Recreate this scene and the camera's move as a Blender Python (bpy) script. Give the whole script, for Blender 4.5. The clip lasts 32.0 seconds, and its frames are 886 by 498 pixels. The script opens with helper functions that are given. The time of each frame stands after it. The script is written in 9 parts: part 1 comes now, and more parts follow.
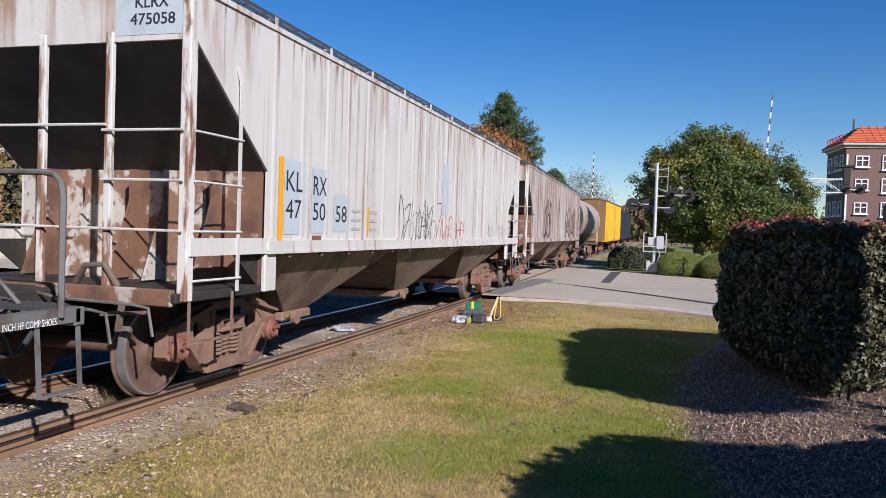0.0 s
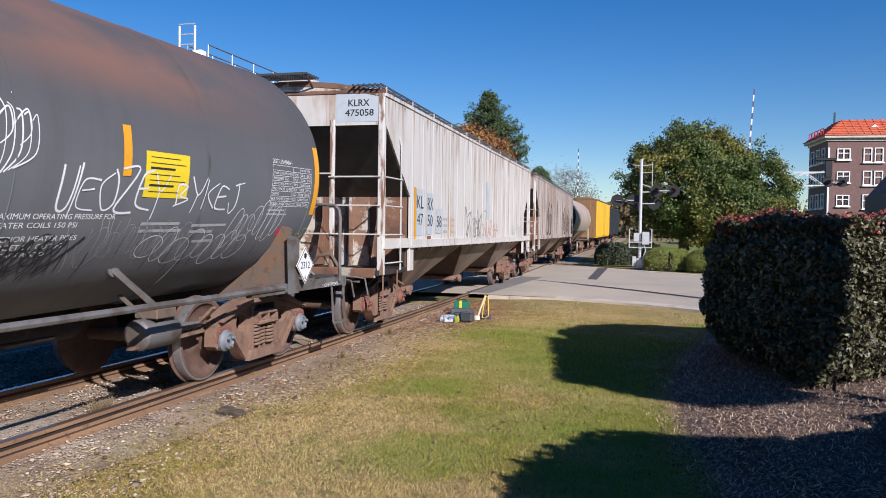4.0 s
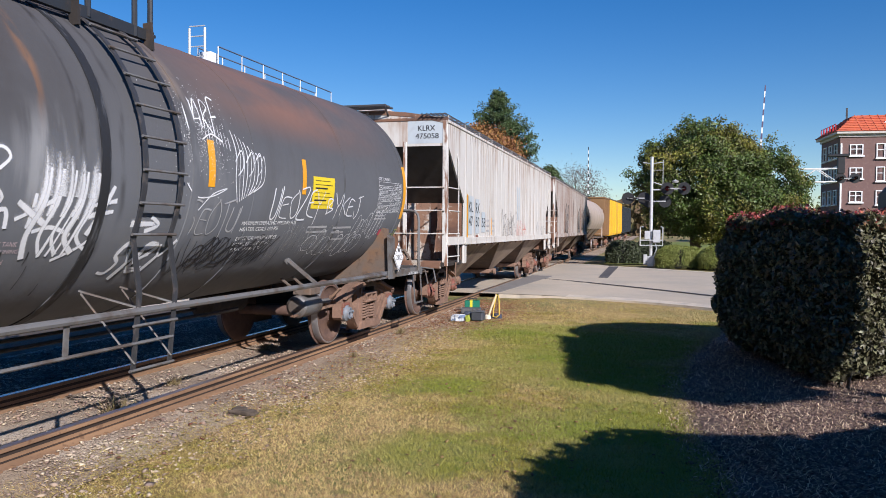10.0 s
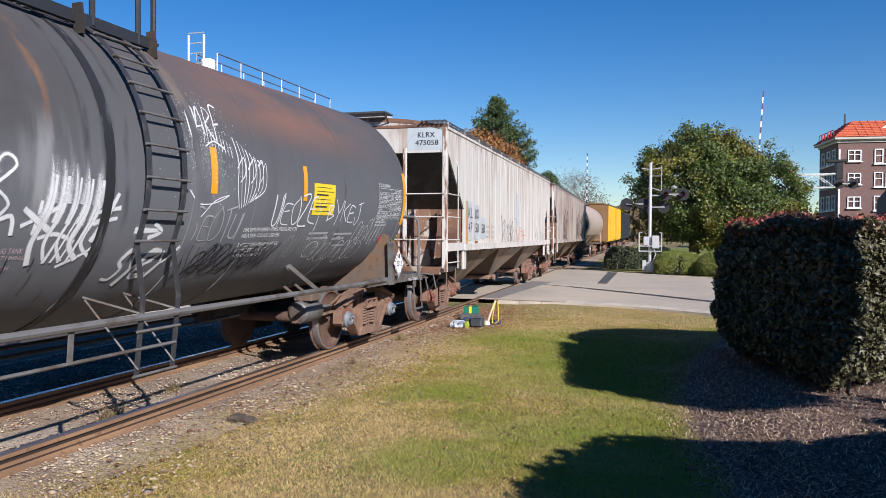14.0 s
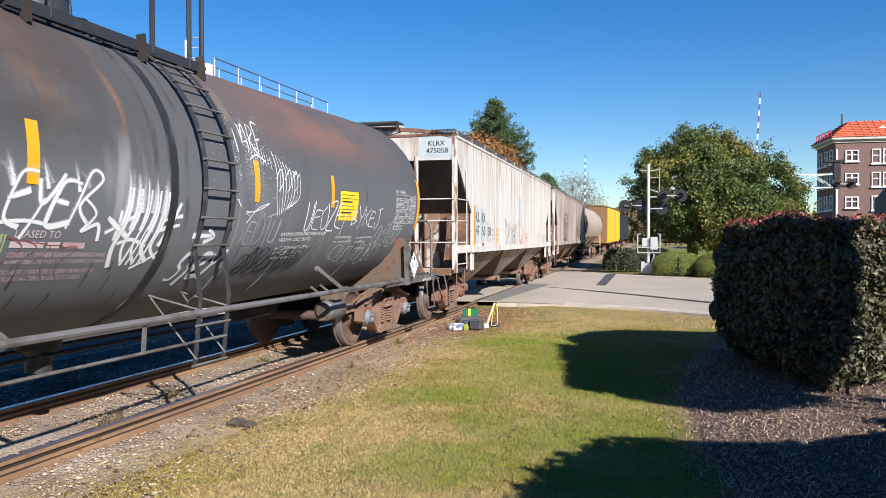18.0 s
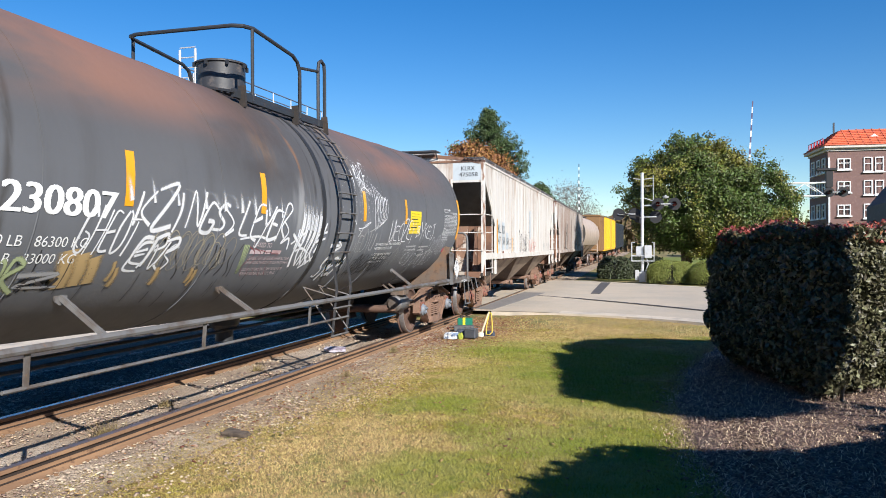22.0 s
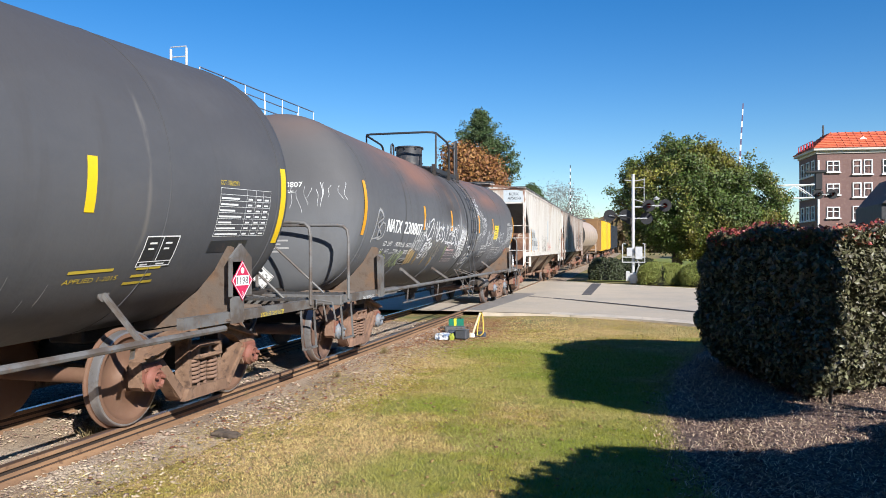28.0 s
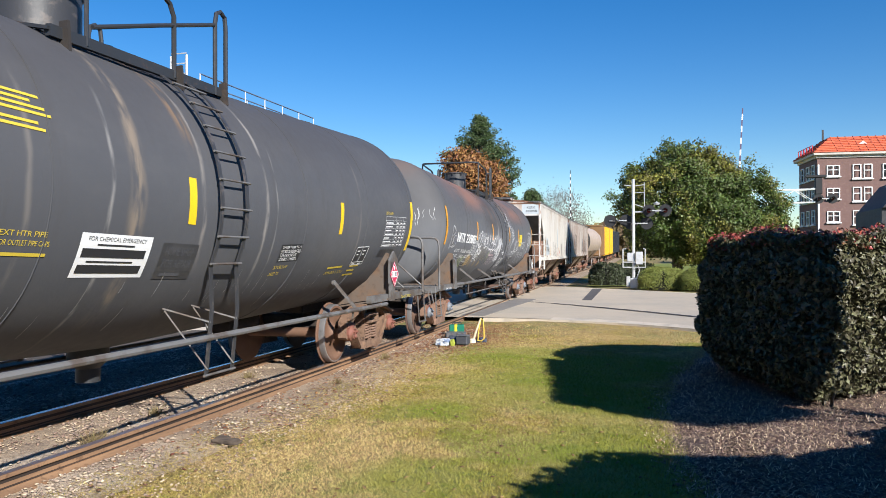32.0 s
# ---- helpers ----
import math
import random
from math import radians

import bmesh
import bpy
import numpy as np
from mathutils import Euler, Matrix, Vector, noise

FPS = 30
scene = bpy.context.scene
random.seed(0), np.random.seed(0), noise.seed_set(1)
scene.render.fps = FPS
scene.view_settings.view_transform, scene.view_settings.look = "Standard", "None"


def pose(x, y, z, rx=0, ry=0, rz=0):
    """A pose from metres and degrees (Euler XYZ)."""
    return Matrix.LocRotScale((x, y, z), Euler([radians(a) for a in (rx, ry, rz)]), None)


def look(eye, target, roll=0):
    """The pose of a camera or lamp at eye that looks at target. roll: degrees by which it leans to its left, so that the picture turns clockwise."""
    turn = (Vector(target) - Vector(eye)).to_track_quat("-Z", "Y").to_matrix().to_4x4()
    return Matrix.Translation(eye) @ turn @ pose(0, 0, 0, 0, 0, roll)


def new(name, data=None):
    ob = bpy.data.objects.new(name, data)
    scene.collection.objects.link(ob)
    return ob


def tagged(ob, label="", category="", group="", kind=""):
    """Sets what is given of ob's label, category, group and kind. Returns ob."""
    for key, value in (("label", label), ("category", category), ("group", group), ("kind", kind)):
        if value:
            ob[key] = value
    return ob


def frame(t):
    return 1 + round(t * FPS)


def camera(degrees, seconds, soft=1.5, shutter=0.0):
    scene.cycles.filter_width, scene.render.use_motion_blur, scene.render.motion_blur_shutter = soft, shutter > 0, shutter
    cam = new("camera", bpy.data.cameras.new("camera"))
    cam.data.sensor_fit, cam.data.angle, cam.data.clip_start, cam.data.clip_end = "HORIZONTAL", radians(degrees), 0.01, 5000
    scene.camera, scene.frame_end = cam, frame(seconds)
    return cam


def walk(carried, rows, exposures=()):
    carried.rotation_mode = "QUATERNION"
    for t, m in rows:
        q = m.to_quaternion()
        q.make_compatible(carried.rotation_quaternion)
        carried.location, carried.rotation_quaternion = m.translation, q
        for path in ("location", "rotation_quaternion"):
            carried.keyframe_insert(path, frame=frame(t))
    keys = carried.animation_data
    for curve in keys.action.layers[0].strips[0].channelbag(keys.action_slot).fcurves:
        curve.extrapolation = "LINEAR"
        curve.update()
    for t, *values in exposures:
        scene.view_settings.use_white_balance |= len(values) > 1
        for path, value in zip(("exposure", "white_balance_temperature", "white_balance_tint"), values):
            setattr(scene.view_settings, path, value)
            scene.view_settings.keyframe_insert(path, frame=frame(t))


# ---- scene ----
EYE = 1.85          # the eye over the lawn
RAIL = 0.15         # top of the rails
XC = -5.67          # middle of the track where it is straight
cam = camera(60.5, 32.0, soft=0.9)
walk(cam, [
    (0.0, pose(0, 0, EYE, 88.60, -1.87, 17.09)),
    (0.5, pose(0, 0, EYE, 88.56, -2.06, 17.09)),
    (1.0, pose(0, 0, EYE, 88.33, -2.05, 16.78)),
    (1.5, pose(0, 0, EYE, 88.18, -2.12, 16.25)),
    (2.0, pose(0, 0, EYE, 88.33, -1.35, 15.56)),
    (2.5, pose(0, 0, EYE, 88.45, -0.96, 15.51)),
    (3.0, pose(0, 0, EYE, 88.66, -0.88, 15.86)),
    (3.5, pose(0, 0, EYE, 88.53, -0.86, 16.00)),
    (5.5, pose(0, 0, EYE, 88.90, -0.59, 16.85)),
    (6.0, pose(0, 0, EYE, 88.49, -0.52, 17.63)),
    (6.5, pose(0, 0, EYE, 88.41, -0.78, 18.59)),
    (7.0, pose(0, 0, EYE, 88.77, -1.15, 18.89)),
    (7.5, pose(0, 0, EYE, 88.57, -1.22, 18.53)),
    (8.0, pose(0, 0, EYE, 88.23, -1.25, 18.55)),
    (8.5, pose(0, 0, EYE, 88.22, -1.19, 18.12)),
    (9.0, pose(0, 0, EYE, 88.56, -1.04, 17.06)),
    (9.5, pose(0, 0, EYE, 88.67, -0.56, 16.72)),
    (10.0, pose(0, 0, EYE, 88.53, -0.42, 16.84)),
    (10.5, pose(0, 0, EYE, 88.53, -0.53, 16.58)),
    (11.0, pose(0, 0, EYE, 88.60, -0.55, 16.61)),
    (11.5, pose(0, 0, EYE, 88.72, -0.51, 16.64)),
    (12.0, pose(0, 0, EYE, 88.69, -0.51, 16.84)),
    (12.5, pose(0, 0, EYE, 88.91, -0.46, 16.65)),
    (13.0, pose(0, 0, EYE, 88.88, -0.44, 16.59)),
    (13.5, pose(0, 0, EYE, 88.90, -0.44, 16.56)),
    (14.0, pose(0, 0, EYE, 88.99, -0.33, 16.76)),
    (14.5, pose(0, 0, EYE, 89.06, -0.14, 16.65)),
    (16.5, pose(0, 0, EYE, 89.18, 0.01, 17.10)),
    (17.0, pose(0, 0, EYE, 89.13, 0.14, 17.04)),
    (17.5, pose(0, 0, EYE, 89.00, 0.14, 16.82)),
    (18.0, pose(0, 0, EYE, 89.21, 0.08, 16.65)),
    (18.5, pose(0, 0, EYE, 89.34, 0.05, 16.75)),
    (19.0, pose(0, 0, EYE, 89.59, 0.20, 16.66)),
    (19.5, pose(0, 0, EYE, 89.71, 0.25, 16.59)),
    (20.0, pose(0, 0, EYE, 89.66, 0.18, 16.38)),
    (20.5, pose(0, 0, EYE, 89.85, 0.04, 16.21)),
    (21.0, pose(0, 0, EYE, 89.86, 0.15, 16.32)),
    (21.5, pose(0, 0, EYE, 89.92, 0.25, 16.41)),
    (22.0, pose(0, 0, EYE, 89.88, 0.23, 16.23)),
    (22.5, pose(0, 0, EYE, 89.80, 0.07, 16.28)),
    (23.0, pose(0, 0, EYE, 90.05, -0.27, 16.77)),
    (23.5, pose(0, 0, EYE, 90.06, -0.03, 17.14)),
    (24.0, pose(0, 0, EYE, 90.12, -0.16, 16.91)),
    (24.5, pose(0, 0, EYE, 90.05, 0.10, 16.72)),
    (25.0, pose(0, 0, EYE, 90.10, 0.11, 16.54)),
    (25.5, pose(0, 0, EYE, 90.22, 0.19, 16.57)),
    (27.5, pose(0, 0, EYE, 89.81, 0.17, 15.77)),
    (28.0, pose(0, 0, EYE, 89.93, 0.05, 15.58)),
    (28.5, pose(0, 0, EYE, 89.93, -0.01, 15.65)),
    (29.0, pose(0, 0, EYE, 90.13, 0.01, 15.50)),
    (29.5, pose(0, 0, EYE, 90.11, 0.02, 15.58)),
    (30.0, pose(0, 0, EYE, 90.08, 0.04, 15.88)),
    (30.5, pose(0, 0, EYE, 90.04, 0.15, 15.94)),
    (31.0, pose(0, 0, EYE, 90.06, 0.11, 15.82)),
    (31.5, pose(0, 0, EYE, 90.17, 0.30, 15.39)),
    (32.0, pose(0, 0, EYE, 90.36, 0.24, 15.61)),
], exposures=[(0, 0.35, 5920, 17), (10, 0.42, 5970, 16), (14, 0.44, 6010, 15), (19, 0.74, 6150, 11), (32, 0.76, 6150, 10)])

# how far the train has rolled, seconds and metres
TRAVEL = [(0, -8.17), (1, -6.64), (2, -5.23), (3, -4.00), (3.5, -3.46), (5.5, -1.68), (6, -1.34), (7, -0.79), (8, -0.41), (9, -0.16), (10, -0.04), (11, -0.01), (13, -0.00), (14, 0.02), (14.5, 0.04), (16.5, 0.31), (17, 0.44), (18, 0.86), (19, 1.38), (20, 2.11), (21, 3.01), (22, 4.14), (23, 5.49), (24, 6.99), (25, 8.52), (25.5, 9.28), (27.5, 12.24), (28, 12.92), (29, 14.23), (30, 15.46), (31, 16.63), (32, 17.81)]

# ---- light ----
SUN = Vector((0.630, -0.616, 0.490)).normalized()
world = bpy.data.worlds.new("sky")
scene.world = world
world.use_nodes = True
wn = world.node_tree.nodes
sky = wn.new("ShaderNodeTexSky")
sky.sky_type = 'NISHITA'
sky.sun_disc = False
sky.sun_elevation = math.asin(SUN.z)
sky.sun_rotation = math.atan2(SUN.x, SUN.y)
sky.air_density, sky.dust_density, sky.ozone_density = 1.0, 0.0, 2.8
deep = wn.new("ShaderNodeHueSaturation")
deep.inputs["Saturation"].default_value = 1.40
deep.inputs["Hue"].default_value = 0.507
world.node_tree.links.new(sky.outputs[0], deep.inputs["Color"])
world.node_tree.links.new(deep.outputs[0], wn["Background"].inputs[0])
wn["Background"].inputs[1].default_value = 0.074
sun = new("sun", bpy.data.lights.new("sun", 'SUN'))
sun.data.energy, sun.data.angle, sun.data.color = 5.0, radians(0.55), (1.0, 0.93, 0.82)
sun.matrix_world = look(SUN * 60, (0, 0, 0))
scene.view_settings.exposure = 0.0

# ---- materials ----
def mat(name, base, rough=0.6, metal=0.0, layers=(), bump=(), vary=0.0, island=0.0, spec=0.5):
    """layers: (scale xyz or number, colour, low, high, strength[, detail]) noise masks laid over the base; bump: (scale, height)."""
    m = bpy.data.materials.new(name)
    m.use_nodes = True
    n, l = m.node_tree.nodes, m.node_tree.links
    bs = n["Principled BSDF"]
    bs.inputs["Metallic"].default_value = metal
    bs.inputs["Specular IOR Level"].default_value = spec
    tc = n.new("ShaderNodeTexCoord")
    rgb = n.new("ShaderNodeRGB")
    rgb.outputs[0].default_value = (*base, 1)
    out = rgb.outputs[0]
    rmask = None
    for i, ly in enumerate(layers):
        sc, col, lo, hi, k = ly[:5]
        det = ly[5] if len(ly) > 5 else 6
        mp = n.new("ShaderNodeMapping")
        mp.inputs["Location"].default_value = (i * 7.3, i * 3.1, i * 5.7)
        mp.inputs["Scale"].default_value = sc if isinstance(sc, tuple) else (sc, sc, sc)
        l.new(tc.outputs["Object"], mp.inputs[0])
        nz = n.new("ShaderNodeTexNoise")
        nz.inputs["Scale"].default_value = 1.0
        nz.inputs["Detail"].default_value = det
        nz.inputs["Roughness"].default_value = 0.62
        l.new(mp.outputs[0], nz.inputs["Vector"])
        mr = n.new("ShaderNodeMapRange")
        mr.interpolation_type = 'SMOOTHSTEP'
        mr.inputs[1].default_value, mr.inputs[2].default_value = lo, hi
        mr.inputs[3].default_value, mr.inputs[4].default_value = 0.0, k
        l.new(nz.outputs[0], mr.inputs[0])
        mx = n.new("ShaderNodeMix")
        mx.data_type = 'RGBA'
        l.new(mr.outputs[0], mx.inputs["Factor"])
        l.new(out, mx.inputs[6])
        mx.inputs[7].default_value = (*col, 1)
        out = mx.outputs[2]
        rmask = mr.outputs[0]
    for kind, amount in (("obj", vary), ("isl", island)):
        if amount:
            src = n.new("ShaderNodeObjectInfo").outputs["Random"] if kind == "obj" else n.new("ShaderNodeNewGeometry").outputs["Random Per Island"]
            mr = n.new("ShaderNodeMapRange")
            mr.inputs[3].default_value, mr.inputs[4].default_value = 1 - amount, 1 + amount
            l.new(src, mr.inputs[0])
            hs = n.new("ShaderNodeHueSaturation")
            l.new(mr.outputs[0], hs.inputs["Value"])
            mh = n.new("ShaderNodeMapRange")
            mh.inputs[3].default_value, mh.inputs[4].default_value = 0.5 - amount * 0.05, 0.5 + amount * 0.05
            l.new(src, mh.inputs[0])
            l.new(mh.outputs[0], hs.inputs["Hue"])
            l.new(out, hs.inputs["Color"])
            out = hs.outputs[0]
    l.new(out, bs.inputs["Base Color"])
    nz = n.new("ShaderNodeTexNoise")
    nz.inputs["Scale"].default_value = 9.0
    nz.inputs["Detail"].default_value = 5.0
    l.new(tc.outputs["Object"], nz.inputs["Vector"])
    mr = n.new("ShaderNodeMapRange")
    mr.inputs[3].default_value, mr.inputs[4].default_value = max(0.02, rough - 0.12), min(1.0, rough + 0.12)
    l.new(nz.outputs[0], mr.inputs[0])
    l.new(mr.outputs[0], bs.inputs["Roughness"])
    if bump:
        nb = n.new("ShaderNodeTexNoise")
        nb.inputs["Scale"].default_value = bump[0]
        nb.inputs["Detail"].default_value = 6.0
        l.new(tc.outputs["Object"], nb.inputs["Vector"])
        bp = n.new("ShaderNodeBump")
        bp.inputs["Strength"].default_value = 1.0
        bp.inputs["Distance"].default_value = bump[1]
        l.new(nb.outputs[0], bp.inputs["Height"])
        l.new(bp.outputs[0], bs.inputs["Normal"])
    return m


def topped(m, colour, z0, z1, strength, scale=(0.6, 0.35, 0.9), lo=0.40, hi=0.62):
    """A film of rust or of darker tone over the upper part of a thing, in ragged patches."""
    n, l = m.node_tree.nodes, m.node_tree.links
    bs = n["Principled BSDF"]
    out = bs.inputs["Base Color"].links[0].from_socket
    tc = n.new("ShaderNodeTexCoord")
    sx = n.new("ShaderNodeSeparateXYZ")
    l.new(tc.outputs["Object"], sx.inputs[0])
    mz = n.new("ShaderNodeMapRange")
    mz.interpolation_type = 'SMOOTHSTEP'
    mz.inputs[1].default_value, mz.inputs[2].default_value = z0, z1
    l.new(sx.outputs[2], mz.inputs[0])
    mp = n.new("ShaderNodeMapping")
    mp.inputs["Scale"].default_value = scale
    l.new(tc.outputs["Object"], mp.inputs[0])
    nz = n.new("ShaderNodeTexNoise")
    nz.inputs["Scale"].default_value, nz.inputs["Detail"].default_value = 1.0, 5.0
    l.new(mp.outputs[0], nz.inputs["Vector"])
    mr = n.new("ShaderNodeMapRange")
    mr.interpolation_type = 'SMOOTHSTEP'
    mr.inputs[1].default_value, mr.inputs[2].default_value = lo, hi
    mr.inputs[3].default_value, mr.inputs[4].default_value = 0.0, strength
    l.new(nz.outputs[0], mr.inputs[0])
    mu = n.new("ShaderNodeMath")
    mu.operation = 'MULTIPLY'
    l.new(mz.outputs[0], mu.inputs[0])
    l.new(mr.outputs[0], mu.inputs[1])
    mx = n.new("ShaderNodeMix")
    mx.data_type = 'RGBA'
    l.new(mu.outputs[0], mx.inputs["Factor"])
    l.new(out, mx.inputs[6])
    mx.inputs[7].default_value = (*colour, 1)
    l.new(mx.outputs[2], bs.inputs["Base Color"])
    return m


def streak(m, y0, wide, z0, z1, colour, strength, scale=(4, 9, 2.2), lo=0.36, hi=0.62, sway=0.10):
    """A run or cloud of paint, dirt or rust on a shell, about y0, from height z0 up to z1, with ragged soft edges."""
    n, l = m.node_tree.nodes, m.node_tree.links
    bs = n["Principled BSDF"]
    out = bs.inputs["Base Color"].links[0].from_socket
    tc = n.new("ShaderNodeTexCoord")
    sp = n.new("ShaderNodeSeparateXYZ")
    l.new(tc.outputs["Object"], sp.inputs[0])
    wob = n.new("ShaderNodeTexNoise")
    wob.inputs["Scale"].default_value, wob.inputs["Detail"].default_value = 1.1, 2.0
    l.new(tc.outputs["Object"], wob.inputs["Vector"])

    def math_node(op, a, b):
        k = n.new("ShaderNodeMath")
        k.operation = op
        for i, v in enumerate((a, b)):
            if isinstance(v, (int, float)):
                k.inputs[i].default_value = v
            elif v is not None:
                l.new(v, k.inputs[i])
        return k.outputs[0]

    def ramp(v, a, b, c=0.0, d=1.0):
        k = n.new("ShaderNodeMapRange")
        k.interpolation_type = 'SMOOTHSTEP'
        for i, q in enumerate((a, b, c, d)):
            k.inputs[i + 1].default_value = q
        l.new(v, k.inputs[0])
        return k.outputs[0]
    shift = math_node('MULTIPLY', math_node('SUBTRACT', wob.outputs[0], 0.5), sway * 2)
    dy = math_node('ABSOLUTE', math_node('ADD', math_node('SUBTRACT', sp.outputs[1], y0), shift), None)
    f = ramp(dy, 0.0, wide, 1.0, 0.0)
    f = math_node('MULTIPLY', f, ramp(sp.outputs[2], z0 - 0.25, z0 + 0.25))
    f = math_node('MULTIPLY', f, ramp(sp.outputs[2], z1 - 0.25, z1 + 0.25, 1.0, 0.0))
    mp = n.new("ShaderNodeMapping")
    mp.inputs["Scale"].default_value = scale
    l.new(tc.outputs["Object"], mp.inputs[0])
    nz = n.new("ShaderNodeTexNoise")
    nz.inputs["Scale"].default_value, nz.inputs["Detail"].default_value = 1.0, 5.0
    l.new(mp.outputs[0], nz.inputs["Vector"])
    f = math_node('MULTIPLY', f, ramp(nz.outputs[0], lo, hi, 0.0, strength))
    mx = n.new("ShaderNodeMix")
    mx.data_type = 'RGBA'
    l.new(f, mx.inputs["Factor"])
    l.new(out, mx.inputs[6])
    mx.inputs[7].default_value = (*colour, 1)
    l.new(mx.outputs[2], bs.inputs["Base Color"])
    return m


GREY_TANK = mat("grey tank paint", (0.142, 0.150, 0.166), 0.64, 0, [((0.5, 0.35, 0.8), (0.165, 0.17, 0.18), 0.42, 0.7, 0.7), ((1.2, 2.5, 0.35), (0.075, 0.07, 0.066), 0.5, 0.75, 0.28), (18, (0.17, 0.16, 0.15), 0.62, 0.75, 0.35)], (30, 0.0015))
# Dark tone put into the upper shell to offset its brighter lighting.
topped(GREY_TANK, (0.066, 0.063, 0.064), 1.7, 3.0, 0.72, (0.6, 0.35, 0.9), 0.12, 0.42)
topped(GREY_TANK, (0.17, 0.105, 0.085), 3.1, 3.75, 0.42)
GREY_TANK2 = mat("dark grey tank paint", (0.084, 0.087, 0.097), 0.62, 0, [((0.5, 0.35, 0.8), (0.112, 0.112, 0.118), 0.42, 0.7, 0.7), ((1.5, 3.0, 0.3), (0.065, 0.06, 0.056), 0.52, 0.75, 0.3), ((0.8, 5.0, 0.25), (0.17, 0.16, 0.15), 0.70, 0.8, 0.35)], (30, 0.0015))
for y0, wide, z0, z1, col, k in ((0.10, 0.10, 1.0, 3.6, (0.025, 0.024, 0.025), 0.95), (-0.14, 0.06, 1.6, 3.5, (0.03, 0.028, 0.028), 0.8), (0.30, 0.05, 1.8, 3.5, (0.04, 0.038, 0.038), 0.6),
                                 (-0.52, 0.09, 2.5, 3.6, (0.24, 0.13, 0.075), 0.9), (-1.3, 0.35, 2.6, 3.7, (0.19, 0.12, 0.075), 0.7), (1.15, 0.22, 2.8, 3.6, (0.21, 0.17, 0.14), 0.7),
                                 (1.45, 0.6, 1.5, 2.9, (0.22, 0.225, 0.235), 0.6), (4.6, 0.06, 1.2, 3.2, (0.05, 0.045, 0.04), 0.7), (-4.9, 0.07, 1.2, 3.2, (0.05, 0.045, 0.04), 0.7)):
    streak(GREY_TANK, y0, wide, z0, z1, col, k)
streak(GREY_TANK, -1.3, 1.7, 2.35, 3.9, (0.05, 0.044, 0.042), 0.75, (0.8, 0.8, 1.0), 0.3, 0.55)
streak(GREY_TANK, -0.5, 0.45, 1.8, 2.45, (0.40, 0.405, 0.41), 0.6, (6.0, 7.0, 0.7), 0.40, 0.66)
streak(GREY_TANK, 3.7, 3.2, 2.85, 3.95, (0.215, 0.115, 0.085), 0.85, (0.9, 0.5, 1.6), 0.28, 0.56)
streak(GREY_TANK, -3.6, 3.3, 2.9, 3.95, (0.225, 0.12, 0.088), 0.88, (0.9, 0.5, 1.6), 0.28, 0.56)
# The second shell gets a darker top too, against sun and sky.
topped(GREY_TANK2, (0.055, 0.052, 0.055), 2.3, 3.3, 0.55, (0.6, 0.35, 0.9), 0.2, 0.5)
for y0, wide, z0, z1, col, k in ((-1.15, 0.13, 1.2, 3.6, (0.26, 0.21, 0.16), 0.8), (-1.45, 0.035, 1.0, 2.9, (0.3, 0.29, 0.28), 0.7), (-0.16, 0.05, 1.7, 3.3, (0.27, 0.25, 0.23), 0.7), (-0.30, 0.14, 2.8, 3.7, (0.23, 0.15, 0.09), 0.8),
                                 (1.05, 0.05, 1.5, 3.3, (0.3, 0.28, 0.26), 0.75), (1.28, 0.03, 1.5, 2.8, (0.26, 0.25, 0.24), 0.6), (-2.3, 0.05, 1.4, 3.0, (0.22, 0.2, 0.18), 0.5), (3.9, 0.05, 1.4, 3.0, (0.2, 0.185, 0.17), 0.5), (-4.4, 0.08, 1.4, 3.2, (0.22, 0.18, 0.14), 0.6)):
    streak(GREY_TANK2, y0, wide, z0, z1, col, k)
for m in (GREY_TANK, GREY_TANK2):
    m.node_tree.nodes["Principled BSDF"].inputs["Specular IOR Level"].default_value = 0.2
TAR_STRAP = mat("tar stained strap", (0.10, 0.105, 0.115), 0.6, 0, [((3, 8, 1.1), (0.018, 0.018, 0.02), 0.40, 0.52, 0.95), ((5, 12, 2.0), (0.3, 0.3, 0.31), 0.66, 0.72, 0.7)], (30, 0.0015))
LADDER = mat("dark grey ladder paint", (0.040, 0.041, 0.046), 0.5, 0, [(8, (0.13, 0.11, 0.10), 0.52, 0.7, 0.7)], (50, 0.001))
FRAME_GREY = mat("grey frame paint", (0.145, 0.143, 0.143), 0.55, 0, [(3, (0.085, 0.064, 0.05), 0.44, 0.62, 0.85), (14, (0.2, 0.12, 0.07), 0.6, 0.72, 0.7)], (40, 0.002))
DARK_PIPE = mat("black rail paint", (0.03, 0.032, 0.036), 0.45, 0, [(10, (0.09, 0.06, 0.045), 0.58, 0.72, 0.6)], (60, 0.001))
# Near-black for oily grime, and for deep shade among the inner parts.
GRIME_SHADE = mat("oily black underframe with shade", (0.028, 0.023, 0.02), 0.75, 0, [(5, (0.06, 0.042, 0.032), 0.48, 0.68, 0.8)], (40, 0.003))
END_RUST = mat("rust brown bulkhead", (0.20, 0.105, 0.065), 0.7, 0, [(2.2, (0.11, 0.06, 0.042), 0.42, 0.62, 0.9), (3.1, (0.42, 0.37, 0.31), 0.58, 0.64, 0.9)], (30, 0.003))
SADDLE = mat("rusty bolster steel", (0.135, 0.105, 0.085), 0.75, 0, [(2.2, (0.19, 0.105, 0.055), 0.46, 0.68, 0.85), (9, (0.10, 0.065, 0.045), 0.5, 0.7, 0.8)], (35, 0.003))
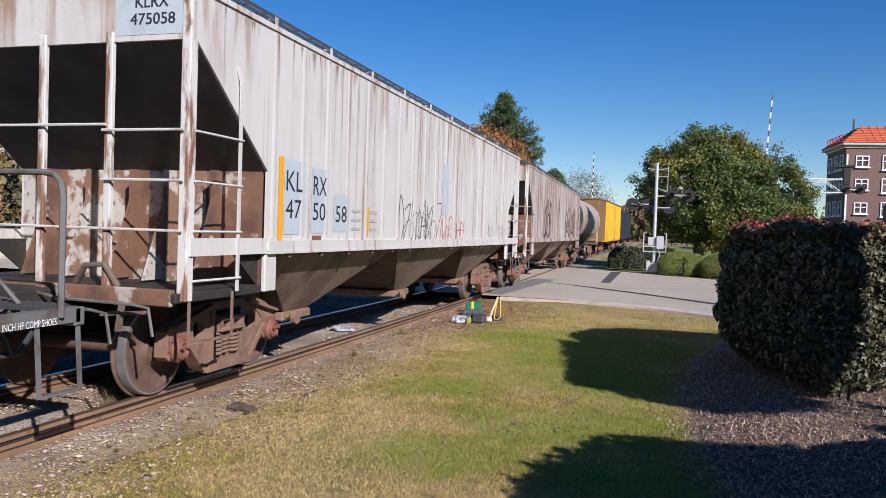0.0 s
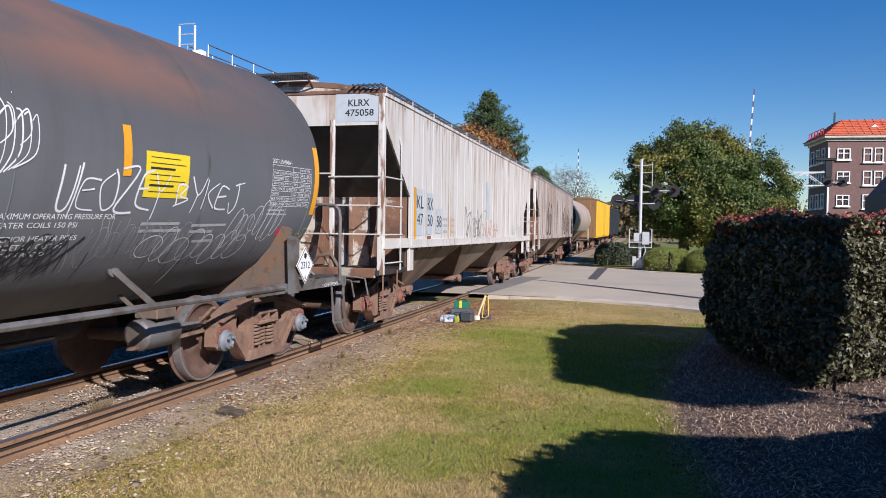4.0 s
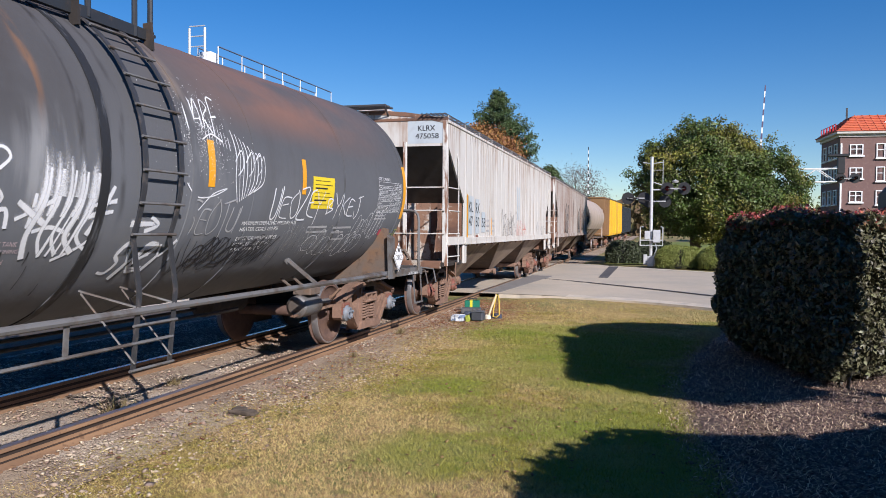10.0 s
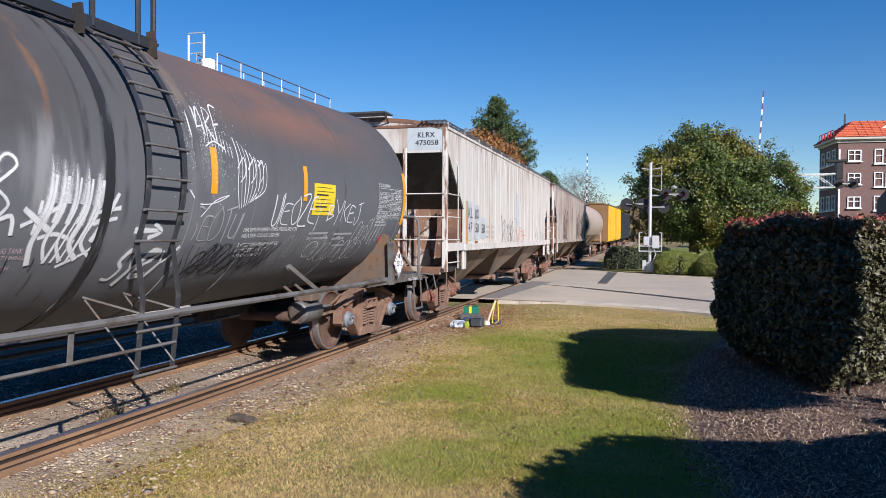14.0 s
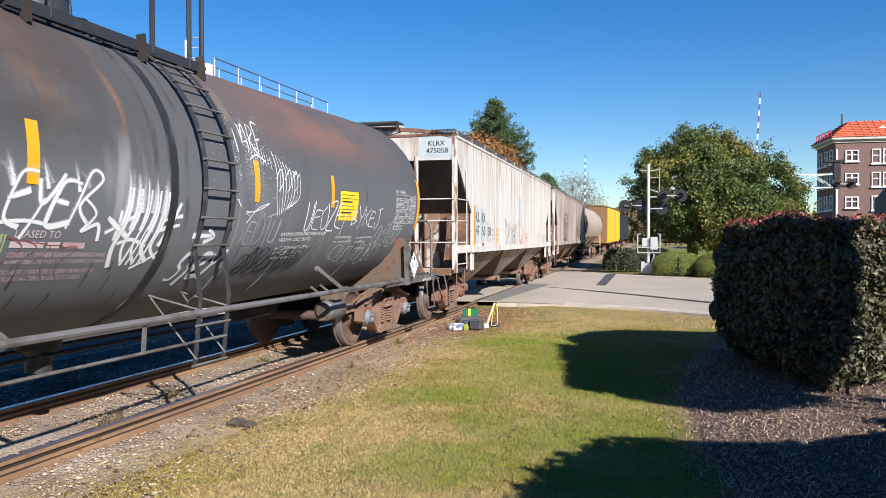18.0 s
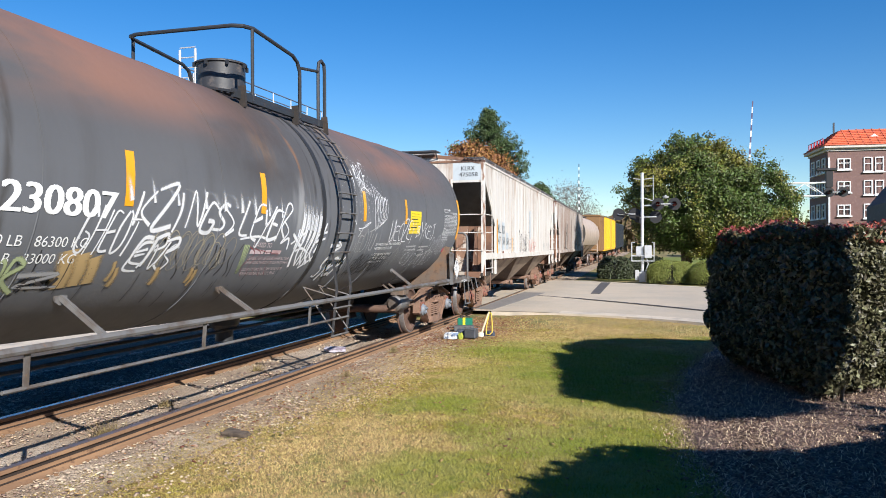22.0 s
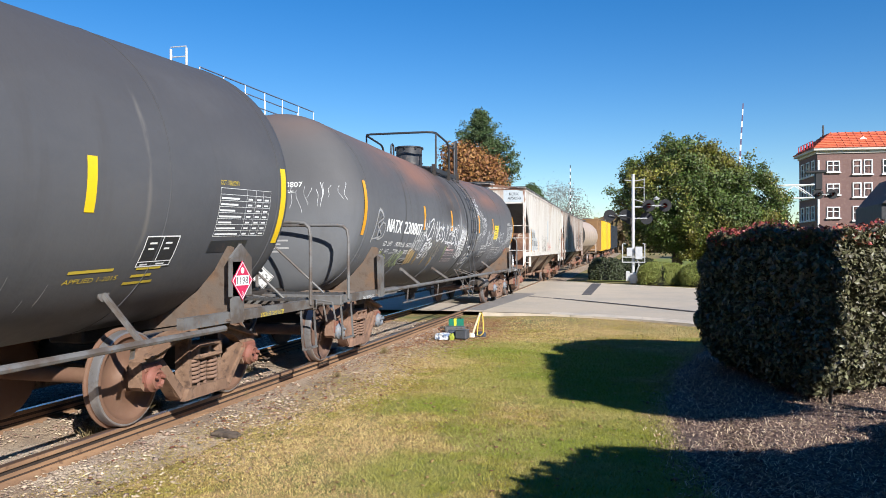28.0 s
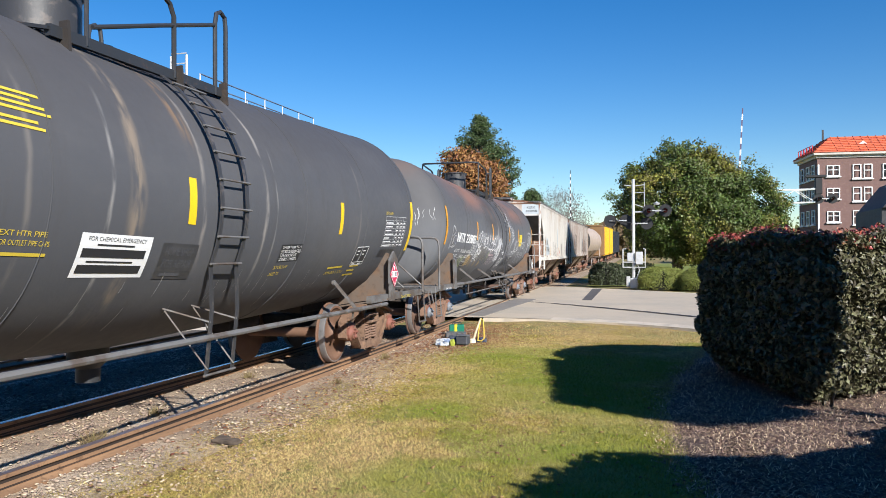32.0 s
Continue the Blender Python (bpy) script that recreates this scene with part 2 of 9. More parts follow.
TRUCK_TAN = mat("dusty brown cast steel", (0.18, 0.108, 0.07), 0.8, 0, [(4, (0.26, 0.165, 0.11), 0.42, 0.65, 0.85), (9, (0.07, 0.042, 0.03), 0.52, 0.68, 0.85)], (45, 0.004))
TRUCK = mat("rusty cast steel", (0.215, 0.13, 0.09), 0.8, 0, [(4, (0.30, 0.185, 0.135), 0.45, 0.68, 0.9), (7, (0.08, 0.048, 0.035), 0.52, 0.70, 0.5), (1.5, (0.15, 0.095, 0.07), 0.45, 0.65, 0.6)], (45, 0.004))
TRUCK_RED = mat("red oxide bearing", (0.21, 0.08, 0.058), 0.75, 0, [(9, (0.17, 0.08, 0.05), 0.45, 0.65, 0.9)], (45, 0.003))
WHEEL_TAN = mat("rust brown wheel steel", (0.155, 0.085, 0.055), 0.7, 0.05, [(5, (0.17, 0.10, 0.065), 0.45, 0.65, 0.8)], (30, 0.002))
WHEEL = mat("brown wheel steel", (0.14, 0.085, 0.063), 0.7, 0.05, [(5, (0.10, 0.06, 0.048), 0.45, 0.62, 0.9), (20, (0.28, 0.19, 0.15), 0.6, 0.75, 0.5)], (30, 0.002))
TREAD = mat("polished tread steel", (0.42, 0.41, 0.42), 0.34, 0.75, [(12, (0.22, 0.18, 0.15), 0.55, 0.7, 0.5)])
CAP_BLUE = mat("pale blue bearing cap", (0.17, 0.19, 0.22), 0.6, 0, [(12, (0.2, 0.15, 0.12), 0.5, 0.65, 0.7)], (50, 0.002))
WHITE_HOP = mat("white hopper paint", (0.60, 0.575, 0.535), 0.55, 0, [((1.2, 1.6, 0.5), (0.50, 0.47, 0.42), 0.45, 0.7, 0.7), ((4.0, 9.0, 0.20), (0.30, 0.18, 0.11), 0.54, 0.68, 0.9), ((9.0, 9.0, 0.5), (0.24, 0.12, 0.07), 0.64, 0.72, 0.7), (5, (0.55, 0.53, 0.48), 0.5, 0.7, 0.4)], (25, 0.002))
topped(WHITE_HOP, (0.30, 0.17, 0.10), 2.6, 3.9, 0.75, (3.0, 5.0, 0.7), 0.52, 0.66)
RUSTY_HOP = mat("rust streaked hopper paint", (0.45, 0.41, 0.375), 0.65, 0, [((3.0, 4.0, 0.25), (0.24, 0.14, 0.10), 0.42, 0.58, 0.95), ((5.0, 9.0, 0.2), (0.62, 0.59, 0.55), 0.52, 0.7, 0.8), ((1.2, 1.6, 0.5), (0.10, 0.08, 0.075), 0.60, 0.68, 0.9)], (25, 0.002))
PALE_HOP = mat("dusty tan hopper paint", (0.44, 0.35, 0.29), 0.6, 0, [((1.0, 2.0, 0.3), (0.30, 0.215, 0.165), 0.45, 0.7, 0.8)], (25, 0.002))
END_PATCH = mat("flaking white bulkhead", (0.50, 0.46, 0.41), 0.65, 0, [(2.6, (0.22, 0.12, 0.075), 0.47, 0.54, 0.95), (12, (0.13, 0.08, 0.06), 0.56, 0.66, 0.8)], (30, 0.003))
# Shade on the hopper ends is put into this dark colour.
SLOPE_SHADE = mat("shaded slope sheet", (0.075, 0.07, 0.064), 0.6, 0, [((1.2, 1.2, 0.6), (0.03, 0.022, 0.018), 0.42, 0.68, 0.9), (7, (0.07, 0.045, 0.03), 0.55, 0.7, 0.5)], (25, 0.002))
# Darker copy of the rusty bay paint, so the slopes read as unlit.
BAY_SHADE = mat("rusty bay slope in shade colour", (0.105, 0.062, 0.042), 0.8, 0, [((1, 1.4, 0.8), (0.055, 0.036, 0.028), 0.42, 0.62, 0.9), (11, (0.15, 0.10, 0.07), 0.55, 0.7, 0.5)], (25, 0.002))
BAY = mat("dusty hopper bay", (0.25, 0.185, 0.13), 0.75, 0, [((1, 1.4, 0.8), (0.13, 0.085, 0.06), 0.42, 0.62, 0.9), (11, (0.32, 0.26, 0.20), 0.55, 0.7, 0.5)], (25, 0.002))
PLATE_GREY = mat("pale grey stencil panel", (0.47, 0.52, 0.55), 0.5, 0, [(6, (0.4, 0.43, 0.45), 0.5, 0.7, 0.6)])
POST_RUST = mat("rust eaten corner post", (0.62, 0.6, 0.56), 0.65, 0, [((6, 6, 1.2), (0.2, 0.09, 0.045), 0.47, 0.58, 0.95)], (40, 0.003))
GRATING = mat("galvanised grating", (0.12, 0.12, 0.125), 0.5, 0.6, [(6, (0.2, 0.15, 0.11), 0.5, 0.7, 0.6)])
YELLOW_REFLECT = mat("yellow reflective tape", (0.80, 0.36, 0.012), 0.4, 0, [(8, (0.6, 0.34, 0.06), 0.55, 0.75, 0.5)])
YELLOW_FRESH = mat("lemon yellow reflective tape", (0.82, 0.55, 0.012), 0.4, 0, [(8, (0.65, 0.42, 0.03), 0.55, 0.75, 0.5)])
YELLOW_PANEL = mat("yellow warning sheet", (0.82, 0.62, 0.02), 0.45, 0, [(8, (0.7, 0.5, 0.04), 0.55, 0.75, 0.5)])
YELLOW_BOX = mat("yellow boxcar paint", (0.75, 0.42, 0.02), 0.5, 0, [((1, 2, 0.4), (0.5, 0.28, 0.03), 0.5, 0.7, 0.7)])
BROWN_BOX = mat("brown freight paint", (0.22, 0.12, 0.05), 0.7, 0, [((1, 2, 0.4), (0.13, 0.07, 0.035), 0.45, 0.65, 0.9)])
BLUE_LOCO = mat("dark blue paint", (0.014, 0.02, 0.03), 0.7, 0, [(2, (0.03, 0.035, 0.04), 0.45, 0.7, 0.7)])
WHITE_INK = mat("white stencil paint", (0.82, 0.83, 0.83), 0.6, 0, [(6, (0.6, 0.6, 0.6), 0.55, 0.75, 0.6)])


def soft(m, solid=0.62):
    """Turn a paint into sprayed paint that thins out into specks at its edges."""
    n, l = m.node_tree.nodes, m.node_tree.links
    at = n.new("ShaderNodeAttribute")
    at.attribute_name = "core"
    tc = n.new("ShaderNodeTexCoord")
    nz = n.new("ShaderNodeTexNoise")
    nz.inputs["Scale"].default_value, nz.inputs["Detail"].default_value = 90.0, 3.0
    l.new(tc.outputs["Object"], nz.inputs["Vector"])
    ad = n.new("ShaderNodeMath")
    ad.operation = 'MULTIPLY_ADD'
    l.new(nz.outputs[0], ad.inputs[0])
    ad.inputs[1].default_value = 0.5
    l.new(at.outputs["Fac"], ad.inputs[2])
    mr = n.new("ShaderNodeMapRange")
    mr.interpolation_type = 'SMOOTHSTEP'
    for i, v in enumerate((0.42, 0.42 + solid, 0.0, 1.0)):
        mr.inputs[i + 1].default_value = v
    l.new(ad.outputs[0], mr.inputs[0])
    tr = n.new("ShaderNodeBsdfTransparent")
    mx = n.new("ShaderNodeMixShader")
    l.new(mr.outputs[0], mx.inputs[0])
    l.new(tr.outputs[0], mx.inputs[1])
    l.new(n["Principled BSDF"].outputs[0], mx.inputs[2])
    l.new(mx.outputs[0], n["Material Output"].inputs[0])
    return m


SPRAY = soft(mat("white spray paint", (0.74, 0.75, 0.77), 0.6, 0, [(3, (0.52, 0.53, 0.55), 0.5, 0.72, 0.7)]), 0.45)
SPRAY_DIM = soft(mat("faded grey spray paint", (0.36, 0.365, 0.375), 0.6, 0, [(3, (0.22, 0.22, 0.23), 0.45, 0.7, 0.8)]))
SPRAY_LIME = soft(mat("lime spray paint", (0.45, 0.5, 0.13), 0.6))
SPRAY_MOSS = soft(mat("pale greenish spray paint", (0.38, 0.45, 0.25), 0.6, 0, [(4, (0.24, 0.28, 0.16), 0.45, 0.7, 0.8)]))
SPRAY_TAN = soft(mat("tan spray paint", (0.45, 0.32, 0.15), 0.6))
SPRAY_BLACK = soft(mat("black spray paint", (0.025, 0.025, 0.03), 0.6), 0.45)
SPRAY_DUST = soft(mat("dusty taupe spray paint", (0.36, 0.325, 0.25), 0.6, 0, [(4, (0.22, 0.20, 0.17), 0.45, 0.7, 0.8)]))
SPRAY_WINE = soft(mat("wine red spray paint", (0.24, 0.06, 0.075), 0.6), 0.45)
RUST_RUN = soft(mat("rust run", (0.20, 0.095, 0.045), 0.75, 0, [(4, (0.36, 0.20, 0.10), 0.45, 0.7, 0.8)]))
SPRAY_RED = soft(mat("red spray paint", (0.6, 0.10, 0.05), 0.6), 0.45)
STENCIL_DIM = mat("faded white stencil paint", (0.42, 0.42, 0.43), 0.6, 0, [(6, (0.25, 0.25, 0.25), 0.5, 0.7, 0.7)])
STENCIL_PINK = mat("faded pink stencil paint", (0.60, 0.50, 0.52), 0.6, 0, [(5, (0.42, 0.26, 0.27), 0.45, 0.68, 0.8)])
YELLOW_INK = mat("yellow stencil paint", (0.62, 0.47, 0.05), 0.6)
BLACK_INK = mat("black stencil paint", (0.025, 0.026, 0.03), 0.6)
DIAMOND_WHITE = mat("white placard", (0.8, 0.8, 0.8), 0.4)
DIAMOND_RED = mat("red placard", (0.55, 0.025, 0.09), 0.4)
RAIL_SIDE = mat("rusty rail steel", (0.22, 0.13, 0.075), 0.8, 0.05, [((8, 0.8, 8), (0.33, 0.20, 0.11), 0.42, 0.64, 0.8), (14, (0.13, 0.07, 0.04), 0.55, 0.7, 0.7)], (40, 0.003))
# Shade below the rail head, put into a dark brown.
RAIL_SHADE = mat("rail shade brown", (0.03, 0.02, 0.015), 0.85, 0, [((8, 0.8, 8), (0.09, 0.05, 0.03), 0.5, 0.7, 0.7)], (40, 0.003))
RAIL_TOP = mat("worn rail head", (0.21, 0.145, 0.115), 0.32, 0.55, [((30, 1.5, 30), (0.23, 0.13, 0.08), 0.42, 0.62, 0.85), ((60, 0.6, 60), (0.26, 0.22, 0.25), 0.5, 0.7, 0.7)])
RAIL_BRIGHT = mat("polished rail head", (0.30, 0.30, 0.32), 0.22, 0.9, [((60, 0.6, 60), (0.22, 0.18, 0.16), 0.55, 0.7, 0.6)])
TIE = mat("weathered tie", (0.2, 0.165, 0.13), 0.85, 0, [((2, 14, 14), (0.12, 0.095, 0.075), 0.45, 0.66, 0.8)], (25, 0.006), vary=0.25)

# ---- building helpers ----
class Shape:
    """A bmesh that grows by simple solids."""

    def __init__(self):
        self.bm = bmesh.new()

    def add(self, verts, faces):
        vs = [self.bm.verts.new(v) for v in verts]
        for f in faces:
            try:
                self.bm.faces.new([vs[i] for i in f])
            except ValueError:
                pass
        return self

    def box(self, c, s, rot=None, bev=0.0):
        h = [(sx * s[0] / 2, sy * s[1] / 2, sz * s[2] / 2) for sx in (-1, 1) for sy in (-1, 1) for sz in (-1, 1)]
        m = Matrix.Translation(c) @ (rot if rot else Matrix())
        if bev > 0:
            r = bmesh.ops.create_cube(self.bm, size=1.0, matrix=m @ Matrix.Diagonal((*s, 1)))
            ed = list({e for v in r["verts"] for e in v.link_edges})
            bmesh.ops.bevel(self.bm, geom=ed, offset=bev, segments=1, affect='EDGES')
            return self
        return self.add([m @ Vector(p) for p in h], [(0, 1, 3, 2), (4, 6, 7, 5), (0, 4, 5, 1), (2, 3, 7, 6), (0, 2, 6, 4), (1, 5, 7, 3)])

    def tube(self, pts, r, seg=8, closed=False):
        pts = [Vector(p) for p in pts]
        n = len(pts)
        rings, up = [], None
        for i, p in enumerate(pts):
            a = pts[i - 1] if (i or closed) else pts[0]
            b = pts[(i + 1) % n] if (i < n - 1 or closed) else pts[-1]
            d = (b - a).normalized()
            if up is None:
                up = d.orthogonal().normalized()
            up = (up - d * up.dot(d)).normalized()
            side = d.cross(up)
            rr = r[i] if isinstance(r, (list, tuple)) else r
            rings.append([self.bm.verts.new(p + (up * math.cos(2 * math.pi * k / seg) + side * math.sin(2 * math.pi * k / seg)) * rr) for k in range(seg)])
        for i in range(n if closed else n - 1):
            a, b = rings[i], rings[(i + 1) % n]
            for k in range(seg):
                self.bm.faces.new((a[k], a[(k + 1) % seg], b[(k + 1) % seg], b[k]))
        if not closed:
            self.bm.faces.new(rings[0][::-1])
            self.bm.faces.new(rings[-1])
        return self

    def bar(self, a, b, w, t, up=(0, 0, 1)):
        """A flat bar from a to b, w wide across, t thick along up."""
        a, b = Vector(a), Vector(b)
        d = (b - a).normalized()
        u = Vector(up)
        if abs(d.dot(u)) > 0.99:
            u = Vector((0, 1, 0))
        s = d.cross(u).normalized()
        u = s.cross(d)
        v = [p + s * (x * w / 2) + u * (z * t / 2) for p in (a, b) for x, z in ((-1, -1), (1, -1), (1, 1), (-1, 1))]
        return self.add(v, [(0, 1, 2, 3), (7, 6, 5, 4), (0, 4, 5, 1), (1, 5, 6, 2), (2, 6, 7, 3), (3, 7, 4, 0)])

    def ribbon(self, pts, w, t, ups):
        """A flat bar that follows points; its width lies along ups, its thickness across."""
        rings = []
        for i, p in enumerate(pts):
            d = (Vector(pts[min(i + 1, len(pts) - 1)]) - Vector(pts[max(i - 1, 0)])).normalized()
            u = Vector(ups[i] if isinstance(ups, list) else ups)
            u = (u - d * u.dot(d)).normalized()
            k = d.cross(u)
            rings.append([self.bm.verts.new(Vector(p) + u * (a * w / 2) + k * (b * t / 2)) for a, b in ((-1, -1), (1, -1), (1, 1), (-1, 1))])
        for a, b in zip(rings, rings[1:]):
            for k in range(4):
                self.bm.faces.new((a[k], a[(k + 1) % 4], b[(k + 1) % 4], b[k]))
        self.bm.faces.new(rings[0][::-1])
        self.bm.faces.new(rings[-1])
        return self

    def lathe(self, prof, seg=32, axis='x', at=(0, 0, 0)):
        """prof: (along, radius) pairs."""
        at = Vector(at)
        rings = []
        for a, r in prof:
            ring = []
            for k in range(seg):
                c, s = r * math.cos(2 * math.pi * k / seg), r * math.sin(2 * math.pi * k / seg)
                ring.append(self.bm.verts.new(at + Vector({'x': (a, c, s), 'y': (c, a, s), 'z': (c, s, a)}[axis])))
            rings.append(ring)
        for a, b in zip(rings, rings[1:]):
            for k in range(seg):
                self.bm.faces.new((a[k], a[(k + 1) % seg], b[(k + 1) % seg], b[k]))
        if prof[0][1] > 1e-4:
            self.bm.faces.new(rings[0])
        if prof[-1][1] > 1e-4:
            self.bm.faces.new(rings[-1][::-1])
        return self

    def prism(self, poly, a, b, axis='x'):
        """poly in the plane across the axis: (y, z) for x, (x, z) for y, (x, y) for z."""
        n = len(poly)
        put = {'x': lambda p, q: (q, p[0], p[1]), 'y': lambda p, q: (p[0], q, p[1]), 'z': lambda p, q: (p[0], p[1], q)}[axis]
        return self.add([put(p, a) for p in poly] + [put(p, b) for p in poly],
                        [tuple(range(n))[::-1], tuple(range(n, 2 * n))] + [(i, (i + 1) % n, n + (i + 1) % n, n + i) for i in range(n)])

    def sheet(self, quad, t, normal):
        """A plate: four corners and a thickness."""
        q = [Vector(p) for p in quad]
        o = Vector(normal).normalized() * t
        n = len(q)
        return self.add(q + [p + o for p in q], [tuple(range(n))[::-1], tuple(range(n, 2 * n))] + [(i, (i + 1) % n, n + (i + 1) % n, n + i) for i in range(n)])

    def mesh(self, name, material, smooth=35):
        bmesh.ops.recalc_face_normals(self.bm, faces=self.bm.faces)
        me = bpy.data.meshes.new(name)
        self.bm.to_mesh(me)
        self.bm.free()
        me.materials.append(material)
        if smooth:
            me.shade_smooth()
            me.set_sharp_from_angle(angle=radians(smooth))
        return me


def part(name, shape, material, parent, label="", at=None, smooth=35):
    me = shape.mesh(name, material, smooth) if isinstance(shape, Shape) else shape
    ob = new(name, me)
    ob.parent = parent
    if at is not None:
        ob.matrix_basis = at
    if label:
        ob["label"] = label
    return ob


def thing(name, label, category, group="", at=None, kind=""):
    ob = new(name)
    if at is not None:
        ob.matrix_basis = at
    return tagged(ob, label, category, group, kind)


def single(name, shape, material, label, category, group="", at=None, kind="", smooth=35):
    ob = new(name, shape.mesh(name, material, smooth) if isinstance(shape, Shape) else shape)
    if at is not None:
        ob.matrix_basis = at
    return tagged(ob, label, category, group, kind)


def soup(name, verts, faces, material, smooth=False):
    """One mesh out of arrays of corners and faces."""
    me = bpy.data.meshes.new(name)
    verts = np.asarray(verts, dtype=np.float32)
    faces = np.asarray(faces, dtype=np.int32)
    k = faces.shape[1]
    me.vertices.add(len(verts))
    me.vertices.foreach_set("co", verts.ravel())
    me.loops.add(faces.size)
    me.loops.foreach_set("vertex_index", faces.ravel())
    me.polygons.add(len(faces))
    me.polygons.foreach_set("loop_start", np.arange(0, faces.size, k, dtype=np.int32))
    me.update(calc_edges=True)
    me.validate()
    me.materials.append(material)
    if smooth:
        me.shade_smooth()
    return me


# ---- lettering ----
WORDS = ["NATX", "230807", "CONSULT OWNER BEFORE REPAIRING TANK", "SHARP OBJECTS MUST NOT CONTACT LINING", "DO NOT STEAM OR CLEAN TANK WITH", "BOILING WATER OR CAUSTIC SODA", "LD  LMT    190300 LB   86300 KG", "LT   WT      72700 LB   33000 KG", "NATX  230807", "CAPY  23540  US GAL", "CAPY  89 109    L", "KLRX", "475058",
         "KL", "RX", "47", "50", "58", "2312", "1198", "6", "3", "MAXIMUM OPERATING PRESSURE FOR", "HEATER COILS 150 PSI", "EXTERIOR HEATER PIPES", "NO INLET OR OUTLET", "PIPE CAPS REQ'D",
         "2 INCH HF COMP SHOES", "DOT 111A100W1", "TANK QUALIFICATION", "THICKNESS TEST", "SERVICE EQUIPMENT", "LINING", "STUB SILL INSPECTION", "APPLIED 1-2015", "EXT HTR PIPE", "NO INLET OR OUTLET PIPE CAPS",
         "LEASED TO", "OWNERSHIP SUBJECT TO A", "SECURITY AGREEMENT FILED", "WITH THE INTERSTATE", "FOR CHEMICAL EMERGENCY", "TICX", "2008", "2018", "QUALIFIED", "DUE", "PRD: VALVE  75 PSI", "88.B.2 INSPECTION", "COMMERCE COMMISSION", "DOT-OPR. VALVE", "CONTACT LINING", "HOME SHOP", "FOR REPAIR", "OWNER BEFORE REPAIRING TANK"]


def word_meshes():
    made = {}
    for w in WORDS:
        cu = bpy.data.curves.new("word", 'FONT')
        cu.body = w
        cu.resolution_u = 3
        made[w] = bpy.data.objects.new("word", cu)
        scene.collection.objects.link(made[w])
    bpy.context.view_layer.update()
    dg = bpy.context.evaluated_depsgraph_get()
    out = {}
    for w, ob in made.items():
        me = ob.evaluated_get(dg).to_mesh()
        v = np.array([(p.co.x, p.co.y) for p in me.vertices])
        v = (v - v.min(0)) / (v.max(0) - v.min(0))
        out[w] = (v, [tuple(p.vertices) for p in me.polygons])
        ob.evaluated_get(dg).to_mesh_clear()
    for ob in made.values():
        bpy.data.objects.remove(ob)
    return out


WORD = word_meshes()


def decal(name, items, surf, material, parent, label=""):
    """items: ('text', u, v, w, h) words or (None, u, v, w, h) bars, laid on a surface surf(u, v)."""
    s = Shape()
    for it in items:
        if it[0]:
            uv, faces = WORD[it[0]]
            s.add([surf(it[1] + p[0] * it[3], it[2] + p[1] * it[4], it[5] if len(it) > 5 else 0.0) for p in uv], faces)
        else:
            n = max(1, int(it[4] / 0.08))
            for i in range(n):
                v0, v1 = it[2] + it[4] * i / n, it[2] + it[4] * (i + 1) / n
                s.add([surf(it[1], v0), surf(it[1] + it[3], v0), surf(it[1] + it[3], v1), surf(it[1], v1)], [(0, 1, 2, 3)])
    me = bpy.data.meshes.new(name)
    s.bm.to_mesh(me)
    s.bm.free()
    me.materials.append(material)
    ob = part(name, me, material, parent, label)
    if len(items) > 1 or items[0][0]:
        ob["kind"] = "stuff"
    return ob


# loose strokes from which sprayed tags are made, in a unit square
GLYPH = {}
GLYPH["K"] = [[(0.1, 0), (0.15, 1)], [(0.85, 1), (0.2, 0.5), (0.95, 0.0)]]
GLYPH["Z"] = [[(0.0, 0.95), (0.9, 1.0), (0.1, 0.05), (1.05, 0.0)]]
GLYPH["N"] = [[(0.05, 0), (0.2, 1), (0.75, 0.05), (0.95, 1.05)]]
GLYPH["G"] = [[(0.95, 0.85), (0.55, 1.0), (0.1, 0.6), (0.2, 0.1), (0.75, 0.0), (0.9, 0.4), (0.5, 0.42)]]
GLYPH["S"] = [[(0.9, 0.9), (0.4, 1.0), (0.2, 0.7), (0.75, 0.4), (0.6, 0.02), (0.0, 0.1)]]
GLYPH["L"] = [[(0.2, 1.05), (0.1, 0.1), (0.9, 0.0)]]
GLYPH["E"] = [[(0.85, 0.95), (0.2, 0.9), (0.15, 0.1), (0.95, 0.0)], [(0.1, 0.5), (0.7, 0.55)]]
GLYPH["Y"] = [[(0.0, 1.0), (0.45, 0.5), (0.95, 1.05)], [(0.45, 0.5), (0.3, -0.25)]]
GLYPH["O"] = [[(0.5, 1.0), (0.05, 0.6), (0.3, 0.0), (0.85, 0.2), (0.85, 0.8), (0.5, 1.0)]]
GLYPH["A"] = [[(0.0, 0.0), (0.45, 1.05), (0.9, 0.0)], [(0.1, 0.35), (0.8, 0.4)]]
GLYPH["R"] = [[(0.1, 0.0), (0.15, 1.0), (0.8, 0.85), (0.2, 0.45), (0.95, 0.0)]]
GLYPH["U"] = [[(0.1, 0.9), (0.15, 0.1), (0.7, 0.05), (0.8, 0.95)], [(0.8, 0.95), (0.85, -0.1)]]
GLYPH["I"] = [[(0.4, 1.05), (0.45, 0.5), (0.35, -0.05)]]
GLYPH["D"] = [[(0.15, -0.05), (0.1, 1.05), (0.7, 0.8), (0.9, 0.4), (0.6, 0.05), (0.05, 0.0)]]
GLYPH["H"] = [[(0.1, 1.05), (0.15, 0.0)], [(0.85, 1.0), (0.8, -0.1)], [(0.05, 0.5), (0.95, 0.55)]]
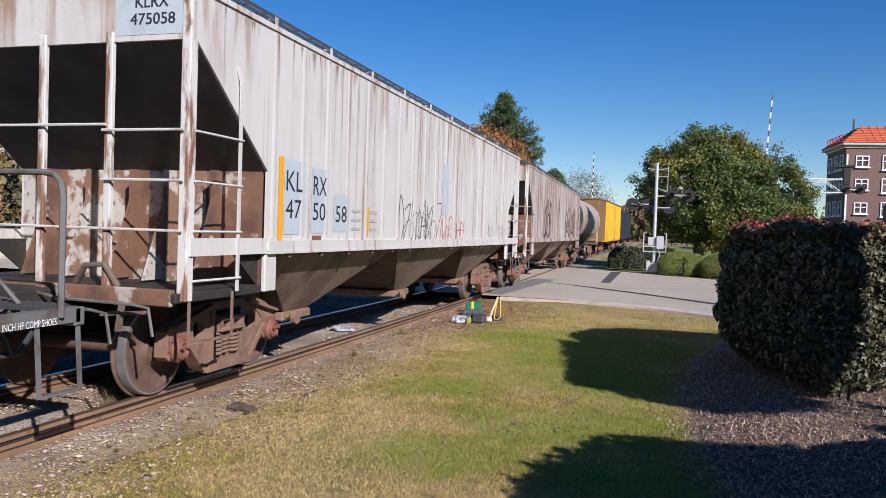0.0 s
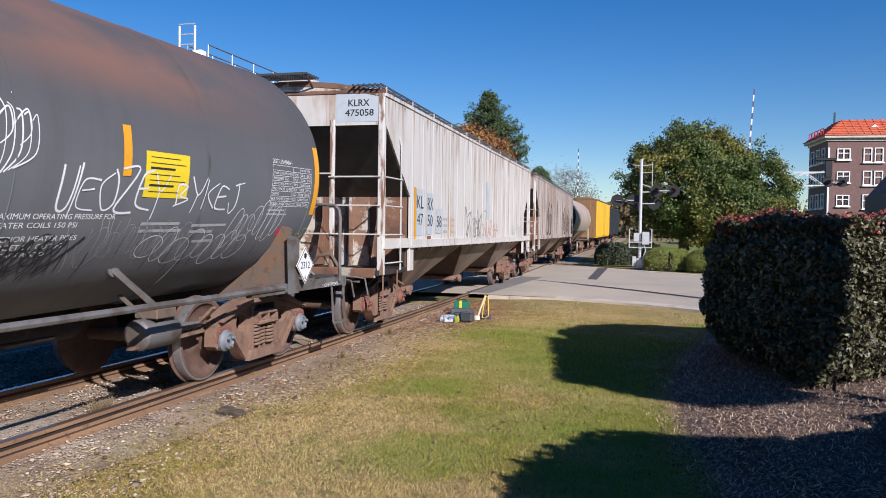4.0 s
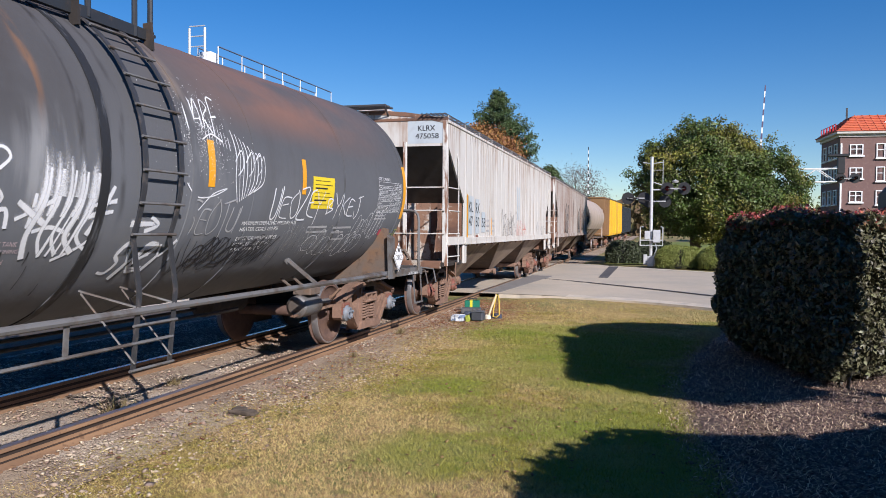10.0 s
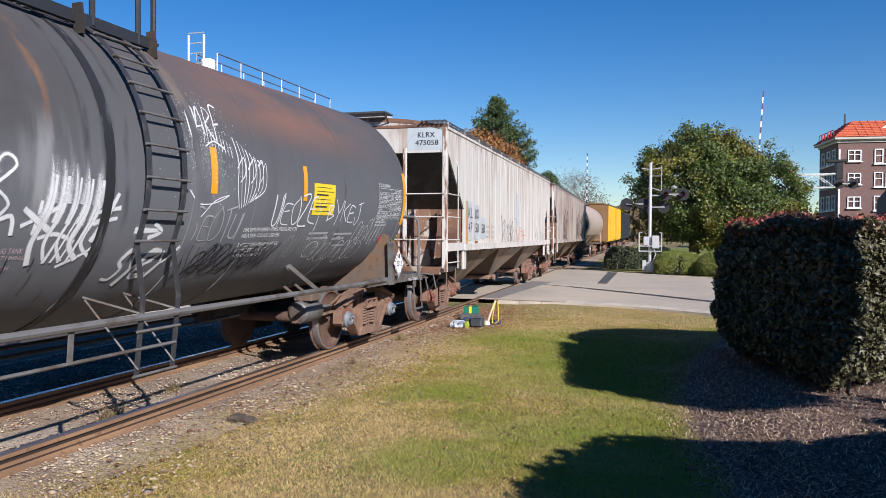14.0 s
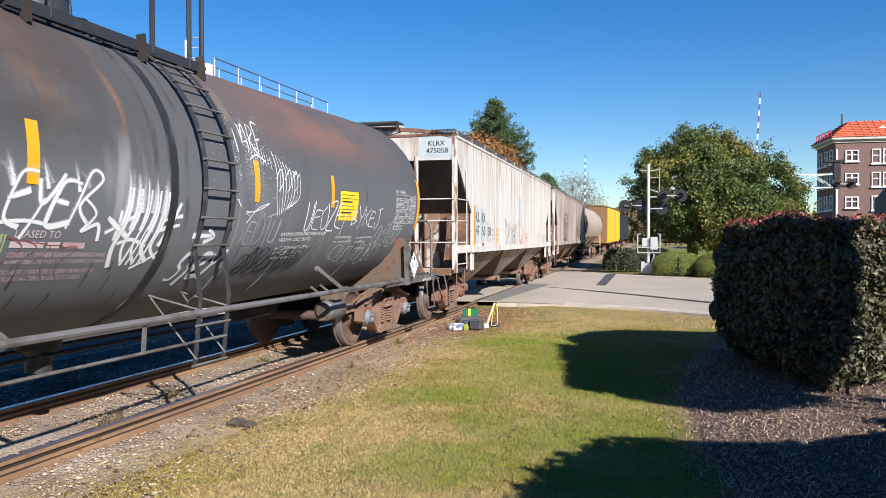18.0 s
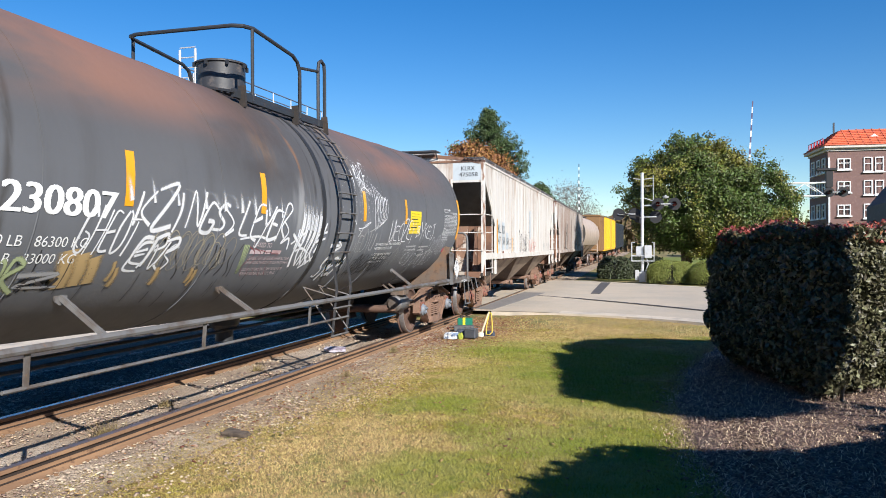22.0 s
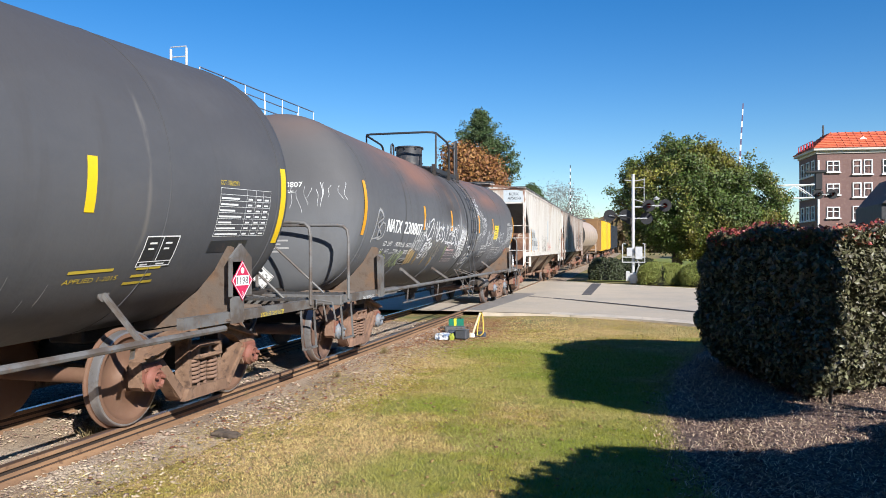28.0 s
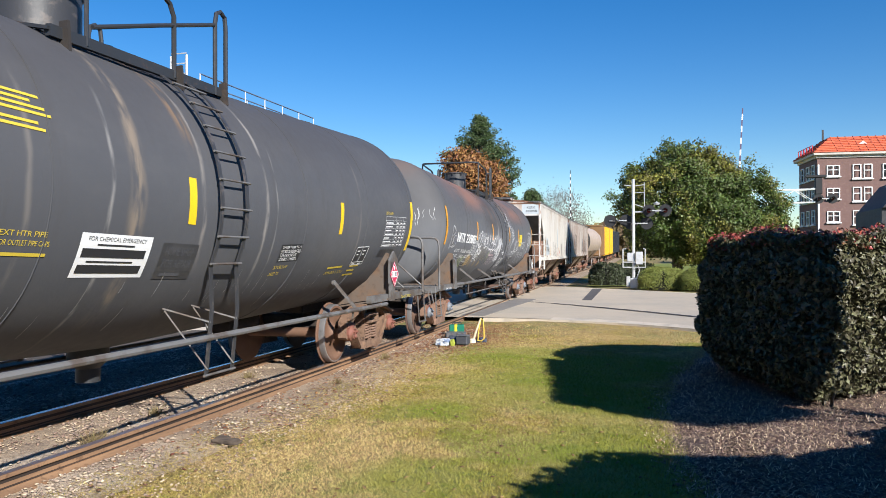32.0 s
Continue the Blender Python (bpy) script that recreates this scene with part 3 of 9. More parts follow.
GLYPH["P"] = [[(0.1, -0.1), (0.2, 0.95)], [(0.0, 0.9), (0.7, 1.05), (0.9, 0.7), (0.25, 0.42)]]
GLYPH["F"] = [[(0.2, -0.15), (0.25, 1.0), (0.95, 1.05)], [(0.1, 0.5), (0.75, 0.55)]]
GLYPH["B"] = [[(0.1, 0.0), (0.15, 1.0), (0.7, 0.85), (0.25, 0.55), (0.85, 0.3), (0.1, 0.0)]]
GLYPH["V"] = [[(0.0, 1.05), (0.4, -0.05), (0.95, 1.1)]]
GLYPH["T"] = [[(0.5, -0.1), (0.5, 1.0)], [(0.0, 0.95), (1.0, 1.05)]]
GLYPH["*"] = [[(0.5, 0.0), (0.5, 1.0)], [(0.0, 0.2), (1.0, 0.8)], [(0.0, 0.8), (1.0, 0.2)]]
GLYPH["="] = [[(0.0, 0.35), (0.9, 0.45)], [(0.1, 0.75), (1.0, 0.85)], [(0.75, 1.2), (0.2, -0.2)]]
GLYPH[">"] = [[(0.0, 0.5), (1.0, 0.5)], [(0.6, 0.9), (1.0, 0.5), (0.6, 0.1)]]
GLYPH["W"] = [[(0.0, 0.9), (0.15, 0.05), (0.5, 0.6), (0.7, 0.0), (1.0, 1.0)]]
GLYPH["M"] = [[(0.0, -0.1), (0.15, 1.0), (0.45, 0.2), (0.8, 1.05), (0.9, -0.1)]]
GLYPH["J"] = [[(0.7, 1.0), (0.75, 0.1), (0.3, -0.15), (0.05, 0.15)], [(0.3, 0.95), (1.0, 1.05)]]
LETTERS = sorted(k for k in GLYPH if k.isalpha())


def bend(pts, steps=7):
    """A smooth line through points."""
    pts = [Vector(p) for p in pts]
    k = len(pts)
    line = []
    for j in range(k - 1):
        p0, p1, p2, p3 = pts[max(0, j - 1)], pts[j], pts[j + 1], pts[min(k - 1, j + 2)]
        for q in range(steps):
            t = q / steps
            line.append(0.5 * (2 * p1 + (p2 - p0) * t + (2 * p0 - 5 * p1 + 4 * p2 - p3) * t * t + (3 * p1 - p0 - 3 * p2 + p3) * t ** 3))
    line.append(pts[-1])
    return line


class Spray:
    """Sprayed lines on a surface: paint thickest along the middle, dying out to both sides."""

    def __init__(self, surf):
        self.surf, self.v, self.f, self.c, self.k = surf, [], [], [], 0

    def line(self, pts, thick, fade=(1.0, 1.0), steps=7):
        uv = bend(pts, steps)
        n0, lift = len(self.v), 0.0006 * (self.k % 6)
        self.k += 1
        for j, p in enumerate(uv):
            d = uv[min(j + 1, len(uv) - 1)] - uv[max(j - 1, 0)]
            d = Vector((-d.y, d.x)).normalized() * thick * (0.42 + 0.12 * math.sin(2.7 * j / len(uv) + self.k))
            x = j / (len(uv) - 1)
            core = fade[0] * (1 - x) + fade[1] * x
            for a, b in ((1, 0.0), (0, core), (-1, 0.0)):
                self.v.append(tuple(self.surf(p.x + d.x * a, p.y + d.y * a, lift)))
                self.c.append(b)
        for j in range(len(uv) - 1):
            for a in (0, 1):
                q = n0 + 3 * j + a
                self.f.append((q, q + 1, q + 4, q + 3))

    def mesh(self, name, material, parent, label):
        me = soup(name, self.v, self.f, material)
        at = me.attributes.new("core", 'FLOAT', 'POINT')
        at.data.foreach_set("value", self.c)
        ob = part(name, me, material, parent, label)
        ob["kind"] = "stuff"
        return ob


def scribble(name, u, v, w, h, letters, thick, surf, material, parent, label, seed, slant=0.15, fade=(1.0, 1.0)):
    """A sprayed tag: loose letter-like strokes side by side."""
    rng = random.Random(seed)
    s = Spray(surf)
    order = letters if isinstance(letters, str) else "".join(rng.choice(LETTERS) for i in range(letters))
    for i, ch in enumerate(order):
        u0, lw = u + w * i / len(order), w / len(order) * 1.08
        grow = rng.uniform(0.8, 1.15)
        for shape in GLYPH[ch]:
            pts = [(x + rng.uniform(-0.09, 0.09), y * grow + rng.uniform(-0.08, 0.08)) for x, y in shape]
            path = [(u0 + x * lw + y * h * slant, v + y * h) for x, y in pts]
            if thick > 0.065:
                s.line(path, thick * 2.3, (0.36, 0.30))
            s.line(path, thick, fade)
    return s.mesh(name, material, parent, label)


# ---- the line of the track ----
def line_x(y):
    t = min(1.0, max(0.0, (y - 8) / 60))
    return XC - 1.5 * t * t * (3 - 2 * t)


def line_z(y):
    return RAIL + (0.0001 * (y - 30) ** 2 if y > 30 else 0.0)


def on_line(y, dx=0.0, dz=0.0):
    return Vector((line_x(y) + dx, y, line_z(y) + dz))


def rolled(t):
    """Metres rolled by t seconds, a smooth curve through TRAVEL."""
    ks = TRAVEL
    i = max(0, min(len(ks) - 2, sum(1 for k in ks if k[0] <= t) - 1))
    (t0, s0), (t1, s1) = ks[i], ks[i + 1]

    def slope(j):
        a, b = ks[max(0, j - 1)], ks[min(len(ks) - 1, j + 1)]
        return (b[1] - a[1]) / (b[0] - a[0])
    h = t1 - t0
    x = (t - t0) / h
    m0, m1 = slope(i) * h, slope(i + 1) * h
    return (2 * x ** 3 - 3 * x * x + 1) * s0 + (x ** 3 - 2 * x * x + x) * m0 + (3 * x * x - 2 * x ** 3) * s1 + (x ** 3 - x * x) * m1


ROLLING = []        # (car, station, half truck spacing, wheelsets)


def car_pose(station, half):
    a, b = on_line(station - half), on_line(station + half)
    d = b - a
    m = (a + b) / 2
    return pose(m.x, m.y, m.z, math.degrees(math.atan2(d.z, d.y)), 0, -math.degrees(math.atan2(d.x, d.y)))

# ---- running gear ----
WR = 0.457


def wheelset_meshes():
    w = Shape()
    for sgn in (-1, 1):
        prof = [(0.683, 0.10), (0.683, 0.34), (0.690, 0.40), (0.690, 0.455), (0.700, 0.482), (0.712, 0.482), (0.722, 0.459), (0.80, 0.455), (0.822, 0.448), (0.828, 0.435), (0.826, 0.395), (0.80, 0.385), (0.765, 0.33), (0.765, 0.20), (0.80, 0.14), (0.83, 0.125), (0.83, 0.09)]
        w.lathe([(sgn * a, r) for a, r in prof], 44)
    w.lathe([(-1.0, 0.078), (1.0, 0.078)], 16)
    body = w.mesh("wheel_pair", WHEEL, 40)
    t = Shape()
    ring = [(0.724, 0.4585), (0.80, 0.4565), (0.824, 0.450), (0.8295, 0.440), (0.8285, 0.432)]
    t.lathe(ring + [(0.80, 0.425), (0.73, 0.41), (0.724, 0.4585)], 44)
    return body, t.mesh("tread", TREAD, 40)


WHEEL_MESH, TREAD_MESH = wheelset_meshes()


def arc(y0, z0, y1, z1, bulge, n=6):
    """Points from one to the other, bowed to the left of the way."""
    a, b = Vector((y0, z0)), Vector((y1, z1))
    d = b - a
    nrm = Vector((-d.y, d.x))
    return [tuple(a + d * (i / n) + nrm * (bulge * 4 * (i / n) * (1 - i / n))) for i in range(n + 1)]


def web_edge(y, z):
    """Keep a height between the lower and the upper arm of the side frame."""
    y = min(0.74, max(0.30, y))
    return min(0.82 - 0.35 * max(0.0, y - 0.32), max(0.22 + 0.95 * (y - 0.30), z))


def side_frame_mesh(solid=False):
    """Open arms for the one kind; a cast web with an oval hole on either side for the other."""
    s = Shape()
    x0, x1 = 0.93, 1.06
    top = [(-1.03, 0.57), (-1.04, 0.64)] + arc(-0.98, 0.69, -0.36, 0.87, 0.08) + arc(0.36, 0.87, 0.98, 0.69, 0.08) + [(1.04, 0.64), (1.03, 0.57), (0.78, 0.575), (0.62, 0.705), (0.32, 0.785), (-0.32, 0.785), (-0.62, 0.705), (-0.78, 0.575)]
    s.prism(top, x0, x1)
    for g in (-1, 1):
        s.prism([(g * 0.80, 0.585), (g * 0.70, 0.62), (g * 0.335, 0.255), (g * 0.26, 0.155), (g * 0.40, 0.155), (g * 0.50, 0.22)][::g], x0, x1)
        s.prism([(g * 0.30, 0.79), (g * 0.245, 0.79), (g * 0.245, 0.24), (g * 0.30, 0.24)][::g], x0 - 0.02, x1 + 0.01)
        s.prism([(g * 1.04, 0.60), (g * 0.76, 0.60), (g * 0.735, 0.42), (g * 0.785, 0.36), (g * 0.80, 0.545), (g * 0.98, 0.545), (g * 1.0, 0.36), (g * 1.05, 0.40)][::g], x0, x1 + 0.01)
        # ribs that stand proud along the arms
        s.prism([(g * 0.99, 0.665), (g * 0.36, 0.83), (g * 0.36, 0.865), (g * 0.98, 0.70)][::g], x1 - 0.01, x1 + 0.075)
        s.prism([(g * 0.74, 0.555), (g * 0.42, 0.205), (g * 0.46, 0.185), (g * 0.79, 0.545)][::g], x1 - 0.01, x1 + 0.03)
    s.prism([(-0.42, 0.155), (0.42, 0.155), (0.34, 0.27), (-0.34, 0.27)], x0 - 0.06, x1 + 0.05)
    if solid:
        for g in (-1, 1):
            hole = [(g * (0.49 + 0.105 * math.cos(a)), 0.60 + 0.115 * math.sin(a)) for a in (2 * math.pi * k / 16 for k in range(16))]
            # the web, laid round the hole piece by piece
            for k in range(16):
                a0, a1 = 2 * math.pi * k / 16, 2 * math.pi * (k + 1) / 16

                def out(a):
                    return (g * min(0.74, max(0.30, 0.47 + 0.34 * math.cos(a))), web_edge(0.47 + 0.34 * math.cos(a), 0.62 + 0.42 * math.sin(a)))
                s.prism([hole[k], hole[(k + 1) % 16], out(a1), out(a0)][::g], x0 + 0.02, x1 - 0.015)
    for z in (0.575, 0.69):
        s.box((1.02, 0, z), (0.24, 0.46, 0.045), bev=0.012)
    for y in (-0.205, 0, 0.205):
        s.box((1.02, y, 0.63), (0.22, 0.05, 0.10))
    return s.mesh("side_frame", TRUCK, 40)


SIDE_FRAME = side_frame_mesh(True)
SIDE_FRAME_OPEN = side_frame_mesh()


def spring_mesh():
    s = Shape()
    pts = []
    for i in range(6 * 12 + 1):
        a = 2 * math.pi * i / 12
        pts.append((0.062 * math.cos(a), 0.062 * math.sin(a), 0.28 + 0.26 * i / 72))
    s.tube(pts, 0.017, 6)
    return s.mesh("spring", TRUCK, 60)


SPRING = spring_mesh()


def cap_mesh(material):
    s = Shape()
    s.lathe([(1.0, 0.12), (1.10, 0.12), (1.112, 0.105), (1.125, 0.095), (1.15, 0.09), (1.157, 0.075), (1.14, 0.055), (1.135, 0.0)], 24)
    for k in range(3):
        a = 2 * math.pi * k / 3 + 0.5
        s.lathe([(1.15, 0.02), (1.185, 0.018), (1.187, 0.0)], 6, at=(0, 0.055 * math.cos(a), 0.055 * math.sin(a)))
    return s.mesh("bearing_cap", material, 35)


CAPS = {"rust": cap_mesh(TRUCK_RED), "blue": cap_mesh(CAP_BLUE)}


def adapter_mesh():
    s = Shape()
    s.box((1.01, 0, 0.115), (0.17, 0.25, 0.07), bev=0.012)
    s.box((1.01, -0.125, 0.05), (0.15, 0.03, 0.12))
    s.box((1.01, 0.125, 0.05), (0.15, 0.03, 0.12))
    return s.mesh("bearing_adapter", TRUCK_RED, 35)


ADAPTER = adapter_mesh()
TAN = {}
for me, mt in ((SIDE_FRAME_OPEN, TRUCK_TAN), (SPRING, TRUCK), (WHEEL_MESH, WHEEL_TAN)):
    TAN[me.name] = me.copy()
    TAN[me.name].materials[0] = mt
FLIP = Matrix.Rotation(math.pi, 4, 'Z')


def add_truck(car, y, cap="rust", dusty=False):
    """One truck: two side frames with springs and bearings, a bolster; returns its wheelsets."""
    for m in (Matrix.Translation((0, y, 0)), Matrix.Translation((0, y, 0)) @ FLIP):
        f = part("side_frame", TAN[SIDE_FRAME_OPEN.name] if dusty else SIDE_FRAME, None, car, "", m)
        for dy in (-0.16, 0.0, 0.16):
            part("spring", SPRING, None, f, "", Matrix.Translation((1.03 if dy else 1.0, dy, 0)))
        for dy in (-0.889, 0.889):
            part("bearing_adapter", ADAPTER, None, f, "", Matrix.Translation((0, dy, WR)))
            part("bearing_cap", CAPS[cap], None, f, "", Matrix.Translation((0, dy, WR)))
    b = Shape()
    b.box((0, y, 0.56), (2.0, 0.36, 0.24), bev=0.03)
    b.lathe([(0.66, 0.2), (0.80, 0.2)], 20, 'z', (0, y, 0))
    part("truck_bolster", b, GRIME_SHADE, car)
    for g in (-1, 1):
        r = Shape()
        r.box((0, y + g * 0.38, 0.42), (1.75, 0.10, 0.16), bev=0.02)
        part("brake_beam", r, GRIME_SHADE, car)
        for sx in (-1, 1):
            r = Shape()
            r.prism([(y + g * 0.40, 0.30), (y + g * 0.46, 0.30), (y + g * 0.47, 0.58), (y + g * 0.40, 0.58)][::g], sx * 0.72, sx * 0.80)
            part("brake_shoe", r, GRIME_SHADE, car)
    ws = []
    for dy in (-0.889, 0.889):
        w = part("wheelset", TAN[WHEEL_MESH.name] if dusty else WHEEL_MESH, None, car, "", Matrix.Translation((0, y + dy, WR)))
        part("tread", TREAD_MESH, None, w, "polished steel tread")
        part("tread", TREAD_MESH, None, w, "polished steel tread", FLIP)
        ws.append((w, y + dy))
    return ws


def add_coupler(car, y, sgn):
    """Draft gear, knuckle, uncoupling lever and air hose at one end."""
    off = Matrix.Translation((0, y, 0)) @ (Matrix() if sgn > 0 else FLIP)
    k = Shape()
    k.prism([(-0.15, 0.0), (0.16, 0.0), (0.17, 0.16), (0.05, 0.28), (-0.02, 0.20), (0.04, 0.10), (-0.06, 0.10), (-0.08, 0.27), (-0.16, 0.22)], 0.72, 1.0, 'z')
    part("coupler_knuckle", k, TRUCK, car, "", off)
    s = Shape()
    s.box((0, y - sgn * 0.3, 0.86), (0.16, 0.62, 0.15), bev=0.02)
    part("coupler_shank", s, TRUCK, car)
    l = Shape()
    l.tube([(0.1, y, 1.05), (0.5, y + sgn * 0.02, 1.0), (1.25, y, 0.98), (1.40, y, 0.96), (1.45, y, 0.72)], 0.014, 6)
    part("uncoupling_lever", l, FRAME_GREY, car)
    h = Shape()
    h.tube([(0.25, y, 0.82), (0.28, y + sgn * 0.08, 0.70), (0.25, y + sgn * 0.2, 0.52), (0.16, y + sgn * 0.32, 0.50)], 0.028, 8)
    part("air_hose", h, DARK_PIPE, car, "black rubber air hose")


# ---- tank cars ----
def tank_car(name, label, station, R, zc, rise, half_shell, depth, half_truck, end, skin, cap, lad):
    car = thing(name, label, "tank car", "freight cars")

    def axis(y):
        return zc + rise * abs(y) / half_shell

    def surf(u, v, lift=0.0, r=R + 0.004):
        """v: height over the axle line of the shell measured along its round, from the level of the axis."""
        f = (v - 1.46 + min(R, 1.46)) / R
        return Vector(((r + lift) * math.cos(f), u, axis(u) + (r + lift) * math.sin(f)))

    s = Shape()
    st = []
    n = 10
    for i in range(n + 1):
        a = math.pi / 2 * i / n
        st.append((-half_shell - depth * math.cos(a), R * math.sin(a)))
    k = 16
    st += [(-half_shell + 2 * half_shell * i / k, R) for i in range(1, k)]
    st += [(-y, r) for y, r in st[:n + 1][::-1]]
    seg = 72
    rings = []
    for y, r in st:
        rings.append([s.bm.verts.new((r * math.cos(2 * math.pi * j / seg), y, axis(max(-half_shell, min(half_shell, y))) + r * math.sin(2 * math.pi * j / seg))) for j in range(seg)])
    for a, b in zip(rings, rings[1:]):
        for j in range(seg):
            s.bm.faces.new((a[j], a[(j + 1) % seg], b[(j + 1) % seg], b[j]))
    bmesh.ops.remove_doubles(s.bm, verts=s.bm.verts, dist=1e-4)
    part("shell", s, skin, car, "", smooth=60)
    for y in (-half_shell + 0.14, -half_shell * 0.66, -half_shell * 0.33, half_shell * 0.33, half_shell * 0.66, half_shell - 0.14):
        w = Shape()
        w.tube([((R + 0.001) * math.cos(2 * math.pi * j / seg), y, axis(y) + (R + 0.001) * math.sin(2 * math.pi * j / seg)) for j in range(seg)], 0.007, 4, True)
        part("weld_seam", w, skin, car)
    # stub sills, body bolsters, platforms
    for g in (-1, 1):
        yt = g * half_truck
        b = Shape()
        b.box((0, (yt + g * (end - 0.1)) / 2, 0.92), (0.42, abs(end - 0.1 - half_truck) + 1.6, 0.34), bev=0.02)
        part("stub_sill", b, GRIME_SHADE, car)
        for sx in (-1, 1):
            p = Shape()
            poly = [(sx * 0.25, 0.80), (sx * 1.40, 0.98), (sx * 1.43, 1.05), (sx * 1.40, 1.70 + 0.1 * (R - 1.4))]
            poly += [(sx * (R + 0.01) * math.cos(f), axis(yt) + (R + 0.01) * math.sin(f)) for f in (-0.45, -0.65, -0.85, -1.05, -1.25, -1.45)]
            p.prism(poly[::sx], yt - 0.03, yt + 0.03, 'y')
            fl = Shape()
            fl.prism([(sx * 1.44, 0.92), (sx * 1.47, 0.92), (sx * 1.47, 1.56), (sx * 1.42, 1.60)][::sx], yt - 0.11, yt + 0.11, 'y')
            part("bolster_flange", fl, FRAME_GREY, car)
            p.bar((sx * 0.3, yt, 0.78), (sx * 1.44, yt, 0.96), 0.34, 0.025)
            part("body_bolster", p, SADDLE, car, "rust stained bolster web")
        pl = Shape()
        y0, y1 = g * (half_truck + 0.45), g * (end - 0.12)
        for sx in (-1, 1):
            pl.box((sx * 1.39, (g * (half_truck - 0.9) + y1) / 2, 0.985), (0.08, abs(y1 - g * (half_truck - 0.9)), 0.11))
        pl.box((0, y1, 0.97), (2.86, 0.10, 0.14), bev=0.01)
        part("end_frame", pl, FRAME_GREY, car)
        gr = Shape()
        yw = g * (end - 0.30)
        for i in range(24):
            gr.box((-1.33 + 2.66 * i / 23, yw, 1.05), (0.012, 0.30, 0.03))
        for i in range(3):
            gr.box((0, yw - 0.14 + 0.14 * i, 1.045), (2.7, 0.015, 0.03))
        part("end_walkway", gr, GRATING, car)
        cr = Shape()
        cr.tube([(-1.30, g * (half_truck + 0.75), 1.0), (1.30, g * (half_truck + 0.75), 1.0)], 0.06, 10)
        part("cross_pipe", cr, SADDLE, car)
        yr = g * (half_shell + depth + 0.09)
        h = Shape()
        hz = 2.03
        side = []
        for sx in (1, -1):
            side.append([(sx * 1.44, yr, 0.98), (sx * 1.44, yr, hz - 0.18), (sx * 1.42, yr, hz - 0.07), (sx * 1.36, yr, hz - 0.015), (sx * 1.25, yr, hz)])
        h.tube(side[0] + side[1][::-1], 0.024, 8)
        part("end_handrail", h, FRAME_GREY, car, "bent grey steel handrail")
        bx = Shape()
        bx.tube([(0, yr, 1.0), (0, yr, hz)], 0.024, 8)
        for sx in (-1, 1):
            bx.tube([(0, yr, hz - 0.06), (sx * 1.1, yr, 1.02)], 0.017, 6)
        part("handrail_brace", bx, FRAME_GREY, car)
        for sx in (-1, 1):
            sp = Shape()
            ye = g * (end - 0.12)
            for dy in (0, -g * 0.38):
                sp.bar((sx * 1.40, ye + dy, 1.0), (sx * 1.44, ye + dy, 0.42), 0.04, 0.012, (1, 0, 0))
            sp.bar((sx * 1.44, ye, 0.43), (sx * 1.44, ye - g * 0.38, 0.43), 0.05, 0.02)
            part("sill_step", sp, FRAME_GREY, car)
        add_coupler(car, g * (end + 0.18), g)
    # side pipes, their struts and the lower hand bar
    for sx in (-1, 1):
        zp = 1.0 if R < 1.47 else 0.88
        p = Shape()
        p.tube([(sx * 1.43, -half_truck + 0.2, zp), (sx * 1.43, half_truck - 0.2, zp)], 0.032, 8)
        part("side_pipe", p, FRAME_GREY, car, "long grey side pipe")
        for y in (-3.98, -1.70, 3.80) if R < 1.47 else (-half_truck * 0.72, half_truck * 0.72):
            q = Shape()
            a0 = -0.76
            q.bar((sx * 1.43, y, zp), (sx * R * math.cos(a0), y - 0.06, axis(y) + R * math.sin(a0)), 0.045, 0.04)
            q.lathe([(0.0, 0.07), (0.015, 0.07)], 10, 'x', (sx * R * math.cos(a0) - 0.008, y - 0.06, axis(y) + R * math.sin(a0)))
            part("pipe_strut", q, FRAME_GREY, car)
        lo = Shape()
        if R > 1.47:
            lo.bar((sx * 1.42, half_truck - 1.6, zp), (sx * 1.40, half_truck - 1.6, zp - 0.12), 0.05, 0.012, (1, 0, 0))
        else:
            lo.tube([(sx * 1.40, -half_truck + 1.4, zp - 0.27), (sx * 1.40, lad + 0.25, zp - 0.27)], 0.015, 6)
        for y in (-half_truck + 1.6, -2.6, -0.3) if R < 1.47 else ():
            lo.bar((sx * 1.42, y, zp), (sx * 1.40, y, zp - 0.27), 0.05, 0.012, (1, 0, 0))
        part("lower_hand_bar", lo, FRAME_GREY, car)
        # ladder that follows the shell
        for dy in (-0.24, 0.24):
            ld = Shape()
            y = lad + dy
            pts = [(sx * 1.37, y, 0.48), (sx * 1.44, y, 1.15)]
            for i in range(13):
                f = -0.42 + 1.62 * i / 12
                rr = R + 0.07
                pts.append((sx * rr * math.cos(f), y, axis(0) + rr * math.sin(f)))
            ld.ribbon(pts, 0.055, 0.014, [(0, 1, 0)] * len(pts))
            part("ladder_rail", ld, LADDER, car)
        for i in range(11):
            rg = Shape()
            if i < 2:
                x, z = sx * (1.38 + 0.04 * i), 0.50 + 0.38 * i
            else:
                f = -0.40 + 0.18 * (i - 2)
                x, z = sx * (R + 0.09) * math.cos(f), axis(0) + (R + 0.09) * math.sin(f)
            rg.tube([(x, lad - 0.29, z), (x, lad + 0.29, z)], 0.013, 6)
            part("rung", rg, FRAME_GREY, car)
        for y0 in (-0.24, 0.24):
            br = Shape()
            br.bar((sx * 1.08, lad + y0 - 0.26, 1.16), (sx * 1.39, lad + y0, 0.56), 0.04, 0.014)
            br.bar((sx * 1.06, lad + y0 - 0.26, 1.18), (sx * 1.43, lad + y0, 1.03), 0.04, 0.014)
            part("ladder_brace", br, FRAME_GREY, car)
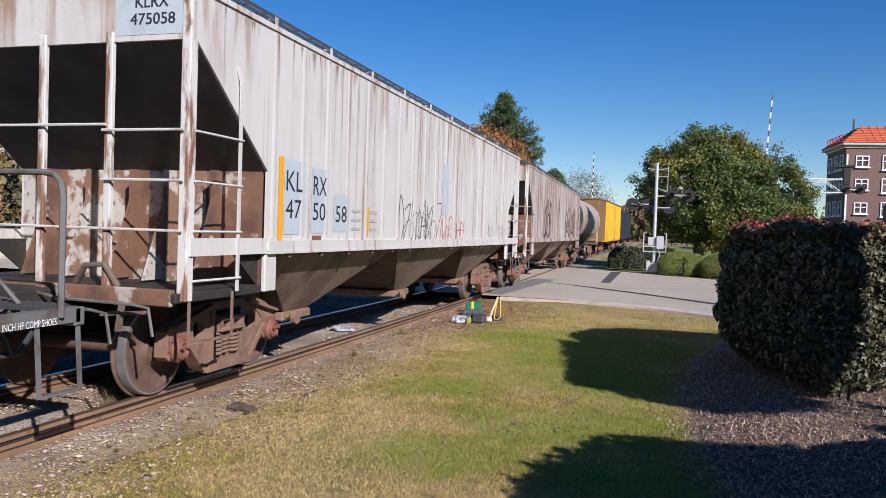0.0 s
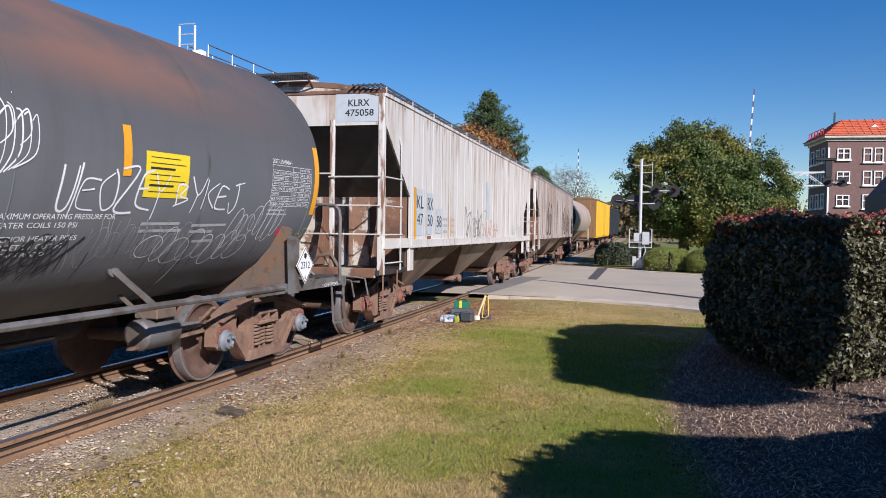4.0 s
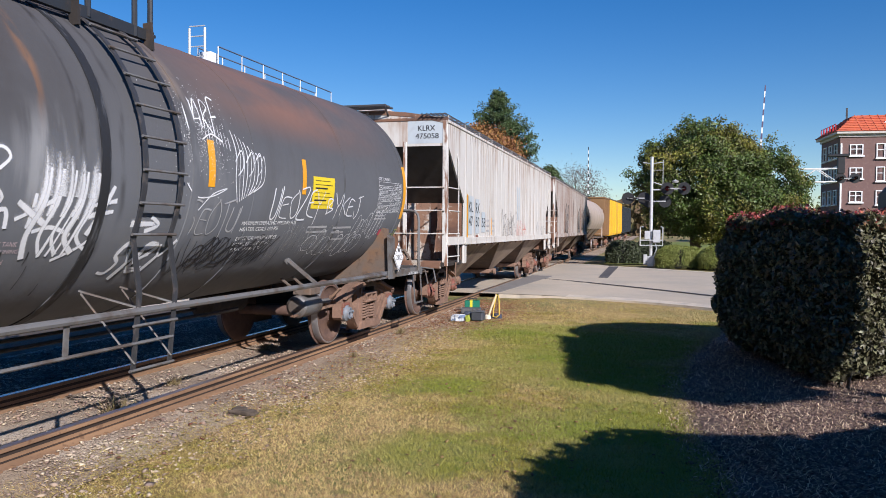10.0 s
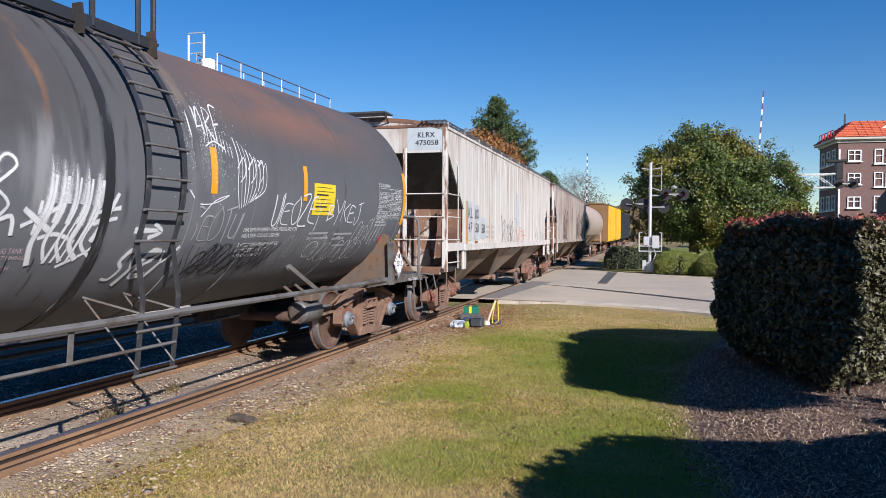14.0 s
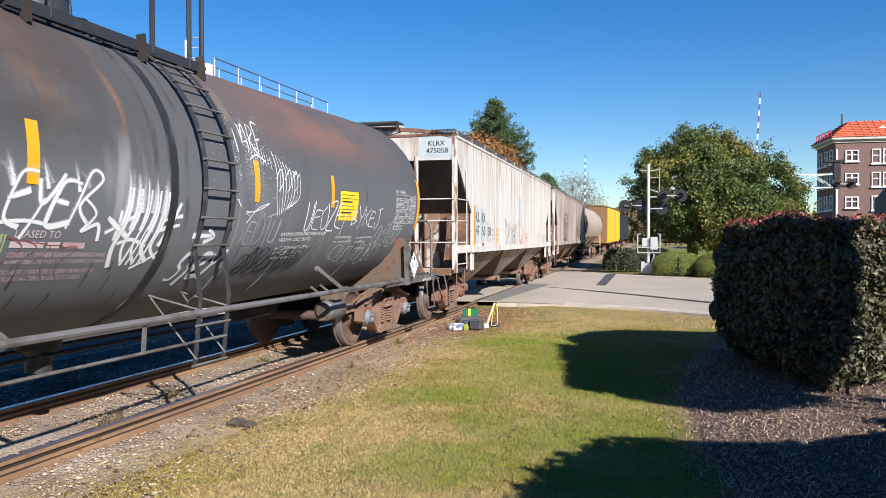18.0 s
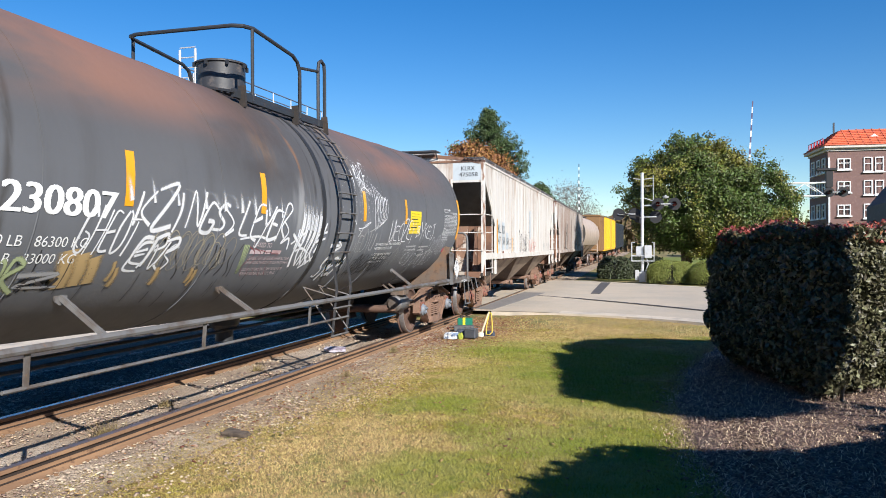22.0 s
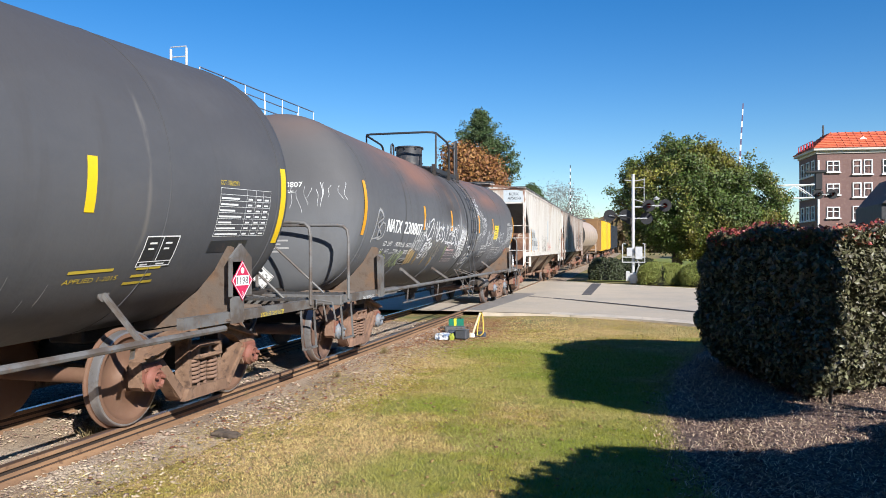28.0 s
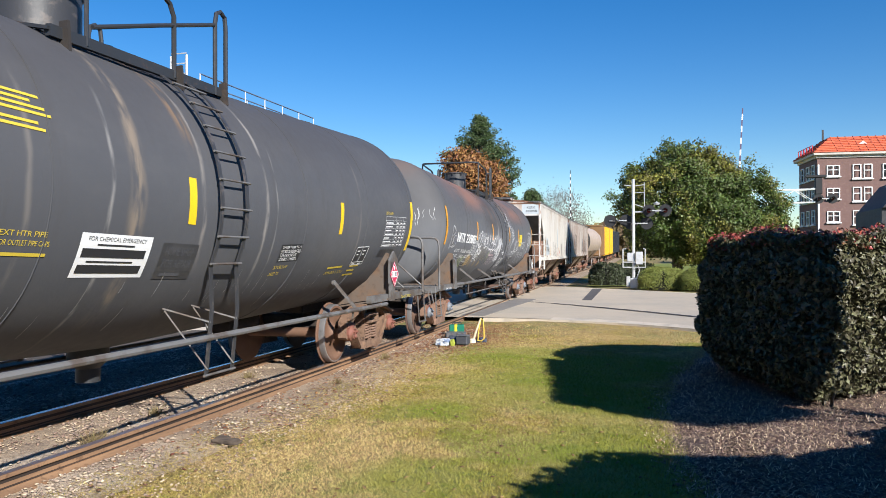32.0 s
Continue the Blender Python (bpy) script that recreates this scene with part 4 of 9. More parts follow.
    # reinforcing straps beside the ladder
    for y in (lad - 0.62, lad + 0.55) if R < 1.47 else ():
        w = Shape()
        w.lathe([(y - 0.05, R + 0.001), (y - 0.05, R + 0.010), (y + 0.05, R + 0.010), (y + 0.05, R + 0.001)], 72, 'y', (0, 0, axis(y)))
        part("shell_strap", w, TAR_STRAP if y < lad else skin, car, "tar stained strap" if y < lad else "")
    # top platform, manway and rails
    zt = axis(0) + R
    back = 0.0 if R < 1.47 else -0.3
    y0, y1 = -1.15 + back, 1.40 + back * 0.5
    for sx in (-1, 1):
        for i in range(5):
            d = Shape()
            d.box((sx * (0.44 + 0.09 * i), (y0 + y1) / 2, zt - 0.05 - 0.022 * i), (0.03, y1 - y0 - 0.06, 0.03))
            part("platform_slat", d, DARK_PIPE, car)
        d = Shape()
        d.box((sx * 0.85, (y0 + y1) / 2, zt - 0.15), (0.05, y1 - y0, 0.10))
        part("platform_beam", d, DARK_PIPE, car)
        for y in (y0, y1):
            d = Shape()
            d.bar((sx * 0.40, y, zt - 0.05), (sx * 0.87, y, zt - 0.14), 0.06, 0.03)
            part("platform_end", d, DARK_PIPE, car)
        for y in (y0 + 0.15, 0.36 + back * 0.2, y1 - 0.1):
            d = Shape()
            d.bar((sx * 0.88, y, zt - 0.04), (sx * 0.90, y, zt - 0.30), 0.09, 0.03)
            part("platform_bracket", d, GRIME_SHADE, car)
    ho = Shape()
    dr, dc = (0.32, -0.05) if R < 1.47 else (0.40, -0.68)
    ho.lathe([(zt - 0.03, dr), (zt + 0.46, dr), (zt + 0.47, dr + 0.025), (zt + 0.49, dr + 0.025), (zt + 0.50, dr), (zt + 0.51, 0.0)], 32, 'z', (0, dc, 0))
    part("manway_dome", ho, LADDER, car)
    for k in range(8):
        a = 2 * math.pi * k / 8
        bo = Shape()
        bo.box(((dr + 0.03) * math.cos(a), dc + (dr + 0.03) * math.sin(a), zt + 0.45), (0.03, 0.03, 0.06))
        part("dome_bolt", bo, DARK_PIPE, car)
    for y, r in ((0.42 + back, 0.07), (0.6 + back, 0.05)):
        va = Shape()
        va.lathe([(zt, r), (zt + 0.14, r), (zt + 0.15, r * 1.3), (zt + 0.18, r * 1.3), (zt + 0.2, 0.0)], 16, 'z', (0.1, y, 0))
        part("safety_valve", va, DARK_PIPE, car)
    run = []
    for sx in (1, -1):
        run.append([(sx * 0.86, 0.55 + back, zt - 0.18), (sx * 0.86, 0.55 + back, zt + 0.46), (sx * 0.86, 0.48 + back, zt + 0.58), (sx * 0.86, 0.34 + back, zt + 0.64), (sx * 0.86, -0.70 + back, zt + 0.72), (sx * 0.80, -0.84 + back, zt + 0.72), (sx * 0.68, -0.90 + back, zt + 0.72)])
    r1 = Shape()
    r1.tube(run[0] + run[1][::-1], 0.026, 8)
    part("platform_rail", r1, DARK_PIPE, car, "black tubular guard rail")
    for sx in (-1, 1):
        r2 = Shape()
        r2.tube([(sx * 0.86, -0.72 + back, zt + 0.71), (sx * 0.86, -0.72 + back, zt - 0.18)], 0.022, 8)
        part("rail_post", r2, DARK_PIPE, car)
        ye = 1.02 + 0.12 * (R < 1.47)
        r2 = Shape()
        r2.tube([(sx * 0.86, ye, zt - 0.2), (sx * 0.86, ye, zt + 0.62), (sx * 0.86, ye + 0.03, zt + 0.74), (sx * 0.86, ye + 0.11, zt + 0.78), (sx * 0.86, ye + 0.20, zt + 0.74), (sx * 0.86, ye + 0.22, zt + 0.62), (sx * 0.86, ye + 0.22, zt - 0.2)], 0.026, 8)
        part("gate_rail", r2, DARK_PIPE, car)
    r3 = Shape()
    ys_, yb_ = ye, -0.72 + back
    r3.tube([(0.86, ys_, zt + 0.60), (0.86, (ys_ + yb_) / 2, zt + 0.30), (0.84, yb_ + 0.1, zt + 0.02)] if R > 1.47 else [(0.86, ys_, zt + 0.60), (0.86, 0.55, zt + 0.52)], 0.022, 8)
    part("slanted_rail", r3, DARK_PIPE, car)
    # fittings below
    o = Shape()
    zb = axis(0) - R
    o.lathe([(zb + 0.1, 0.22), (zb - 0.12, 0.2), (zb - 0.2, 0.12), (zb - 0.34, 0.12)], 20, 'z')
    part("bottom_outlet", o, DARK_PIPE, car)
    rs = Shape()
    rs.lathe([(-0.5, 0.0), (-0.48, 0.12), (-0.42, 0.19), (0.42, 0.19), (0.48, 0.12), (0.5, 0.0)], 20, 'y', (-0.2, half_truck - 2.2, 0.72))
    part("air_reservoir", rs, GRIME_SHADE, car)
    yb = half_truck - 1.75
    if R < 1.47:
        bc = Shape()
        bc.lathe([(yb - 0.42, 0.0), (yb - 0.42, 0.10), (yb - 0.38, 0.15), (yb + 0.10, 0.15), (yb + 0.16, 0.11), (yb + 0.20, 0.05), (yb + 0.62, 0.035), (yb + 0.62, 0.0)], 18, 'y', (0.92, 0, 0.66))
        part("brake_cylinder", bc, FRAME_GREY, car, "dusty brake cylinder")
        bc = Shape()
        bc.bar((0.92, yb - 0.5, 0.55), (1.0, yb + 0.55, 0.60), 0.07, 0.03)
        bc.bar((0.75, yb + 0.6, 0.50), (1.1, yb + 0.62, 0.84), 0.06, 0.03)
        bc.tube([(0.95, yb + 0.6, 0.72), (0.9, yb + 1.1, 0.68), (0.8, yb + 1.5, 0.62)], 0.022, 6)
        part("brake_lever", bc, TRUCK_TAN, car)
        bc = Shape()
        bc.box((0.95, yb - 0.15, 0.86), (0.26, 0.3, 0.10), bev=0.01)
        bc.bar((0.95, yb - 0.28, 0.8), (0.6, yb - 0.28, 1.05), 0.05, 0.02)
        bc.bar((0.95, yb + 0.05, 0.8), (0.6, yb + 0.05, 1.05), 0.05, 0.02)
        part("cylinder_bracket", bc, SADDLE, car)
    for xr in (-0.35, 0.1):
        bc = Shape()
        bc.tube([(xr, -half_truck + 0.9, 0.60), (xr + 0.1, half_truck - 2.4, 0.64)], 0.02, 6)
        part("brake_rod", bc, GRIME_SHADE, car)
    ws = add_truck(car, -half_truck, cap, R > 1.47) + add_truck(car, half_truck, cap, R > 1.47)
    ROLLING.append((car, station, half_truck, ws))
    return car, surf, axis

# ---- covered hoppers ----
def hopper_car(name, label, station, half, sill, eave, peak, half_truck, skin, end_skin, ribs, bays, W=1.59):
    car = thing(name, label, "covered hopper", "freight cars")
    cut = 1.33          # how far the end slopes run in under the side sheets
    zs = sill + 0.82    # lower end of the slanted cut
    zq = eave - 0.44
    for sx in (-1, 1):
        s = Shape()
        poly = [(-half, eave), (-half, zq), (-half + cut, zs), (-half + cut, sill), (half - cut, sill), (half - cut, zs), (half, zq), (half, eave)]
        s.prism(poly, sx * (W - 0.03), sx * W)
        part("side_sheet", s, skin, car)
        for i in range(ribs):
            y = -half + cut + 0.12 + (2 * (half - cut) - 0.24) * i / (ribs - 1)
            r = Shape()
            r.prism([(sx * W, y - 0.055), (sx * (W + 0.007), y - 0.03), (sx * (W + 0.007), y + 0.03), (sx * W, y + 0.055)][::sx], sill + 0.12, eave - 0.06, 'z')
            part("side_rib", r, skin, car)
        t = Shape()
        t.box((sx * (W + 0.006), 0, eave - 0.02), (0.03, 2 * half, 0.05))
        part("top_chord", t, skin, car)
        b = Shape()
        b.box((sx * (W + 0.012), 0, sill + 0.05), (0.06, 2 * (half - cut) + 0.02, 0.11))
        b.box((sx * (W - 0.01), 0, sill - 0.02), (0.12, 2 * (half - cut), 0.03))
        for g in (-1, 1):
            b.box((sx * (W - 0.01), g * (half - cut / 2), sill + 0.05), (0.06, cut, 0.16))
        part("side_sill", b, skin, car)
        for i in range(bays * 5):
            k = Shape()
            k.box((sx * (W - 0.01), -half + cut + 0.5 + (2 * (half - cut) - 1.0) * i / (bays * 5 - 1), sill - 0.055), (0.05, 0.05, 0.05))
            part("sill_lug", k, TRUCK, car)
    # roof with trough, hatches, running boards
    r = Shape()
    n = 8
    prof = [(-W + 2 * W * i / n, eave + (peak - eave) * (1 - (2 * i / n - 1) ** 2)) for i in range(n + 1)]
    r.prism(prof + [(W, eave - 0.03), (-W, eave - 0.03)], -half, half, 'y')
    part("roof", r, skin, car)
    for i in range(5):
        h = Shape()
        h.box((0, -half * 0.8 + half * 1.6 * i / 4, peak + 0.05), (0.6, half * 0.36, 0.1), bev=0.03)
        part("hatch_cover", h, skin, car)
    for sx in (-1, 1):
        w = Shape()
        zr = eave + 0.11
        for i in range(6):
            w.box((sx * (W - 0.03 - 0.09 * i), 0, zr), (0.016, 2 * half + 0.3, 0.03))
        for i in range(int(half * 6)):
            w.box((sx * (W - 0.255), -half - 0.1 + (2 * half + 0.2) * i / (int(half * 6) - 1), zr), (0.46, 0.014, 0.02))
        part("running_board", w, GRATING, car)
        for i in range(12):
            u = Shape()
            y = -half + 0.1 + (2 * half - 0.2) * i / 11
            u.bar((sx * (W - 0.02), y, eave - 0.02), (sx * (W - 0.02), y, zr), 0.05, 0.012, (1, 0, 0))
            u.bar((sx * (W - 0.02), y, zr - 0.02), (sx * (W - 0.55), y, zr - 0.02), 0.04, 0.012)
            part("board_bracket", u, skin, car)
    for g in (-1, 1):
        w = Shape()
        for i in range(6):
            w.box((0, g * (half - 0.1 + 0.085 * i), eave + 0.28), (0.9, 0.016, 0.03))
        for i in range(22):
            w.box((-0.43 + 0.86 * i / 21, g * (half + 0.11), eave + 0.28), (0.012, 0.44, 0.02))
        for sx in (-1, 1):
            w.bar((sx * 0.42, g * (half + 0.3), eave + 0.26), (sx * 0.40, g * half, eave + 0.1), 0.03, 0.02)
        part("end_running_board", w, GRATING, car)["kind"] = "stuff"
        # end panel, slope sheet, lower bulkhead
        e = Shape()
        e.prism([(p[0], p[1]) for p in prof] + [(W, eave - 0.48), (-W, eave - 0.48)], g * half - 0.02, g * half + 0.012, 'y')
        part("end_panel", e, skin, car)
        y0, y1 = g * half, g * (half - cut)
        # the downward face is painted dark for its shade
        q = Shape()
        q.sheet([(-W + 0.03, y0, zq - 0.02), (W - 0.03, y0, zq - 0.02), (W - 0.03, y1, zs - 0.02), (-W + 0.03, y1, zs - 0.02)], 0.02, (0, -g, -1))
        part("end_slope_sheet", q, SLOPE_SHADE, car, "slope sheet with its shade put into the colour")
        cuts = (-W + 0.05, -0.8, -0.02, 0.42, 0.88, W - 0.05)
        for k in range(5):
            bk = Shape()
            bk.box(((cuts[k] + cuts[k + 1]) / 2, y1 + g * 0.01 * (1 + k % 2), (zs + 1.0) / 2), (cuts[k + 1] - cuts[k] - 0.006, 0.03, zs - 1.0))
            part("bulkhead", bk, END_RUST if k == 4 else END_PATCH, car, "rust brown bulkhead panel" if k == 4 else "flaking rusty white bulkhead panel")
        for k, x in enumerate((-0.95, -0.42, 0.14, 0.56, 1.12)):
            st = Shape()
            st.box((x, y1 + g * 0.15, (zs + 1.06) / 2), (0.05, 0.28, zs - 1.08))
            st.prism([(y1 + g * 0.29, zs - 0.3), (y1 + g * 0.62, 1.10), (y1 + g * 0.29, 1.10)][::g], x - 0.012, x + 0.012, 'x')
            part("bulkhead_stiffener", st, END_PATCH if k % 2 else END_RUST, car)
        rs = Shape()
        rs.box((0, g * half, eave + 0.03), (2 * W, 0.07, 0.05))
        rs.prism([(p[0], p[1] + 0.01) for p in prof] + [(p[0], p[1] - 0.07) for p in prof[::-1]], g * half - 0.03, g * half + 0.03, 'y')
        part("roof_edge", rs, END_RUST, car, "rust brown roof edge")
        pf = Shape()
        pf.box((0, g * (half - cut / 2 + 0.05), 1.03), (2 * W - 0.1, cut + 0.1, 0.09), bev=0.01)
        pf.box((0, g * (half - 0.2), 0.90), (0.5, 1.5, 0.32), bev=0.02)
        part("end_platform", pf, GRIME_SHADE, car)
        es = Shape()
        es.box((0, g * (half + 0.07), 1.03), (2 * W - 0.2, 0.07, 0.15), bev=0.01)
        part("end_sill", es, END_RUST, car, "rust brown end sill")
        for xb in (-1.0, 1.0):
            es = Shape()
            es.bar((xb, g * (half + 0.11), 0.98), (xb, g * (half + 0.16), 0.72), 0.07, 0.02, (1, 0, 0))
            es.bar((xb - 0.2, g * (half + 0.13), 0.86), (xb + 0.25, g * (half + 0.13), 0.90), 0.05, 0.03)
            part("lever_bracket", es, SADDLE, car)
        for sx in (-1, 1):
            gs = Shape()
            gs.prism([(g * (half - 0.78), sill + 0.02), (g * (half - cut - 0.02), sill + 0.02), (g * (half - cut - 0.02), 1.02)][::g], sx * (W - 0.10), sx * (W - 0.08))
            part("corner_gusset", gs, GRIME_SHADE, car, "dark corner gusset")
        for sx in (-1, 1):
            p = Shape()
            p.box((sx * (W - 0.05), g * (half - 0.02), (1.0 + eave) / 2), (0.095, 0.11, eave - 1.0), bev=0.008)
            part("corner_post", p, POST_RUST if sx > 0 and g < 0 else skin, car, "rust eaten white corner post")
            for xp in (0.74, 0.0)[:2 if sx > 0 else 1]:
                p2 = Shape()
                p2.box((sx * xp, g * (half + 0.01), (1.06 + zq + 0.05) / 2), (0.075, 0.05, zq + 0.05 - 1.06), bev=0.006)
                part("end_post", p2, POST_RUST, car)
            for i in range(3):
                z = 1.62 + 0.44 * i
                rg = Shape()
                rg.tube([(sx * 0.70, g * (half + 0.06), z), (sx * (W - 0.04), g * (half + 0.06), z)], 0.013, 6)
                part("end_ladder_rung", rg, skin, car)
            sl = Shape()
            ya = g * (half - 0.74)
            sl.bar((sx * (W + 0.03), ya, 1.05), (sx * (W + 0.03), ya, 3.05), 0.05, 0.012, (1, 0, 0))
            sl.bar((sx * (W + 0.03), ya, 3.05), (sx * (W - 0.0), ya + g * 0.03, 3.2), 0.05, 0.012, (1, 0, 0))
            part("side_ladder_rail", sl, skin, car)
            for i in range(4):
                z = 1.18 + 0.44 * i
                rg = Shape()
                rg.tube([(sx * (W + 0.02), g * (half - 0.04), z), (sx * (W + 0.045), ya - g * 0.03, z)], 0.012, 6)
                part("side_ladder_rung", rg, skin, car)
            stp = Shape()
            stp.bar((sx * (W - 0.02), g * (half - 0.05), 1.05), (sx * (W - 0.02), g * (half - 0.05), 0.61), 0.03, 0.014, (1, 0, 0))
            stp.bar((sx * (W - 0.02), ya, 1.05), (sx * (W - 0.02), ya, 0.61), 0.03, 0.014, (1, 0, 0))
            stp.bar((sx * (W - 0.02), g * (half - 0.05), 0.62), (sx * (W - 0.02), ya, 0.62), 0.04, 0.015)
            part("sill_step", stp, TRUCK, car)
            jp = Shape()
            jp.box((sx * (W - 0.02), g * (half - cut - 0.10), sill - 0.22), (0.05, 0.24, 0.42), bev=0.01)
            part("jacking_pad", jp, skin, car)
        for i in range(2):
            hr = Shape()
            hr.tube([(-0.74, g * (half + 0.06), 1.62 + 0.93 * i), (0.74, g * (half + 0.06), 1.62 + 0.93 * i)], 0.013, 6)
            part("end_grab_iron", hr, skin, car)
        hose = Shape()
        hose.tube([(0.4, g * half, 1.12), (0.55, g * (half + 0.06), 1.28), (0.75, g * (half + 0.05), 1.30), (0.86, g * half, 1.1)], 0.03, 8)
        part("brake_pipe", hose, SADDLE, car)
        add_coupler(car, g * (half + 0.28), g)
    # discharge bays
    inner = half - cut
    for i in range(bays):
        c = -inner + 2 * inner * (i + 0.5) / bays
        hw = inner / bays
        zo, ox = 0.58, 0.86
        for sx in (-1, 1):
            b = Shape()
            b.sheet([(sx * (W - 0.04), c - hw, sill), (sx * (W - 0.04), c + hw, sill), (sx * ox, c + 0.32, zo), (sx * ox, c - 0.32, zo)], 0.02, (-sx, 0, 0))
            part("bay_side", b, BAY, car, "dusty tan discharge bay")
        for g in (-1, 1):
            b = Shape()
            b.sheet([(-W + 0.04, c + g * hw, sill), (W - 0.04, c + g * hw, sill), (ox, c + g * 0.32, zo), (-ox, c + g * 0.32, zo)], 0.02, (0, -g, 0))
            part("bay_slope", b, BAY_SHADE, car, "rusty slope between the bays, shade in its colour")
        o = Shape()
        o.box((0, c, zo - 0.06), (1.8, 0.8, 0.12), bev=0.02)
        o.tube([(-1.0, c - 0.3, zo - 0.06), (1.0, c - 0.3, zo - 0.06)], 0.03, 8)
        o.lathe([(1.0, 0.09), (1.06, 0.09)], 10, 'x', (0, c - 0.3, zo - 0.06))
        o.box((0.55, c + 0.3, zo + 0.04), (0.2, 0.16, 0.14), bev=0.02)
        part("outlet_gate", o, TRUCK, car)
    ws = add_truck(car, -half_truck) + add_truck(car, half_truck)
    ROLLING.append((car, station, half_truck, ws))

    def surf(u, v, lift=0.0):
        return Vector((W + 0.006 + lift, u, v))
    return car, surf


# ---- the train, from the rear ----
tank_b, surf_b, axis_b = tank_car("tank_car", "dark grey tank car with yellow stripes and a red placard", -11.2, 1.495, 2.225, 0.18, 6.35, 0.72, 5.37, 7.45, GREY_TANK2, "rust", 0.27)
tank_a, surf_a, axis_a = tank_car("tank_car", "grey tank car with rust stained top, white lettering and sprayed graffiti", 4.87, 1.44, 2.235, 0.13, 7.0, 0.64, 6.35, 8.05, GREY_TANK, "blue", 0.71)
hop_a, surf_h = hopper_car("covered_hopper", "white covered hopper with rust streaks and black graffiti", 21.42, 7.58, 1.43, 3.77, 3.98, 6.1, WHITE_HOP, WHITE_HOP, 20, 3)
hop_b, surf_h2 = hopper_car("covered_hopper", "rust streaked dirty white covered hopper with close ribs", 39.6, 9.0, 1.45, 3.75, 3.95, 7.4, RUSTY_HOP, RUSTY_HOP, 26, 3)


def round_hopper(station, half, half_truck):
    """A hopper with bulging sides."""
    car = thing("covered_hopper", "dusty tan covered hopper with rounded bulging sides", "covered hopper", "freight cars")
    prof = []
    for i in range(25):
        a = -0.62 + (math.pi + 1.24) * i / 24
        prof.append((1.62 * math.cos(a), 2.62 + 1.50 * math.sin(a)))
    s = Shape()
    s.prism(prof, -half + 0.5, half - 0.5, 'y')
    part("body", s, PALE_HOP, car, smooth=50)
    for g in (-1, 1):
        e = Shape()
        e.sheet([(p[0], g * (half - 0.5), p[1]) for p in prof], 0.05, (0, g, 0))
        part("end_sheet", e, SLOPE_SHADE, car)
        c = Shape()
        for i in range(25):
            a, b = prof[i], prof[(i + 1) % 25]
            c.add([(a[0], g * (half - 0.5), a[1]), (b[0], g * (half - 0.5), b[1]), (b[0] * 0.9, g * (half - 1.4), b[1]), (a[0] * 0.9, g * (half - 1.4), a[1])], [(0, 1, 2, 3)])
        for sx in (-1, 1):
            p = Shape()
            p.box((sx * 1.4, g * (half - 0.1), 2.2), (0.10, 0.08, 2.4))
            for i in range(5):
                p.tube([(sx * 0.9, g * (half - 0.1), 1.3 + 0.45 * i), (sx * 1.45, g * (half - 0.1), 1.3 + 0.45 * i)], 0.015, 6)
            part("end_ladder", p, PALE_HOP, car)
        f = Shape()
        f.box((0, g * (half - 0.4), 1.02), (3.0, 0.9, 0.12))
        part("end_platform", f, SADDLE, car)
        add_coupler(car, g * (half + 0.25), g)
    t = Shape()
    t.box((0, 0, 4.2), (0.9, 2 * half, 0.05))
    for i in range(10):
        t.box((0, -half * 0.85 + half * 1.7 * i / 9, 4.13), (0.7, 0.3, 0.12))
    part("roof_walkway", t, GRATING, car)
    for i in range(3):
        c = -half * 0.55 + half * 0.55 * i
        b = Shape()
        for sx in (-1, 1):
            b.sheet([(sx * 1.3, c - 2.0, 1.75), (sx * 1.3, c + 2.0, 1.75), (sx * 0.3, c + 0.3, 0.55), (sx * 0.3, c - 0.3, 0.55)], 0.02, (-sx, 0, 0))
        for g in (-1, 1):
            b.sheet([(-1.3, c + g * 2.0, 1.75), (1.3, c + g * 2.0, 1.75), (0.3, c + g * 0.3, 0.55), (-0.3, c + g * 0.3, 0.55)], 0.02, (0, -g, 0))
        part("discharge_bay", b, BAY, car)
    ws = add_truck(car, -half_truck) + add_truck(car, half_truck)
    ROLLING.append((car, station, half_truck, ws))
    return car


